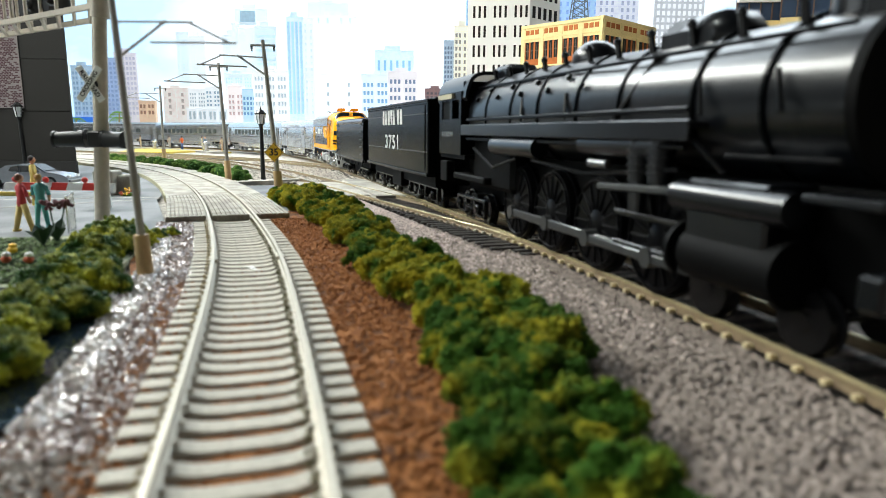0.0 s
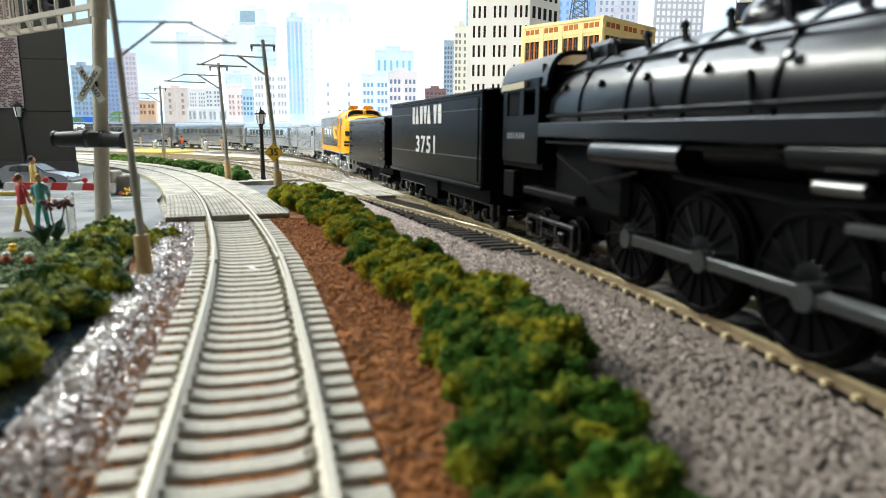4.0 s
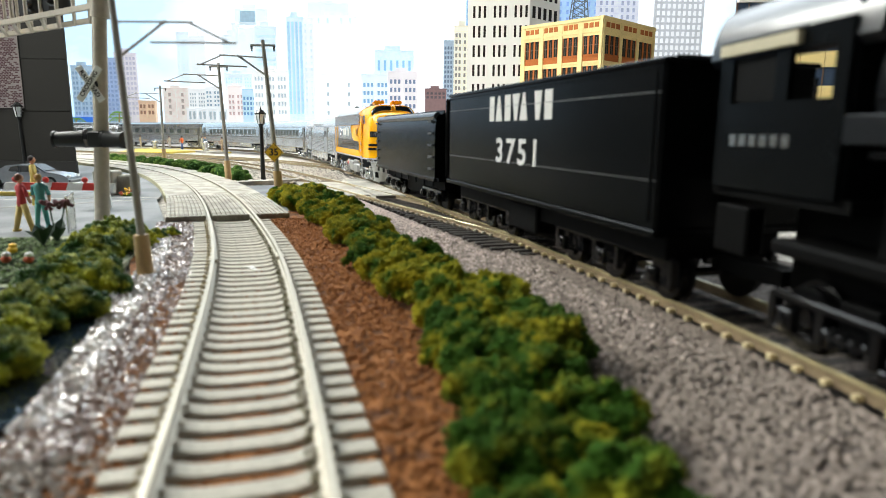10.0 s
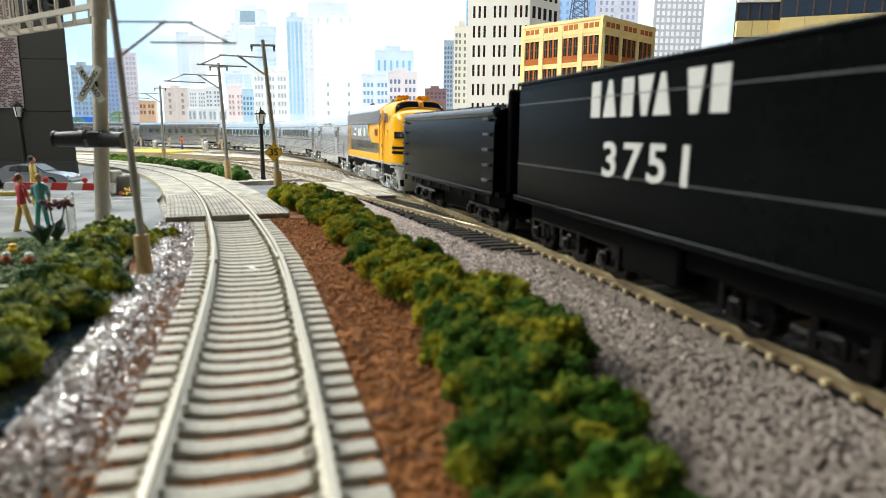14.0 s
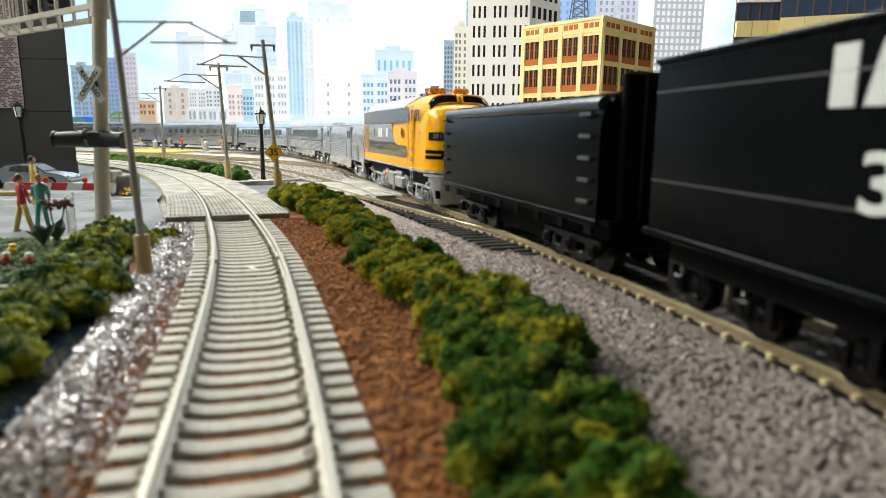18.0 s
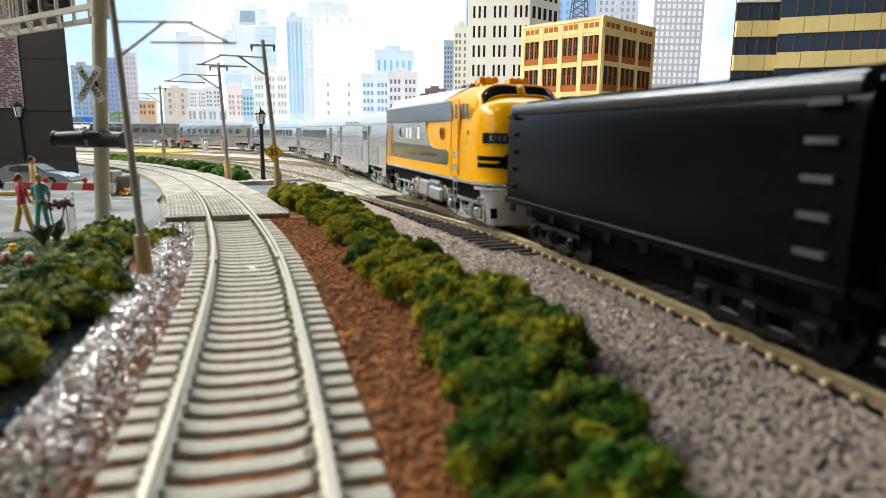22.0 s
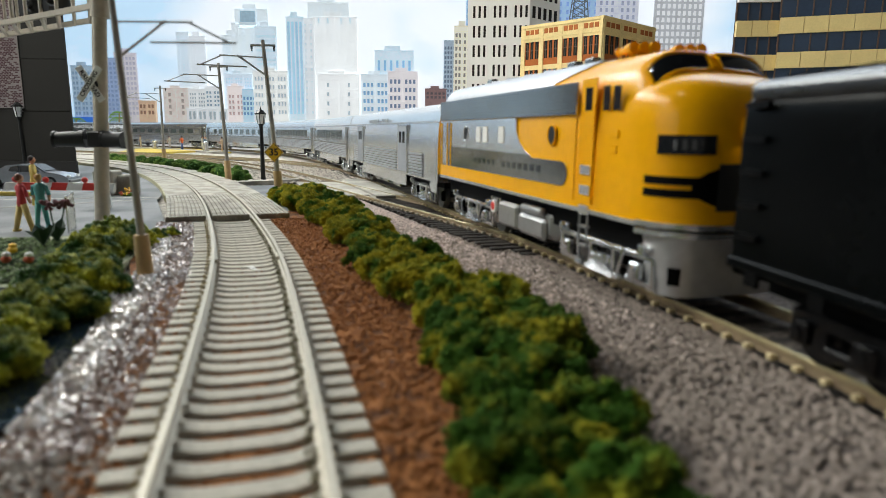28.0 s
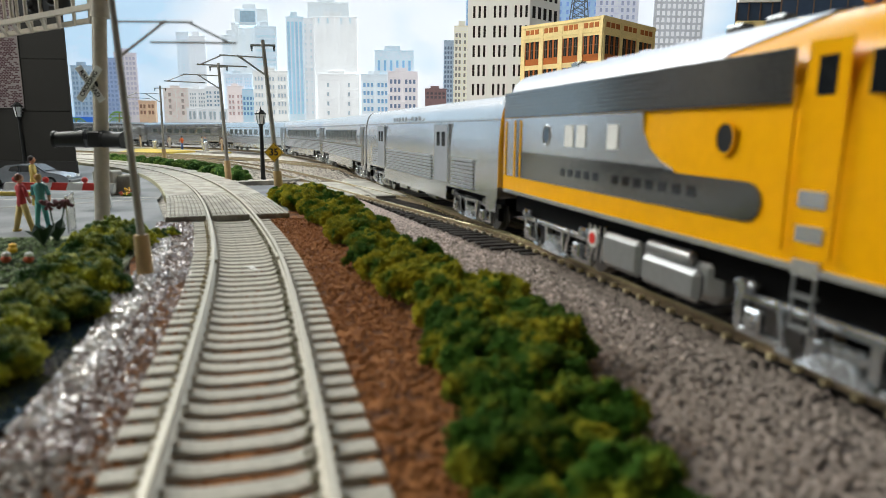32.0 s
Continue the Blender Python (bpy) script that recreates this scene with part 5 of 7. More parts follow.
def passenger_car(s0, s1, style, label):
    length = s1 - s0 - 3.0
    t = vehicle("passenger_car" if style else "baggage_car", (s0 + s1) / 2, length / 2 - 32, label, "rail car", "streamlined cars")
    half = length / 2
    part("body", coach_mesh(length), M_SILVER, t, "silver carbody", True)
    part("roof_rib", box(B(), -half + 6, half - 6, -3, 3, 45.5, 46.6, 0.4), M_ROOFSILVER, t)
    for y in (-17.2, 17.2):
        s = math.copysign(1, y)
        # fluting below the belt, and rails at the belt and the eaves
        spans = [(-half + 22, -58), (-50, 38), (66, half - 22)] if style == 0 else [(-half + 14, half - 14)]
        for a, b in spans:
            # darker backing puts the shade of the grooves into the colour
            part("flute_groove_shade", side_panel(B(), a, b, 13.4, 24.0, y, 0.12), M_GRILLE, t)
            for k in range(8 if style == 0 else 7):
                z = 13.6 + k * 1.35
                part("flute", side_panel(B(), a, b, z, z + 0.85, y, 0.6), M_ROOFSILVER, t)
        part("belt_rail", side_panel(B(), -half + 2, half - 2, 24.2, 24.7, y, 0.3), M_SILVER, t)
        part("eave_rail", side_panel(B(), -half + 2, half - 2, 37.6, 38.1, y * 0.993, 0.4), M_SILVER, t)
        for a, b, z in ((-half + 54, half - 54, 7.0), (-half + 1, -half + 10, 8.0), (half - 10, half - 1, 8.0)):
            part("skirt", side_panel(B(), a, b, z, 13.2, y * 0.97, 0.5), M_SILVER, t)
        if style == 0:
            for a, b in ((42, 62), (-75, -55)):
                part("door_frame", side_panel(B(), a, b, 13.5, 37, y, 0.45), M_SILVER, t)
                d = part("baggage_door", side_panel(B(), a + 1.4, b - 1.4, 14, 36.2, y, 0.6), M_ROOFSILVER, t)
                for k in range(2):
                    x = a + 5 + k * 7
                    part("door_window", side_panel(B(), x, x + 4, 28, 33.6, y + s * 0.6, 0.15), M_WINDOW, d)
            for k in range(9):
                if k != 5:
                    part("name_bar", side_panel(B(), -34 + k * 6.2, -31 + k * 6.2, 38.6, 40.4, y * 0.985, 0.3), M_TANK, t, "small grey lettering bar")
        else:
            n = {1: 10, 2: 12, 3: 9, 4: 8}[style]
            pitch = (length - 70) / n
            for k in range(n):
                x = -half + 35 + pitch * (k + 0.5)
                w = pitch * (0.30 if style != 3 else 0.24)
                fr = part("window_frame", side_panel(B(), x - w - 0.9, x + w + 0.9, 26.4, 34.6, y, 0.22), M_GRILLE, t)
                part("pane", side_panel(B(), x - w, x + w, 27.2, 33.8, y + s * 0.22, 0.12), M_CARWIN, fr)
            for x in (-half + 12, half - 12):
                part("vestibule_door", side_panel(B(), x - 4.5, x + 4.5, 11, 36.5, y, 0.3), M_GRILLE, t)
    for x in (-half, half):
        part("diaphragm", box(B(), min(x, x + math.copysign(2.4, x)), max(x, x + math.copysign(2.4, x)), -9, 9, 10, 44, 0.5), M_DIAPHRAGM, t, "brown-grey rubber diaphragm")
    part("underframe", box(B(), -half + 3, half - 3, -13, 13, 9.8, 13), M_DARK, t)
    for x in (-30, -8, 22):
        part("equipment_box", box(B(), x, x + 16, -15, 15, 4.5, 10.5, 0.5), M_STRIPE, t)
    near = s0 < 1200
    truck(t, -half + 32, 29, W_CAR, 5.2, M_TRUCK, True, 2, near, 13.6)
    truck(t, half - 32, 29, W_CAR, 5.2, M_TRUCK, True, 2, near, 13.6)


passenger_car(701, 928, 0, "silver fluted baggage car with two large doors")
passenger_car(928, 1170, 1, "silver fluted streamlined coach with a row of windows")
passenger_car(1170, 1437, 2, "silver streamlined passenger car with many small windows")
passenger_car(1437, 1722, 3, "silver streamlined sleeping car")
passenger_car(1722, 2006, 4, "silver streamlined passenger car at the curve")
passenger_car(2006, 2290, 2, "silver streamlined passenger car at the curve")


# ---------------------------------------------------------------- backdrop and buildings
def sky_material():
    m = bpy.data.materials.new("printed_sky")
    m.use_nodes = True
    nt = m.node_tree
    b = nt.nodes["Principled BSDF"]
    b.inputs["Base Color"].default_value = (0.42, 0.48, 0.54, 1)
    b.inputs["Roughness"].default_value = 0.9
    tc = nt.nodes.new("ShaderNodeTexCoord")
    mp = nt.nodes.new("ShaderNodeMapping")
    mp.inputs["Scale"].default_value = (1.0, 1.0, 2.2)
    n = nt.nodes.new("ShaderNodeTexNoise")
    n.inputs["Scale"].default_value, n.inputs["Detail"].default_value = 2.6, 5
    r = nt.nodes.new("ShaderNodeValToRGB")
    r.color_ramp.elements[0].position, r.color_ramp.elements[1].position = 0.36, 0.56
    r.color_ramp.elements[0].color, r.color_ramp.elements[1].color = (0.50, 0.74, 0.94, 1), (0.97, 0.99, 1.0, 1)
    nt.links.new(tc.outputs["Object"], mp.inputs["Vector"])
    nt.links.new(mp.outputs[0], n.inputs["Vector"])
    # the print is bluer towards both ends of the board
    sep = nt.nodes.new("ShaderNodeSeparateXYZ")
    nt.links.new(tc.outputs["Object"], sep.inputs[0])
    away = nt.nodes.new("ShaderNodeMath")
    away.operation = "ABSOLUTE"
    nt.links.new(sep.outputs["X"], away.inputs[0])
    fade = nt.nodes.new("ShaderNodeMapRange")
    fade.inputs["From Min"].default_value, fade.inputs["From Max"].default_value = 0.6, 1.05
    fade.inputs["To Min"].default_value, fade.inputs["To Max"].default_value = 0.08, -0.17
    nt.links.new(away.outputs[0], fade.inputs["Value"])
    both = nt.nodes.new("ShaderNodeMath")
    both.operation = "ADD"
    nt.links.new(n.outputs["Fac"], both.inputs[0])
    nt.links.new(fade.outputs[0], both.inputs[1])
    nt.links.new(both.outputs[0], r.inputs[0])
    # the board glows by itself in place of strong light falling on it
    nt.links.new(r.outputs[0], b.inputs["Emission Color"])
    b.inputs["Emission Strength"].default_value = 1.0
    return m


BACK = 1900.0
tagged(part("backdrop", box(B(), -2300, 1500, BACK, BACK + 12, -40, 900), sky_material()), "pale blue printed sky backdrop board with white clouds", "backdrop", "", "structure")
PRINT = {}


# Prints glow in their own colour, standing in for bright light on them.
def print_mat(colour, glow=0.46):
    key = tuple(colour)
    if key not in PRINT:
        PRINT[key] = mat("glowing_print", colour, 0.85, 0, 0.17, 90, 0, 14, emit=glow, per_piece=0.35)
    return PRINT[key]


def backdrop_block(x0, x1, ztop, fore, colour, groups, per, rows, z0, z1, wincol):
    """One building of the city backdrop in low relief, with its windows in groups."""
    y = BACK - 6 - fore
    # tall blocks left of the middle are blended whiter, glare put into colour
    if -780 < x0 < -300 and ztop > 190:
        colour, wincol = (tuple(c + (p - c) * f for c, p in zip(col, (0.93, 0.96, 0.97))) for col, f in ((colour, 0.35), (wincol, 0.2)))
    t = thing("city_building", (x0 + x1) / 2, y, -5, "city building on the backdrop, paled and glowing in its own colour", "building", "city backdrop buildings")
    w = (x1 - x0) / 2
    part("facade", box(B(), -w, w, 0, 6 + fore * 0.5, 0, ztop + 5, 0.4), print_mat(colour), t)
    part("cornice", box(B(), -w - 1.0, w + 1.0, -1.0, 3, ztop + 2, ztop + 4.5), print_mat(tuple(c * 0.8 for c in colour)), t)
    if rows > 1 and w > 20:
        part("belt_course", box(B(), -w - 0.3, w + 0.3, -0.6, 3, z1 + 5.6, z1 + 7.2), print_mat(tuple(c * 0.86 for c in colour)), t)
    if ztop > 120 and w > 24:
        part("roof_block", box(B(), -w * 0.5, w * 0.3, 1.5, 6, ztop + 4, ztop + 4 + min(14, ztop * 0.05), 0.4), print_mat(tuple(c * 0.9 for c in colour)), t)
    if rows > 2:
        for j in range(1, rows):
            part("storey_line", box(B(), -w, w, -0.35, 0.3, z0 + 4.4 + (z1 - z0) / rows * j, z0 + 5.4 + (z1 - z0) / rows * j), print_mat(tuple(c * 0.9 for c in colour)), t)
    if groups > 1:
        for g in range(1, groups):
            x = -w + 2 * w / groups * g
            part("pilaster", box(B(), x - 0.8, x + 0.8, -0.5, 0.3, z0, z1 + 6), print_mat(tuple(min(1.0, c * 1.05) for c in colour)), t)
    if rows:
        gw, ph = 2 * w / groups, (z1 - z0) / rows
        pw = gw * (0.80 if groups > 1 else 0.94) / per
        hw, hh = min(pw * 0.31, 3.4) if per > 1 or groups > 1 else pw * 0.48, min(ph * 0.30, 6.0) if rows > 1 else ph * 0.48
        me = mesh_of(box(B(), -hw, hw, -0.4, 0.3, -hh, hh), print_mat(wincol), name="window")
        for g in range(groups):
            for i in range(per):
                for j in range(rows):
                    piece("window", me, t, -w + gw * (g + 0.5) + pw * (i - (per - 1) / 2), -0.1, z0 + 5 + ph * (j + 0.5))


# Wall and window colours below are already paled for a washed-out look.
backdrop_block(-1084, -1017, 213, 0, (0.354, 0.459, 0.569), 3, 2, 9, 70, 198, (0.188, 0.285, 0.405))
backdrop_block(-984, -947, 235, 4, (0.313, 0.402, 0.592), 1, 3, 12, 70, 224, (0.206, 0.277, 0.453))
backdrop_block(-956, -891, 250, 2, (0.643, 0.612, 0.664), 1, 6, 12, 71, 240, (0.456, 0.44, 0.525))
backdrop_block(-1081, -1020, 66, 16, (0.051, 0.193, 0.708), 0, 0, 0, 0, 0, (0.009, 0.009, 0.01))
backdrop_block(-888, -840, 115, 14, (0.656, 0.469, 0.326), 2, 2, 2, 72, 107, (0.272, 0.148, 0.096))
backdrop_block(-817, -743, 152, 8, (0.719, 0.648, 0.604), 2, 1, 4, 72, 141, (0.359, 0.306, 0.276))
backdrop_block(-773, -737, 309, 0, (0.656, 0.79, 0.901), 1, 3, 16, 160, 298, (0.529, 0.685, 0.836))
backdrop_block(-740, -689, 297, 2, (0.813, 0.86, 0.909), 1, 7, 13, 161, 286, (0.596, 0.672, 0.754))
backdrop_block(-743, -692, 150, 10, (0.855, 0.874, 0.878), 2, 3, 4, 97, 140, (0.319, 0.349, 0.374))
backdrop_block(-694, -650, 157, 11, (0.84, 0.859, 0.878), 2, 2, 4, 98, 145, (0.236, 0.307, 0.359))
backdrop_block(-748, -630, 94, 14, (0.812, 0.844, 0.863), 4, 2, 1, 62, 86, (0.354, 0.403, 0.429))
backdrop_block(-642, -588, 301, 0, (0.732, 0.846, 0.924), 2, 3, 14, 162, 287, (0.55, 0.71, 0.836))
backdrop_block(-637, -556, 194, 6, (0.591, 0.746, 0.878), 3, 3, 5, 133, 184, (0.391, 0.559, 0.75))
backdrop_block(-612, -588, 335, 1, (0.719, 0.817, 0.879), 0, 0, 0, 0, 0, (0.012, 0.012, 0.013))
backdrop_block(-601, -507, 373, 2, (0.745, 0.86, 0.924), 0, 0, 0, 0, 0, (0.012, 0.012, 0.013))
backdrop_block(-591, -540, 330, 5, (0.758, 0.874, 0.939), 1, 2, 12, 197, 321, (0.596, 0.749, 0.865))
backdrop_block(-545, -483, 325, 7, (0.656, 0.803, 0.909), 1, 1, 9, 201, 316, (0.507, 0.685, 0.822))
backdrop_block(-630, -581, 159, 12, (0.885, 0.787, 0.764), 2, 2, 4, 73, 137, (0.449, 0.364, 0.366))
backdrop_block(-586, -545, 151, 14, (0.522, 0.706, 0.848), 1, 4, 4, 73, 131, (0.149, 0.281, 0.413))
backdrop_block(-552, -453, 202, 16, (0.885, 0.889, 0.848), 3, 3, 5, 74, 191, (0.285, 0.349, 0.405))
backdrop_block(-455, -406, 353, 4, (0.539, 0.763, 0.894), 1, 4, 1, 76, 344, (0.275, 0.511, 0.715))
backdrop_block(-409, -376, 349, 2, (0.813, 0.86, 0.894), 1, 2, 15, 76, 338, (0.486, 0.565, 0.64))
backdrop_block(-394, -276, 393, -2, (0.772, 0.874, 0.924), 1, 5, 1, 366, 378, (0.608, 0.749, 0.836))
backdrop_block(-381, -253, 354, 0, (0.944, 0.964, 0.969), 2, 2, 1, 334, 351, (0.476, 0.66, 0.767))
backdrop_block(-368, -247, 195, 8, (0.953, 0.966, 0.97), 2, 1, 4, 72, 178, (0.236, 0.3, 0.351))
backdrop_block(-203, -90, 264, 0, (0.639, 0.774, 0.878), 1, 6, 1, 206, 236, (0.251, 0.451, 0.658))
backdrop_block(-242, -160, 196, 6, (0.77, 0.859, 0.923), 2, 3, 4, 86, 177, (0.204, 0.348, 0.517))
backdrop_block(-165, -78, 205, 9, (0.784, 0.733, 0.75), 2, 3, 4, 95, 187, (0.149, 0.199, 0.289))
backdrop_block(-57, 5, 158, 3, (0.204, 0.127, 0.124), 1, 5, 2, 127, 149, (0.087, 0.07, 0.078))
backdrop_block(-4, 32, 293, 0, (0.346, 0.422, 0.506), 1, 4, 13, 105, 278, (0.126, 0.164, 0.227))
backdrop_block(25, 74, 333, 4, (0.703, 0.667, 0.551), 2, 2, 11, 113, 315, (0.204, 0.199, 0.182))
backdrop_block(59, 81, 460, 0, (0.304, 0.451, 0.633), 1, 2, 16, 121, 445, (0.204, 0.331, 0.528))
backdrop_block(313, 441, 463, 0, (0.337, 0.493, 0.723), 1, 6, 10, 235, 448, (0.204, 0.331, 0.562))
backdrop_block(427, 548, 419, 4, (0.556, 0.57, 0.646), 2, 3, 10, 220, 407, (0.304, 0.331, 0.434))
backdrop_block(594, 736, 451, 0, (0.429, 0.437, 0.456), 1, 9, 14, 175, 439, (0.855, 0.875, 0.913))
t = thing("roof_sign", -563, BACK - 14, 320, "dark blank sign panel on a paled tower", "sign")
part("panel", box(B(), -21, 21, 0, 4, 16, 46, 0.4), print_mat((0.36, 0.50, 0.60)), t)
part("stand", box(B(), -24, 24, 3, 7, 0, 50), print_mat((0.72, 0.84, 0.92)), t)

M_CREAM = mat("white_tower_wall", (0.93, 0.91, 0.87), 0.75, 0, 0.05, 700, 0.05, 20)
M_TWIN = mat("tower_window", (0.018, 0.014, 0.013), 0.35, 0, 0.1, 300, 0, 30, spec=0.12)
M_YBRICK = mat("yellow_stucco", (0.86, 0.68, 0.31), 0.7, 0, 0.16, 500, 0.2, 40)
M_OBRICK = mat("orange_brick", (0.46, 0.13, 0.02), 0.8, 0, 0.2, 900, 0.3, 60)
M_GREENWIN = mat("green_dark_pane", (0.010, 0.016, 0.011), 0.35, 0, 0.1, 300, 0, 30, spec=0.12)
M_OFFICE = mat("office_yellow_panel", (0.88, 0.70, 0.31), 0.55, 0, 0.08, 500, 0.05, 30)
M_BLUEGLASS = glass_mat("office_blue_glass", (0.045, 0.07, 0.12), 0.1)
M_MULLION = mat("brown_mullion", (0.12, 0.075, 0.055), 0.6, 0, 0.1, 500, 0.05, 50)


def face_frame(ax, ay, bx, by):
    """Origin, unit way along the face and its outward normal (towards -y)."""
    d = Vector((bx - ax, by - ay, 0))
    u = d.normalized()
    n = Vector((u.y, -u.x, 0))
    return Vector((ax, ay, 0)), u, n, d.length


def wall_box(bm, fr, a, b, z0, z1, out, depth):
    """A slab on a face: from a to b along it, proud by out, depth thick."""
    o, u, n, _ = fr
    pts = [o + u * a + n * out, o + u * b + n * out, o + u * b + n * (out - depth), o + u * a + n * (out - depth)]
    return loft(bm, [[(p.x, p.y, z0) for p in pts], [(p.x, p.y, z1) for p in pts]])


def white_tower():
    t = thing("office_tower", 0, 0, 0, "white concrete office tower with narrow dark windows in threes", "building")
    a = face_frame(39, 1150, 144, 1135)
    b = face_frame(144, 1135, 205, 1195)
    part("front_wall", wall_box(B(), a, 0, a[3], -5, 330, 0, 6), M_CREAM, t)
    part("side_wall", wall_box(B(), b, 0, b[3], -5, 330, 0, 6), M_CREAM, t)
    bm = B()
    loft(bm, [[(39, 1156, z), (144, 1141, z), (205, 1200, z), (105, 1216, z)] for z in (-5, 322)])
    part("core", bm, M_CREAM, t)
    for j in range(9):
        z = 33 + j * 32.5
        for g in range(3):
            for k in range(3):
                x = 9 + g * 35.5 + k * 9.2
                w = part("window", wall_box(B(), a, x, x + 3.9, z, z + 19.5, 0.12, 0.6), M_TWIN, t)
                part("glazing_bar", wall_box(B(), a, x, x + 3.9, z + 9.4, z + 10.2, 0.3, 0.4), M_MULLION, w)
        for k in range(5):
            x = 7 + k * 15.5
            part("window", wall_box(B(), b, x, x + 8.5, z, z + 19.5, 0.12, 0.6), M_TWIN, t)


white_tower()


def lattice_tower(x, y, w, z0, z1):
    t = thing("lattice_tower", x, y, z0, "grey steel lattice mast on a distant roof", "lattice mast")
    m = mat("lattice_grey", (0.16, 0.19, 0.22), 0.7, 0.1, 0.15, 300, 0.05, 40)
    h = z1 - z0
    for sx in (-1, 1):
        for sy in (-1, 1):
            part("leg", rod(B(), (sx * w / 2, sy * w / 2, 0), (sx * w * 0.3, sy * w * 0.3, h), 1.4, 1.2, 6), m, t)
    n = 5
    for k in range(n):
        a, b = h * k / n, h * (k + 1) / n
        wa, wb = w * (0.5 - 0.2 * k / n), w * (0.5 - 0.2 * (k + 1) / n)
        for sx in (-1, 1):
            part("brace", rod(B(), (sx * wa, -wa, a), (-sx * wb, -wb, b), 0.8, 0.8, 5), m, t)
            part("brace", rod(B(), (sx * wa, wa, a), (-sx * wb, wb, b), 0.8, 0.8, 5), m, t)
        part("ring_bar", rod(B(), (-wb, -wb, b), (wb, -wb, b), 0.9, 0.9, 5), m, t)
    part("roof_block", box(B(), -w, w, -w, w, -z0 - 5, 0, 0.5), print_mat((0.30, 0.36, 0.42)), t)


lattice_tower(301, 1500, 38, 274, 355)


def yellow_building():
    t = thing("corner_building", 0, 0, 0, "three-storey yellow commercial building with orange brick bays", "building")
    faces = (face_frame(91, 764, 164, 690), face_frame(164, 690, 240, 764))
    bm = B()
    loft(bm, [[(92, 765, z), (164, 693, z), (239, 765, z), (167, 838, z)] for z in (-5, 150)])
    part("core", bm, M_YBRICK, t)
    for fi, fr in enumerate(faces):
        L = fr[3]
        bays = 4 if fi == 0 else 3
        bw = L / bays
        part("parapet", wall_box(B(), fr, -1, L + 1, 140, 151, 1.2, 4), M_YBRICK, t)
        part("cornice", wall_box(B(), fr, -2, L + 2, 150.6, 154, 2.6, 5), M_YBRICK, t)
        part("string_course", wall_box(B(), fr, -1.5, L + 1.5, 138.4, 140.4, 2.0, 3), M_YBRICK, t)
        for st in range(4):
            z0 = 109.5 - st * 31
            part("string_course", wall_box(B(), fr, -1, L + 1, z0 - 2.2, z0, 1.8, 3), M_YBRICK, t)
        for i in range(bays + 1):
            x = i * bw
            part("pilaster", wall_box(B(), fr, x - 2.8, x + 2.8, -5, 150.5, 1.5, 3), M_YBRICK, t)
        for i in range(bays):
            x0 = i * bw + 2.8
            w = bw - 5.6
            for k in range(3):
                part("parapet_panel", wall_box(B(), fr, x0 + w * (0.06 + 0.32 * k), x0 + w * (0.30 + 0.32 * k), 143.4, 148.6, 1.6, 0.8), M_OBRICK, t)
            for st in range(4):
                z0 = 109.5 - st * 31
                bay = part("brick_bay", wall_box(B(), fr, x0, x0 + w, z0, z0 + 28.6, 0.4, 1.2), M_OBRICK, t)
                part("window_head", wall_box(B(), fr, x0, x0 + w, z0 + 26, z0 + 28.9, 1.0, 1.2), M_YBRICK, t)
                part("sill", wall_box(B(), fr, x0, x0 + w, z0 + 5.2, z0 + 6.2, 1.1, 0.9), M_OBRICK, bay)
                for k in range(3):
                    xa, ww = x0 + w * (0.07 + 0.325 * k), w * 0.21
                    win = part("window", wall_box(B(), fr, xa, xa + ww, z0 + 7.2, z0 + 26.4, 0.75, 0.6), M_GREENWIN, bay)
                    part("mullion", wall_box(B(), fr, xa + ww * 0.44, xa + ww * 0.56, z0 + 7.2, z0 + 24.0, 0.95, 0.3), M_MULLION, win)
                    part("sash_bar", wall_box(B(), fr, xa, xa + ww, z0 + 16.2, z0 + 16.8, 0.9, 0.3), M_MULLION, win)
                for k in (0, 1):
                    xa = x0 + w * (0.285 + 0.325 * k)
                    part("window_pier", wall_box(B(), fr, xa, xa + w * 0.105, z0 + 6.2, z0 + 26.0, 1.1, 0.8), M_OBRICK, bay)


yellow_building()


def band_office():
    t = thing("banded_office", 0, 0, 0, "yellow-banded office building with dark blue ribbon windows", "building")
    wings = (face_frame(396, 905, 456, 898), face_frame(448, 890, 660, 802))
    for wi, fr in enumerate(wings):
        L = fr[3]
        o, u, n, _ = fr
        back = [o + n * -6, o + u * L + n * -6, o + u * L + n * -90, o + u * 45 + n * -90]
        bm = B()
        loft(bm, [[(p.x, p.y, z) for p in back] for z in (-5, 250)])
        part("core", bm, M_MULLION, t)
        lift = 0 if wi == 0 else 2
        for st in range(6):
            z0 = 210 + lift - st * 44.5
            n_p = 3 if wi == 0 else 8
            for k in range(n_p):
                a, b = L * k / n_p, L * (k + 1) / n_p
                part("band_panel", wall_box(B(), fr, a + 0.35, b - 0.35, z0, z0 + 20.5, 4.5, 8), M_OFFICE if st or wi else M_CREAM, t)
            part("ribbon_window", wall_box(B(), fr, 0, L, z0 - 24, z0, 0, 3), M_BLUEGLASS, t)
            m = 4 if wi == 0 else 12
            for k in range(m + 1):
                x = L * k / m
                part("mullion", wall_box(B(), fr, x - 0.9, x + 0.9, z0 - 24, z0, 1.0, 3), M_MULLION, t)


band_office()


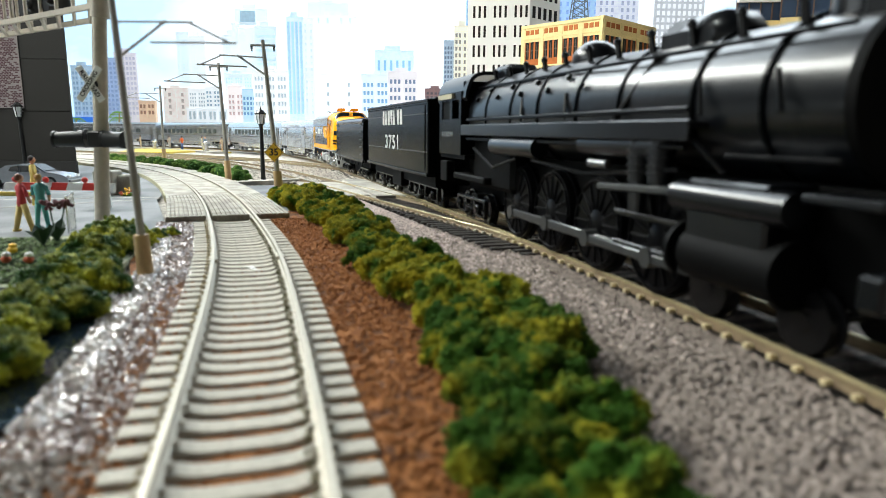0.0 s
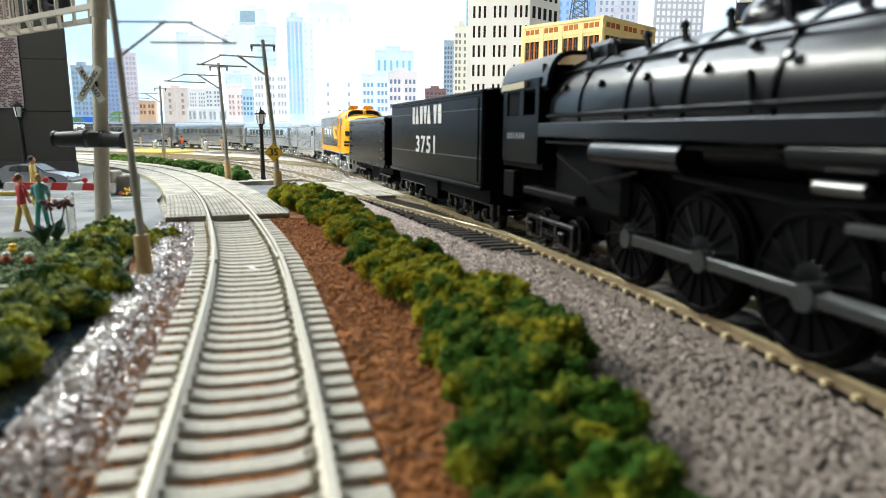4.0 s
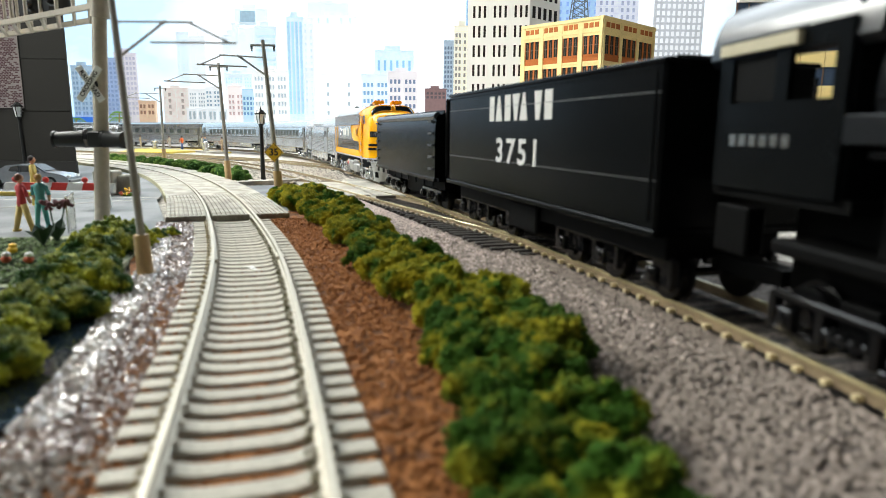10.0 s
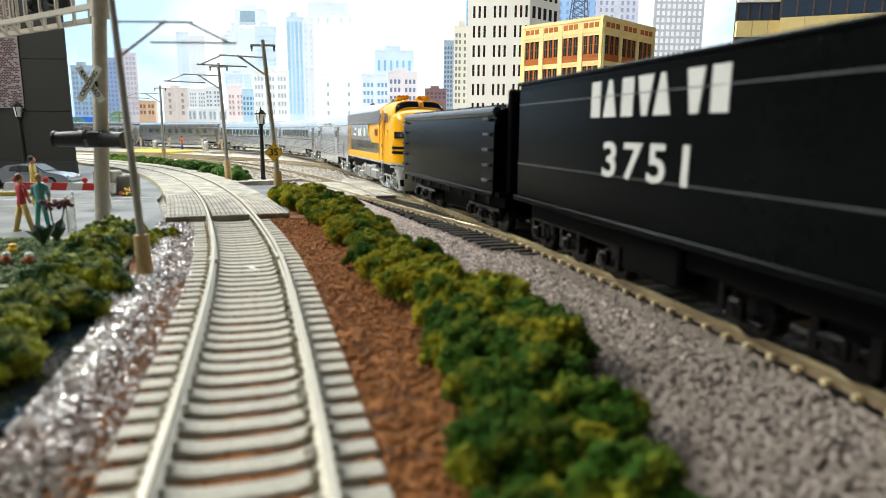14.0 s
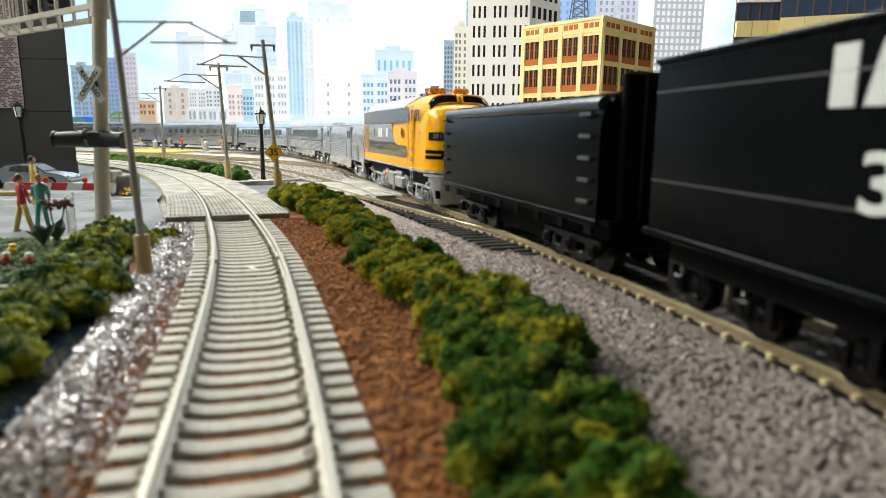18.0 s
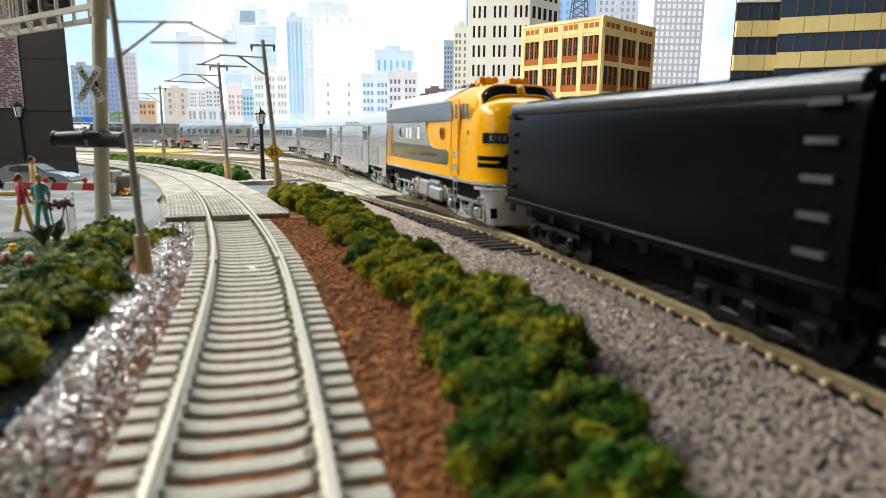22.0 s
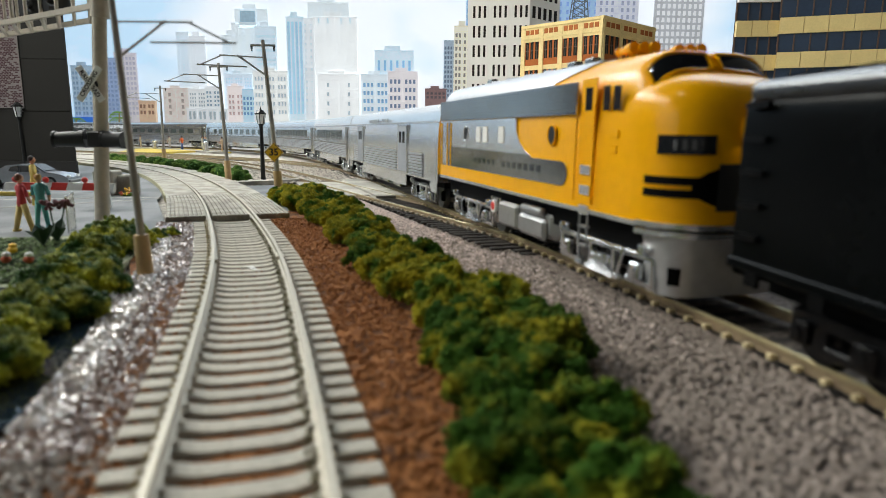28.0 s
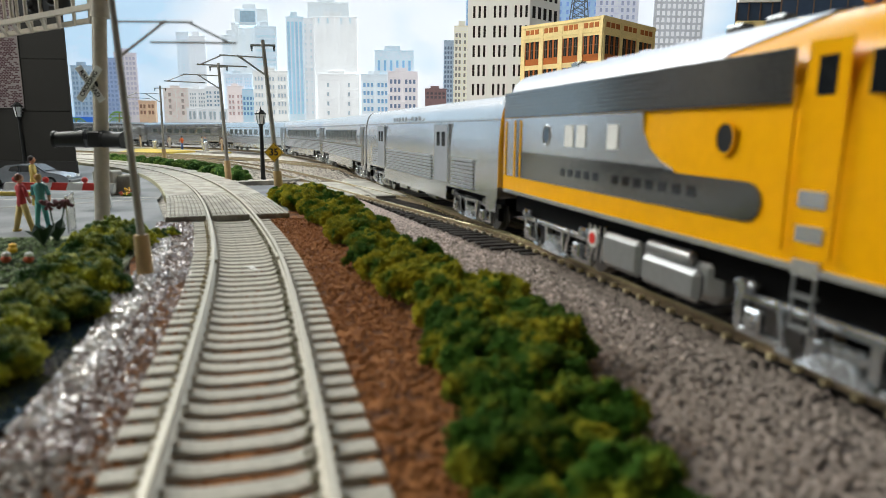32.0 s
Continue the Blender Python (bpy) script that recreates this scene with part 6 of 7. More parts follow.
def grey_building():
    t = thing("grey_building", 0, 0, 0, "tall dark grey blank-walled building with a patch of speckled brick", "building")
    fr = face_frame(-470, 486, -280.5, 486)
    side = face_frame(-281, 486, -300, 600)
    bm = B()
    loft(bm, [[(-470, 494, z), (-281.5, 488, z), (-372, 600, z), (-470, 606, z)] for z in (-5, 168)])
    part("core", bm, M_GREYWALL, t)
    o, u, n, L = fr
    for z0, z1 in ((9, 45.5), (45.9, 83.5), (83.9, 168)):
        part("wall_panel", wall_box(B(), fr, 0, L, z0, z1, 0.5, 1.5), M_GREYWALL, t)
    part("plinth", wall_box(B(), fr, -1, L + 0.6, -5, 8.8, 1.6, 3), mat("plinth_dark", (0.035, 0.034, 0.032), 0.8, 0, 0.1, 600, 0.1, 30), t)
    # speckled brick patch
    brick = part("brick_panel", wall_box(B(), fr, 0, L - 34.5, 48, 168, 1.0, 1.2), mat("mortar_pale", (0.46, 0.41, 0.40), 0.9, 0, 0.15, 900, 0.2, 60), t, "speckled purple-brown brick")
    bm_m = mat("brick_purple_brown", (0.085, 0.050, 0.054), 0.9, 0, 0.98, 1200, 0.3, 700, per_piece=1.6)
    rnd = random.Random(9)
    bm = B()
    for row in range(100):
        z = 48.6 + row * 1.18
        x = L - 35.2 - (row % 2) * 1.2
        while x > L - 78:
            w = 2.1
            if rnd.random() > 0.22:
                p = o + u * (x - w) + n * 1.0
                q = o + u * x + n * 1.0
                k = n * rnd.uniform(0.1, 0.3)
                loft(bm, [[(p.x, p.y, z), (q.x, q.y, z), (q.x, q.y, z + 0.95), (p.x, p.y, z + 0.95)],
                          [(p.x + k.x, p.y + k.y, z), (q.x + k.x, q.y + k.y, z), (q.x + k.x, q.y + k.y, z + 0.95), (p.x + k.x, p.y + k.y, z + 0.95)]]) if row < 1 else None
                quad(bm, p + k, q + k, z, z + 0.95)
            x -= 2.45
    tagged(part("bricks", bm, bm_m, brick), "", "", "", "stuff")


def quad(bm, p, q, z0, z1):
    bm.faces.new([bm.verts.new(c) for c in ((p.x, p.y, z0), (q.x, q.y, z0), (q.x, q.y, z1), (p.x, p.y, z1))])


grey_building()
# Unseen floor, added dark so that little light bounces up.
tagged(part("floor", box(B(), -2600, 2200, -1600, 2100, -930, -900), mat("room_floor", (0.07, 0.065, 0.06), 0.8, 0, 0.2, 60, 0.2, 4)), "unseen dark floor added below the table against bounced light", "floor", "", "structure")
# added unseen walls close the place behind and at one end, dark against bounce
M_ROOM = mat("room_wall", (0.16, 0.15, 0.14), 0.9, 0, 0.06, 200, 0.05, 3)
tagged(part("wall_south", box(B(), -2300, 1500, -1600, -1560, -900, 1800), M_ROOM), "plain dark room wall, unseen, limits bounced light", "wall", "", "structure")
tagged(part("wall_east", box(B(), 1500, 1540, -1600, 1912, -900, 1800), M_ROOM), "plain dark room wall, unseen, limits bounced light", "wall", "", "structure")


# ---------------------------------------------------------------- street things
def signal_bridge():
    t = thing("signal_bridge", -133, 247, -3, "tan steel signal bridge on a round mast over the crossing", "signal bridge")
    bm = B()
    rod(bm, (-1.4, 0, -1), (6.6, 0, 112), 2.75, 2.5, 20)
    part("mast", bm, M_MASTTAN, t, "tan round mast", True)
    u = Vector((-66, 44, 0)).normalized()
    v = Vector((-18, 32, 0))
    base = Vector((0.5, 3, 0))
    Lg = 150.0
    for k, z in ((0, 80.7), (1, 80.7), (0, 99.0), (1, 99.0)):
        bm = B()
        a = base + v * k
        q = a + u * Lg
        d = u.cross(Vector((0, 0, 1)))
        h = d * 0.9
        loft(bm, [[(p.x - h.x, p.y - h.y, z), (p.x + h.x, p.y + h.y, z), (p.x + h.x, p.y + h.y, z + 2.0), (p.x - h.x, p.y - h.y, z + 2.0)] for p in (a, q)])
        part("chord", bm, M_MASTTAN, t)
    for i in range(12):
        p = base + u * (i * 13.0 + 1)
        for k in (0, 1):
            e = p + v * k
            part("post", rod(B(), (e.x, e.y, 81), (e.x, e.y, 100), 0.75, 0.75, 6), M_MASTTAN, t)
        e = p + v
        part("floor_beam", rod(B(), (p.x, p.y, 81), (e.x, e.y, 81), 0.8, 0.8, 6), M_MASTTAN, t)
    part("collar", rod(B(), (4.4, 0, 77), (4.9, 0, 86), 3.3, 3.3, 16), M_MASTTAN, t, "", True)
    # black signal heads hung in the truss
    for o in (24, 44):
        p = base + u * o + v * 0.5
        head = part("signal_head", ball(B(), (p.x, p.y, 89), 4.2, 3, 1.0, 1.0, 1.25), M_IRON, t, "black signal head", True)
        bm = B()
        for z in (86, 89.5, 93):
            rod(bm, (p.x, p.y, z), (p.x - 2, p.y - 7.5, z - 0.6), 1.7, 1.9, 12)
        part("hood", bm, M_IRON, head)
    # crossbuck
    cx, cz = 0.8, 52.8
    for ang, words in ((-55, "CROSSING"), (57, "RAILROAD")):
        y = -4.0 if ang > 0 else -4.7
        bm = box(B(), -7.4, 7.4, -0.3, 0.3, -1.35, 1.35, 0.15)
        m = Matrix.Translation((cx, y, cz)) @ Matrix.Rotation(radians(ang), 4, "Y")
        bm.transform(m)
        bl = part("crossbuck_blade", bm, M_WHITEPAINT, t, "white crossbuck blade")
        text_part("lettering", words, 2.3, M_INK, bl, m @ Matrix.Translation((0, -0.34, 0)) @ Matrix.Rotation(radians(90), 4, "X"), 0.05)
    part("crossbuck_clamp", box(B(), cx - 1, cx + 2, -4, -1, cz - 1, cz + 1), M_IRON, t)
    # pair of flashing lamps: discs edge-on with long hoods along the street
    for sx, x0, x1 in ((-1, -4.0, -15.0), (1, 2.5, 10.5)):
        disc = part("lamp_disc", rod(B(), (x0, -1.2, 32.6), (x0 + sx * 0.8, -1.2, 32.6), 3.4, 3.4, 20), M_IRON, t, "black lamp backing disc")
        part("lamp_hood", rod(B(), (x0, -1.2, 32.6), (x1, -2.6, 32.2), 3.2, 2.7, 16), M_IRON, disc, "", True)
        part("lamp_rim", rod(B(), (x1, -2.6, 32.2), (x1 + sx * 0.7, -2.7, 32.2), 3.2, 3.2, 16), M_IRON, disc, "", True)
    part("lamp_bar", rod(B(), (-9, 1.5, 33.5), (9, 1.5, 33.5), 1.3, 1.3, 10), M_IRON, t)
    part("junction_box", box(B(), -2.6, 2.6, -3.9, -1.5, 29.5, 35.5, 0.5), M_IRON, t)


signal_bridge()


def crossing_gate():
    t = thing("crossing_gate", -159, 292, 0, "lowered crossing gate arm in red and white stripes", "crossing gate")
    n = 7
    for i in range(n):
        bm = B()
        a, b = -44 + i * 7.2, -44 + (i + 1) * 7.2
        loft(bm, [[(a, -0.6, 5.4), (b, -0.6, 5.2), (b + 1.3, -0.6, 8.6), (a + 1.3, -0.6, 8.8)], [(a, 0.6, 5.4), (b, 0.6, 5.2), (b + 1.3, 0.6, 8.6), (a + 1.3, 0.6, 8.8)]])
        part("arm_stripe", bm, M_RED if i % 2 else M_WHITEPAINT, t, "red stripe" if i % 2 else "white stripe")
    for x in (-38, -24, -6):
        bm = B()
        ball(bm, (x, -0.6, 10.2), 1.35, 2, 1.1, 0.9, 1)
        rod(bm, (x, 0, 8), (x, 0, 10), 0.6, 0.6, 6)
        part("arm_lamp", bm, M_RED, t, "red arm lamp", True)
    part("gate_post", rod(B(), (2, 2, -3), (2, 2, 10), 1.8, 1.6, 12), M_WHITEPAINT, t, "", True)
    part("counterweight", box(B(), 1, 6, 0, 4, 4, 8, 0.6), M_WHITEPAINT, t)


crossing_gate()


def fence_panel():
    t = thing("mesh_fence", -135.2, 230.1, -3, "short bent wire mesh fence panel painted silver", "fence")
    bm = B()
    for p, q in (((0, 0, 0), (0, 0, 13.5)), ((2.6, -9, 0), (2.6, -9, 12.5)), ((0, 0, 13.5), (2.6, -9, 12.5)), ((0, 0, 0.6), (2.6, -9, 0.6))):
        part("fence_rail", rod(B(), p, q, 0.3, 0.3, 6), M_SILVER, t)
    for k in range(-6, 8):
        for s in (-1, 1):
            pts = []
            for f in np.linspace(0, 1, 9):
                h = k * 2.0 + s * f * 7.0 + (6.5 if s < 0 else 0)
                if 0 <= h <= 13:
                    pts.append((2.6 * f, -9 * f, h))
            if len(pts) > 1:
                rod(bm, pts[0], pts[-1], 0.24, 0.24, 4)
    part("wire_mesh", bm, M_WHITEPAINT, t)


fence_panel()


def figurine(x, y, tall, top, bottom, skin, hair, rz, label, z=-3.0, stride=0.10):
    """A painted figurine: one plain mesh with painted zones."""
    k = tall / 20.0
    bm = B()
    def add(f, mi):
        before = set(bm.faces)
        f()
        for fc in bm.faces:
            if fc not in before:
                fc.material_index = mi
    for s in (-1, 1):
        add(lambda: rod(bm, (s * 1.0 * k + s * stride * 6, s * stride * 8, 0), (s * 0.9 * k, 0, 9.6 * k), 0.75 * k, 1.15 * k, 8), 1)
        add(lambda: box(bm, s * (1.0 * k + stride * 6) - 0.6 * k, s * (1.0 * k + stride * 6) + 0.6 * k, s * stride * 8 - 1.6 * k, s * stride * 8 + 0.8 * k, 0, 0.8 * k), 1)
        add(lambda: rod(bm, (s * 2.2 * k, 0, 15.6 * k), (s * 2.9 * k, -0.6 * k, 12.2 * k), 0.72 * k, 0.62 * k, 8), 0)
        add(lambda: rod(bm, (s * 2.9 * k, -0.6 * k, 12.3 * k), (s * 2.2 * k, -1.8 * k, 9.8 * k), 0.58 * k, 0.48 * k, 8), 2)
    add(lambda: loft(bm, [[(r1 * k * cos(a), r2 * k * sin(a), z_ * k) for a in np.linspace(0, 2 * pi, 13)[:-1]] for r1, r2, z_ in
                          ((1.9, 1.3, 8.8), (2.0, 1.35, 10.0), (1.6, 1.1, 11.8), (2.1, 1.3, 14.2), (2.3, 1.2, 15.8), (0.9, 0.8, 16.7))]), 0)
    add(lambda: rod(bm, (0, 0, 16.4 * k), (0, 0, 17.6 * k), 0.62 * k, 0.62 * k, 8), 2)
    add(lambda: ball(bm, (0, -0.1 * k, 18.4 * k), 1.25 * k, 2, 0.9, 1, 1.15), 2)
    add(lambda: ball(bm, (0, 0.3 * k, 18.8 * k), 1.32 * k, 2, 0.95, 1, 1.02), 3)
    me = bpy.data.meshes.new("figurine")
    bm.transform(Matrix.Scale(MM, 4))
    bm.to_mesh(me)
    bm.free()
    for c in (top, bottom, skin, hair):
        me.materials.append(fig_paint(c))
    for p in me.polygons:
        p.use_smooth = True
    ob = new("figurine", me)
    ob.matrix_basis = pose(x * MM, y * MM, z * MM, 0, 0, rz)
    return tagged(ob, label, "figurine", "painted figurines")


PAINTS = {}


def fig_paint(c):
    if c not in PAINTS:
        PAINTS[c] = mat("figure_paint", c, 0.6, 0, 0.12, 700, 0.05, 150)
    return PAINTS[c]


SKIN, HAIR, DARKH = (0.52, 0.26, 0.15), (0.16, 0.045, 0.018), (0.02, 0.014, 0.012)
figurine(-150, 224, 20.5, (0.50, 0.03, 0.035), (0.62, 0.45, 0.14), SKIN, HAIR, 150, "painted figurine in a red shirt and yellow trousers", stride=0.22)
figurine(-149, 233, 20, (0.07, 0.30, 0.28), (0.06, 0.30, 0.27), SKIN, (0.40, 0.26, 0.08), 185, "painted figurine in teal overalls")
figurine(-194, 300, 23.5, (0.60, 0.46, 0.10), (0.58, 0.44, 0.10), SKIN, DARKH, 120, "painted figurine in pale yellow clothes")
figurine(-300, 422, 21, (0.05, 0.05, 0.09), (0.06, 0.06, 0.1), SKIN, (0.30, 0.10, 0.03), 90, "painted figurine in dark clothes by the parked car")
rnd = random.Random(14)
for s, o, c in ((1150, -34, (0.6, 0.45, 0.3)), (1205, -40, (0.12, 0.16, 0.22)), (1222, -38, (0.6, 0.55, 0.4)), (1290, -44, (0.75, 0.14, 0.02)), (1345, -40, (0.6, 0.55, 0.5)), (1430, -50, (0.65, 0.5, 0.3)),
                (1500, -60, (0.15, 0.25, 0.6)), (1525, -56, (0.6, 0.4, 0.1)), (1490, -70, (0.5, 0.5, 0.5))):
    x, y, _ = MAIN.at(s, o)
    figurine(x, y, 24, c, (0.1, 0.16, 0.35) if rnd.random() > 0.4 else c, SKIN, DARKH, rnd.uniform(0, 360), "tiny painted figurine on the station platform", -2.0)


def car(x, y, rz, paint, label):
    t = thing("car", x, y, -3, label, "car", "", rz)
    w = 9.6
    prof = [(-26, 3.2), (-26.4, 6.5), (-25, 8.6), (-17, 9.4), (-10, 13.6), (-2, 14.6), (5, 14.2), (11.5, 10.0), (22, 8.4), (25.6, 6.6), (26, 3.2)]
    rings = [[(px_, s * (w if z < 9.7 else w * 0.80), z) for px_, z in prof] for s in (-1, 1)]
    part("body", loft(B(), rings), paint, t, "", True)
    for s in (-1, 1):
        for pts in ([(-8.5, 10), (-6.5, 13.0), (-2.4, 13.8), (-2.4, 10)], [(-1.4, 10), (-1.4, 13.8), (4.4, 13.4), (9.0, 10.2)]):
            part("side_window", plate(B(), pts, s * w * 0.82, 0.9), M_WINDOW, t)
        for ax in (-15.5, 15.5):
            ty = part("tyre", rod(B(), (ax, s * (w - 2.2), 3.6), (ax, s * (w + 0.15), 3.6), 3.6, 3.6, 20), M_IRON, t, "", True)
            part("rim", rod(B(), (ax, s * (w + 0.1), 3.6), (ax, s * (w + 0.35), 3.6), 2.2, 2.0, 14), M_STEEL, ty)
        part("headlight", box(B(), 24.4, 25.9, *sorted((s * 5.2, s * 8.6)), 6.2, 8.0, 0.3), M_LANTERN, t)
        part("tail_light", box(B(), -26.6, -25.4, *sorted((s * 5.4, s * 9.0)), 6.4, 8.0, 0.2), M_RED, t)
    part("windscreen", loft(B(), [[(5.4, y_, 13.9) for y_ in (-7, 7)] + [(11.2, y_, 10.4) for y_ in (8.4, -8.4)], [(5.9, y_, 14.3) for y_ in (-7, 7)] + [(11.7, y_, 10.7) for y_ in (8.4, -8.4)]]), M_WINDOW, t)
    part("rear_window", loft(B(), [[(-10.4, y_, 13.3) for y_ in (-7, 7)] + [(-16.4, y_, 9.8) for y_ in (8.2, -8.2)], [(-10.8, y_, 13.7) for y_ in (-7, 7)] + [(-16.8, y_, 10.1) for y_ in (8.2, -8.2)]]), M_WINDOW, t)
    part("front_bumper", box(B(), 25, 27, -9, 9, 3, 5.2, 0.5), M_STEEL, t)
    part("rear_bumper", box(B(), -27.4, -25.6, -9, 9, 3, 5.2, 0.5), M_STEEL, t)


car(-258, 396, 8, mat("car_silver_paint", (0.40, 0.44, 0.49), 0.25, 0.3, 0.08, 500, 0.02, 60, coat=0.4), "silver saloon car parked by the grey building")
car(-345, 440, 4, mat("car_dark_paint", (0.03, 0.035, 0.05), 0.3, 0.3, 0.08, 500, 0.02, 60, coat=0.4), "dark saloon car parked behind the silver one")


M_POPPY = mat("flower_orange_red", (0.55, 0.09, 0.03), 0.6, 0, 0.2, 600, 0.1, 120)


def street_bits():
    t = thing("concrete_barrier", -188, 354, -3, "weathered pale concrete barrier block", "barrier")
    part("block", box(B(), -6, 5, -4, 8, 0, 13.5, 0.7), M_CONCRETE, t)
    part("rear_block", box(B(), 4, 14, 1, 10, 0, 11, 0.7), M_CONCRETE, t)
    rnd = random.Random(31)
    t = thing("flower_tuft", -174, 350, -3, "small tuft of yellow-orange flowers by the barrier", "flowers")
    for k in range(9):
        bm = B()
        c = Vector((rnd.uniform(-4, 4), rnd.uniform(-2.5, 2.5), rnd.uniform(0.6, 3.2)))
        for _ in range(7):
            ball(bm, c + Vector((rnd.uniform(-1, 1), rnd.uniform(-1, 1), rnd.uniform(-0.6, 0.8))), rnd.uniform(0.4, 0.8), 1)
        part("blossom", bm, M_SIGN if k % 3 else M_POPPY, t)
    part("foliage", ball(B(), (0, 0, 0.6), 3.2, 2, 1.3, 0.9, 0.5), M_HEDGE, t)
    # traffic island with yellow kerb
    t = thing("traffic_island", -258, 352, -3, "dark island with a yellow painted kerb", "kerb")
    part("island", box(B(), -70, 34, -8, 8, 0, 1.8, 0.4), M_ASPHALT, t)
    part("kerb", box(B(), -70, 34.6, -9.4, -8, 0, 2.2, 0.3), mat("kerb_yellow", (0.45, 0.33, 0.05), 0.7, 0, 0.3, 600, 0.2, 60), t)
    for i, (a, b) in enumerate((((-240, 262), (-150, 338)), ((-330, 300), (-150, 345)))):
        u = Vector((b[0] - a[0], b[1] - a[1], 0))
        n = Vector((-u.y, u.x, 0)).normalized() * 0.8
        bm = B()
        loft(bm, [[(a[0] - n.x, a[1] - n.y, z), (b[0] - n.x, b[1] - n.y, z), (b[0] + n.x, b[1] + n.y, z), (a[0] + n.x, a[1] + n.y, z)] for z in (-3.0, -2.9)])
        tagged(part("road_marking", bm, M_CONCRETE), "thin pale road marking line", "road marking", "", "structure")
    # paved strip along the kerb of the street and a pale edge on the far side
    bm = strip(B(), TRAM, 330, 800, 10.0, [(-25, -4), (-24.4, -4), (-24.4, -0.4), (-25, -0.4)])
    tagged(part("slab_edge", bm, mat("edge_yellow_moss", (0.36, 0.34, 0.22), 0.9, 0, 0.35, 700, 0.3, 80)), "weathered yellowish slab edge", "kerb", "", "structure")
    # concrete sill with the lamp on it
    t = thing("concrete_sill", -124, 447, -3, "low pale concrete sill beside the street", "sill")
    bm = B()
    loft(bm, [[(-20, -31, z), (22, 9, z), (20, 16, z), (-24, -22, z)] for z in (0, 2.4)])
    part("sill_block", bm, M_CONCRETE, t)
    # road crossing panels over the main track
    for o0, o1, s0, s1 in ((-27, -10.4, 318, 445), (-7.0, 7.0, 322, 440), (10.4, 30, 322, 440)):
        bm = strip(B(), MAIN, s0, s1, 8.0, [(o0, -3.8), (o1, -3.8), (o1, -0.5), (o0, -0.5)])
        tagged(part("crossing_panel", bm, M_CONCRETE), "pale concrete crossing panel beside the main track", "paving slab", "crossing panels", "structure")
    for o0, o1, s0, s1 in ((-60, -28, 330, 430),):
        bm = strip(B(), MAIN, s0, s1, 8.0, [(o0, -3.8), (o1, -3.8), (o1, -1.2), (o0, -1.2)])
        tagged(part("crossing_panel", bm, M_CONCRETE), "pale concrete road slab before the crossing", "paving slab", "crossing panels", "structure")
    # station platform with a yellow edge
    bm = strip(B(), MAIN, 1120, 1700, 20.0, [(-36, -5), (-30, -5), (-30, -2.0), (-36, -2.0)])
    tagged(part("platform", bm, mat("platform_yellow", (0.62, 0.47, 0.06), 0.7, 0, 0.2, 400, 0.1, 20)), "yellow-painted edge of the station platform", "platform edge", "", "structure")
    bm = strip(B(), MAIN, 1120, 1700, 20.0, [(-62, -5), (-36.2, -5), (-36.2, -2.1), (-62, -2.1)])
    tagged(part("platform", bm, M_CONCRETE), "pale concrete station platform beside the cars", "platform", "", "structure")
    for s, o in ((1350, -66), (1480, -62), (1180, -50), (1560, -75)):
        x, y, h = MAIN.at(s, o)
        p = thing("platform_post", x, y, -3, "short silver bollard on the platform", "bollard", "platform bollards")
        part("stem", rod(B(), (0, 0, 0), (0, 0, 14), 4.5, 4.5, 14), M_SILVER, p, "", True)
        part("cap", ball(B(), (0, 0, 14.5), 5.0, 2, 1, 1, 0.6), M_SILVER, p, "", True)
    bm = B()
    loft(bm, [[(-569, 1181, z), (-473, 1242, z), (-416, 1127, z), (-439, 1021, z), (-505, 985, z)] for z in (-5.0, -2.2)])
    tagged(part("platform", bm, mat("platform_yellow_top", (0.70, 0.52, 0.08), 0.7, 0, 0.25, 300, 0.1, 25)), "yellow-painted station platform slab", "platform", "", "structure")
    # white strip of pavement in the yard
    bm = strip(B(), TRAM, 430, 900, 12.0, [(46, -5), (62, -5), (62, -2.9), (46, -2.9)])
    tagged(part("pavement", bm, M_CONCRETE), "pale strip of pavement behind the hedge", "pavement", "", "structure")


street_bits()


def leaf(bm, p, d, length, width):
    d = Vector(d).normalized()
    s = d.cross(Vector((0, 0, 1))).normalized() * width / 2
    up = Vector((0, 0, width * 0.35))
    p = Vector(p)
    mid = p + d * length * 0.5 + up
    tip = p + d * length
    vs = [bm.verts.new(v) for v in (p, mid + s, tip, mid - s, mid - up * 0.7)]
    bm.faces.new((vs[0], vs[1], vs[4]))
    bm.faces.new((vs[1], vs[2], vs[4]))
    bm.faces.new((vs[2], vs[3], vs[4]))
    bm.faces.new((vs[3], vs[0], vs[4]))


M_LEAF = mat("leaf_dark_green", (0.022, 0.055, 0.03), 0.5, 0, 0.3, 300, 0.1, 60)
M_MAUVE = mat("flower_mauve", (0.16, 0.06, 0.075), 0.8, 0, 0.3, 600, 0.3, 120)
M_PALM = mat("palm_green", (0.25, 0.46, 0.08), 0.7, 0, 0.2, 300, 0.1, 30)


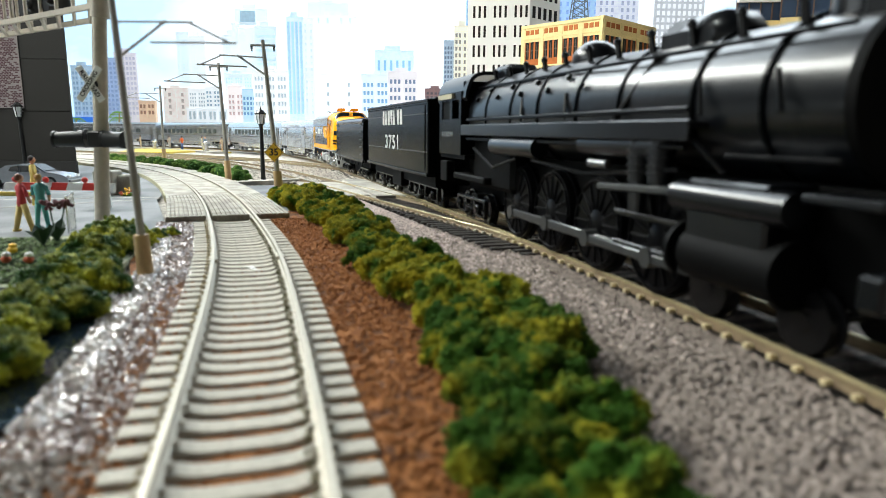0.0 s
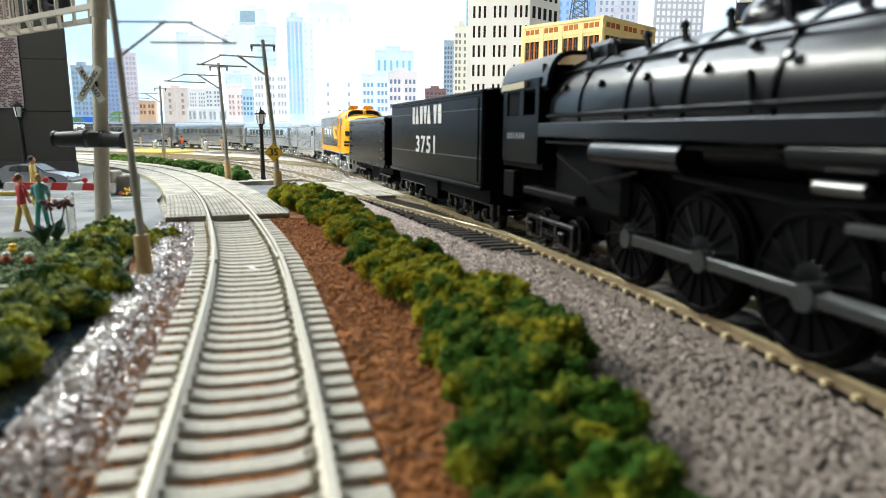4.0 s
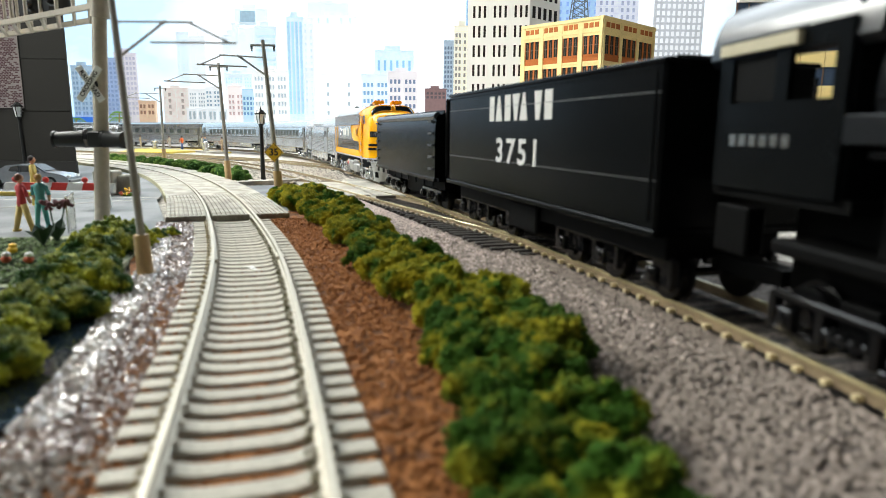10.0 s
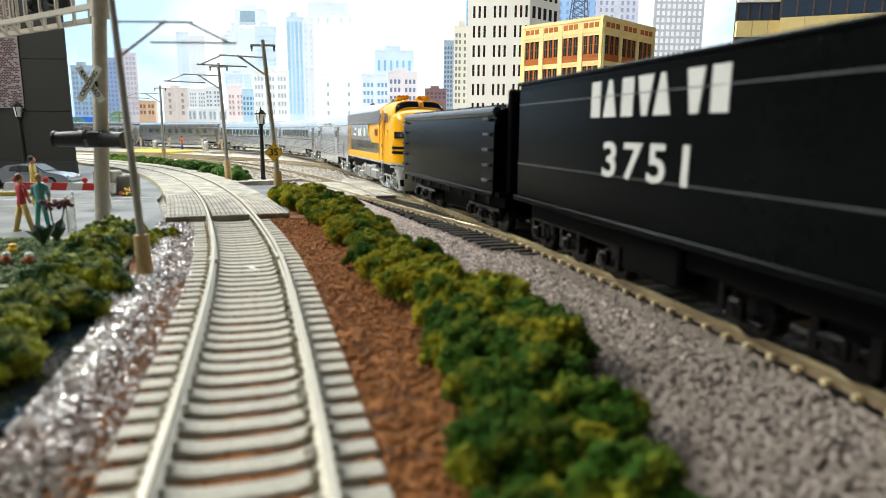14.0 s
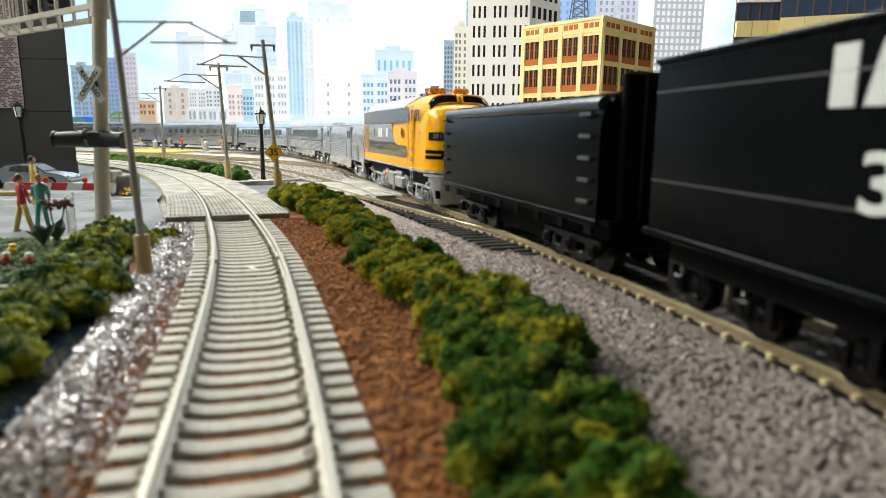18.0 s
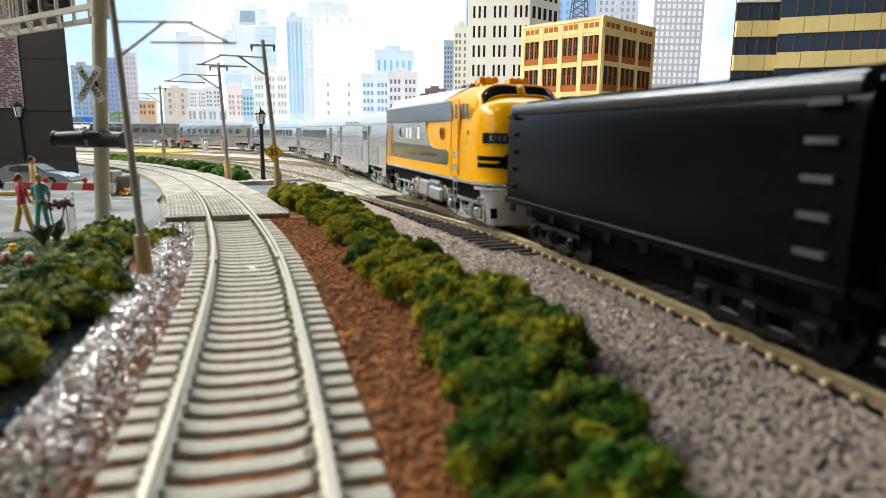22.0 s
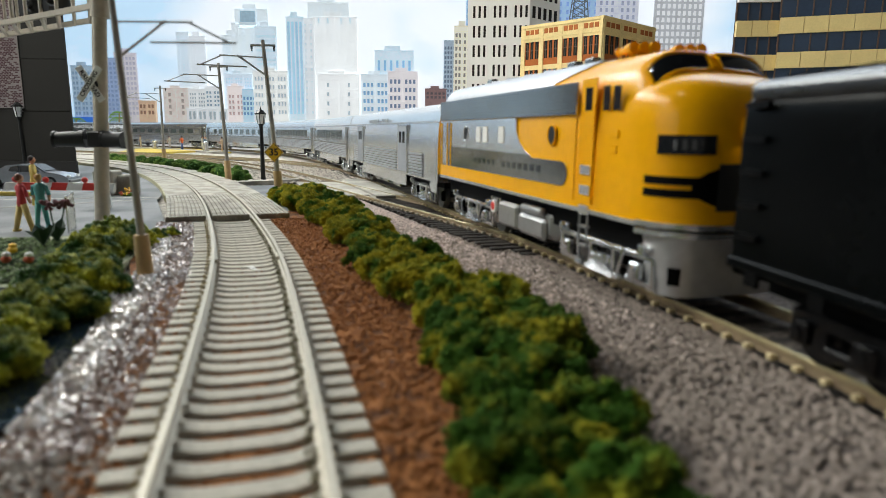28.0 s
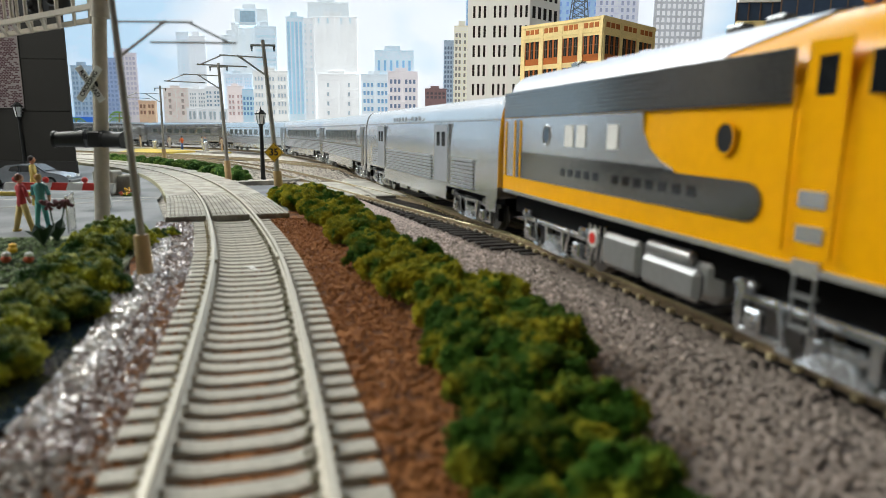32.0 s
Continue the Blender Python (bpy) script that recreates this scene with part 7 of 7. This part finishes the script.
def plants():
    rnd = random.Random(21)
    for x, y, n, ln in ((-122, 190, 5, 8.5), (-122, 197, 5, 8.5)):
        t = thing("leafy_plant", x, y, -3, "model plant with broad dark green leaves and mauve heads", "plant", "plants by the street")
        for i in range(n):
            a = i * 6.28 / n + rnd.uniform(-0.3, 0.3)
            bm = B()
            leaf(bm, (0, 0, 1), (cos(a), sin(a), rnd.uniform(1.1, 2.4)), ln * rnd.uniform(0.7, 1.0), 4.2)
            part("leaf", bm, M_LEAF, t)
        for i in range(2 if y > 195 else 0):
            a = rnd.uniform(0, 6.28)
            e = Vector((cos(a) * 3, sin(a) * 3, ln * rnd.uniform(1.1, 1.5)))
            part("stem", rod(B(), (0, 0, 0), e, 0.3, 0.25, 5), M_LEAF, t)
            bm = B()
            for _ in range(14):
                ball(bm, e + Vector((rnd.uniform(-1.8, 1.8), rnd.uniform(-1.8, 1.8), rnd.uniform(-1.4, 1.4))), rnd.uniform(0.5, 0.9), 1)
            part("flower_head", bm, M_MAUVE, t, "dusty mauve flower head")
    for x, y, c in ((-115, 163, M_POPPY), (-109, 163, M_POPPY), (-122, 176, M_SIGN)):
        t = thing("flower", x, y, -3, "small model flower with bright petals", "flower", "flowers by the street")
        part("stem", rod(B(), (0, 0, 0), (0, 0, 2.4), 0.25, 0.25, 5), M_LEAF, t)
        part("blossom", ball(B(), (0, 0, 2.4), 1.3, 2, 1, 1, 0.8), c, t, "", True)
        part("petal_top", ball(B(), (0, 0.3, 3.6), 1.1, 2, 1, 1, 0.7), M_WHITEPAINT if c is M_POPPY else c, t, "", True)
        for i in range(3):
            bm = B()
            a = i * 2.1
            leaf(bm, (0, 0, 0.5), (cos(a), sin(a), 0.6), 5, 1.8)
            part("leaf", bm, M_LEAF, t)
    for x, y, h in ((-903, 1790, 84), (-930, 1840, 70), (-1040, 1820, 66), (-1060, 1780, 60)):
        t = thing("palm_tree", x, y, -5, "small green palm tree by the backdrop", "palm tree", "palms by the backdrop")
        part("trunk", rod(B(), (0, 0, 0), (2, 0, h), 2.6, 1.8, 8), M_BASE, t, "", True)
        for i in range(16):
            a = i * 6.28 / 16
            bm = B()
            p = Vector((2, 0, h))
            for k in range(5):
                f = k / 4
                q = Vector((2 + cos(a) * 26 * f, sin(a) * 26 * f, h + 12 * f - 26 * f * f))
                leaf(bm, q, (cos(a + 1.1), sin(a + 1.1), -0.5), 9, 3)
                leaf(bm, q, (cos(a - 1.1), sin(a - 1.1), -0.5), 9, 3)
                rod(bm, p, q, 0.5, 0.4, 4) if k else None
                p = q
            part("frond", bm, M_PALM, t)
    # feather on the sleepers
    bm = B()
    leaf(bm, (-52.5, 160, -1.6), (0.75, -0.6, 0.05), 8, 2.2)
    tagged(part("feather", bm, M_WHITEPAINT), "tiny white feather lying on the sleepers", "feather")


plants()


# ---------------------------------------------------------------- what moves
def motions():
    for t, s0, half in ROLLING:
        rows = []
        for k in range(33):
            sec = float(k)
            s = s0 - SPEED * sec
            xf, yf, _ = MAIN.at(s - half)
            xr, yr, _ = MAIN.at(s + half)
            rows.append((sec, pose((xf + xr) / 2 * MM, (yf + yr) / 2 * MM, 0, 0, 0, math.degrees(atan2(yf - yr, xf - xr)))))
        walk(t, rows)
    for ob, x, r in WHEELS:
        step = 0.5 if r > 8 else 0.4
        rows = [(k * step, pose(x * MM, 0, r * MM, 0, math.degrees(SPEED * k * step / r), 0)) for k in range(int(32 / step) + 1)]
        walk(ob, rows)
    for ob, crank in RODS:
        rows = []
        for k in range(65):
            a = SPEED * 0.5 * k / 11.6 + 2.2
            rows.append((0.5 * k, pose(crank * sin(a) * MM, 0, (11.6 + crank * cos(a)) * MM)))
        walk(ob, rows)


motions()
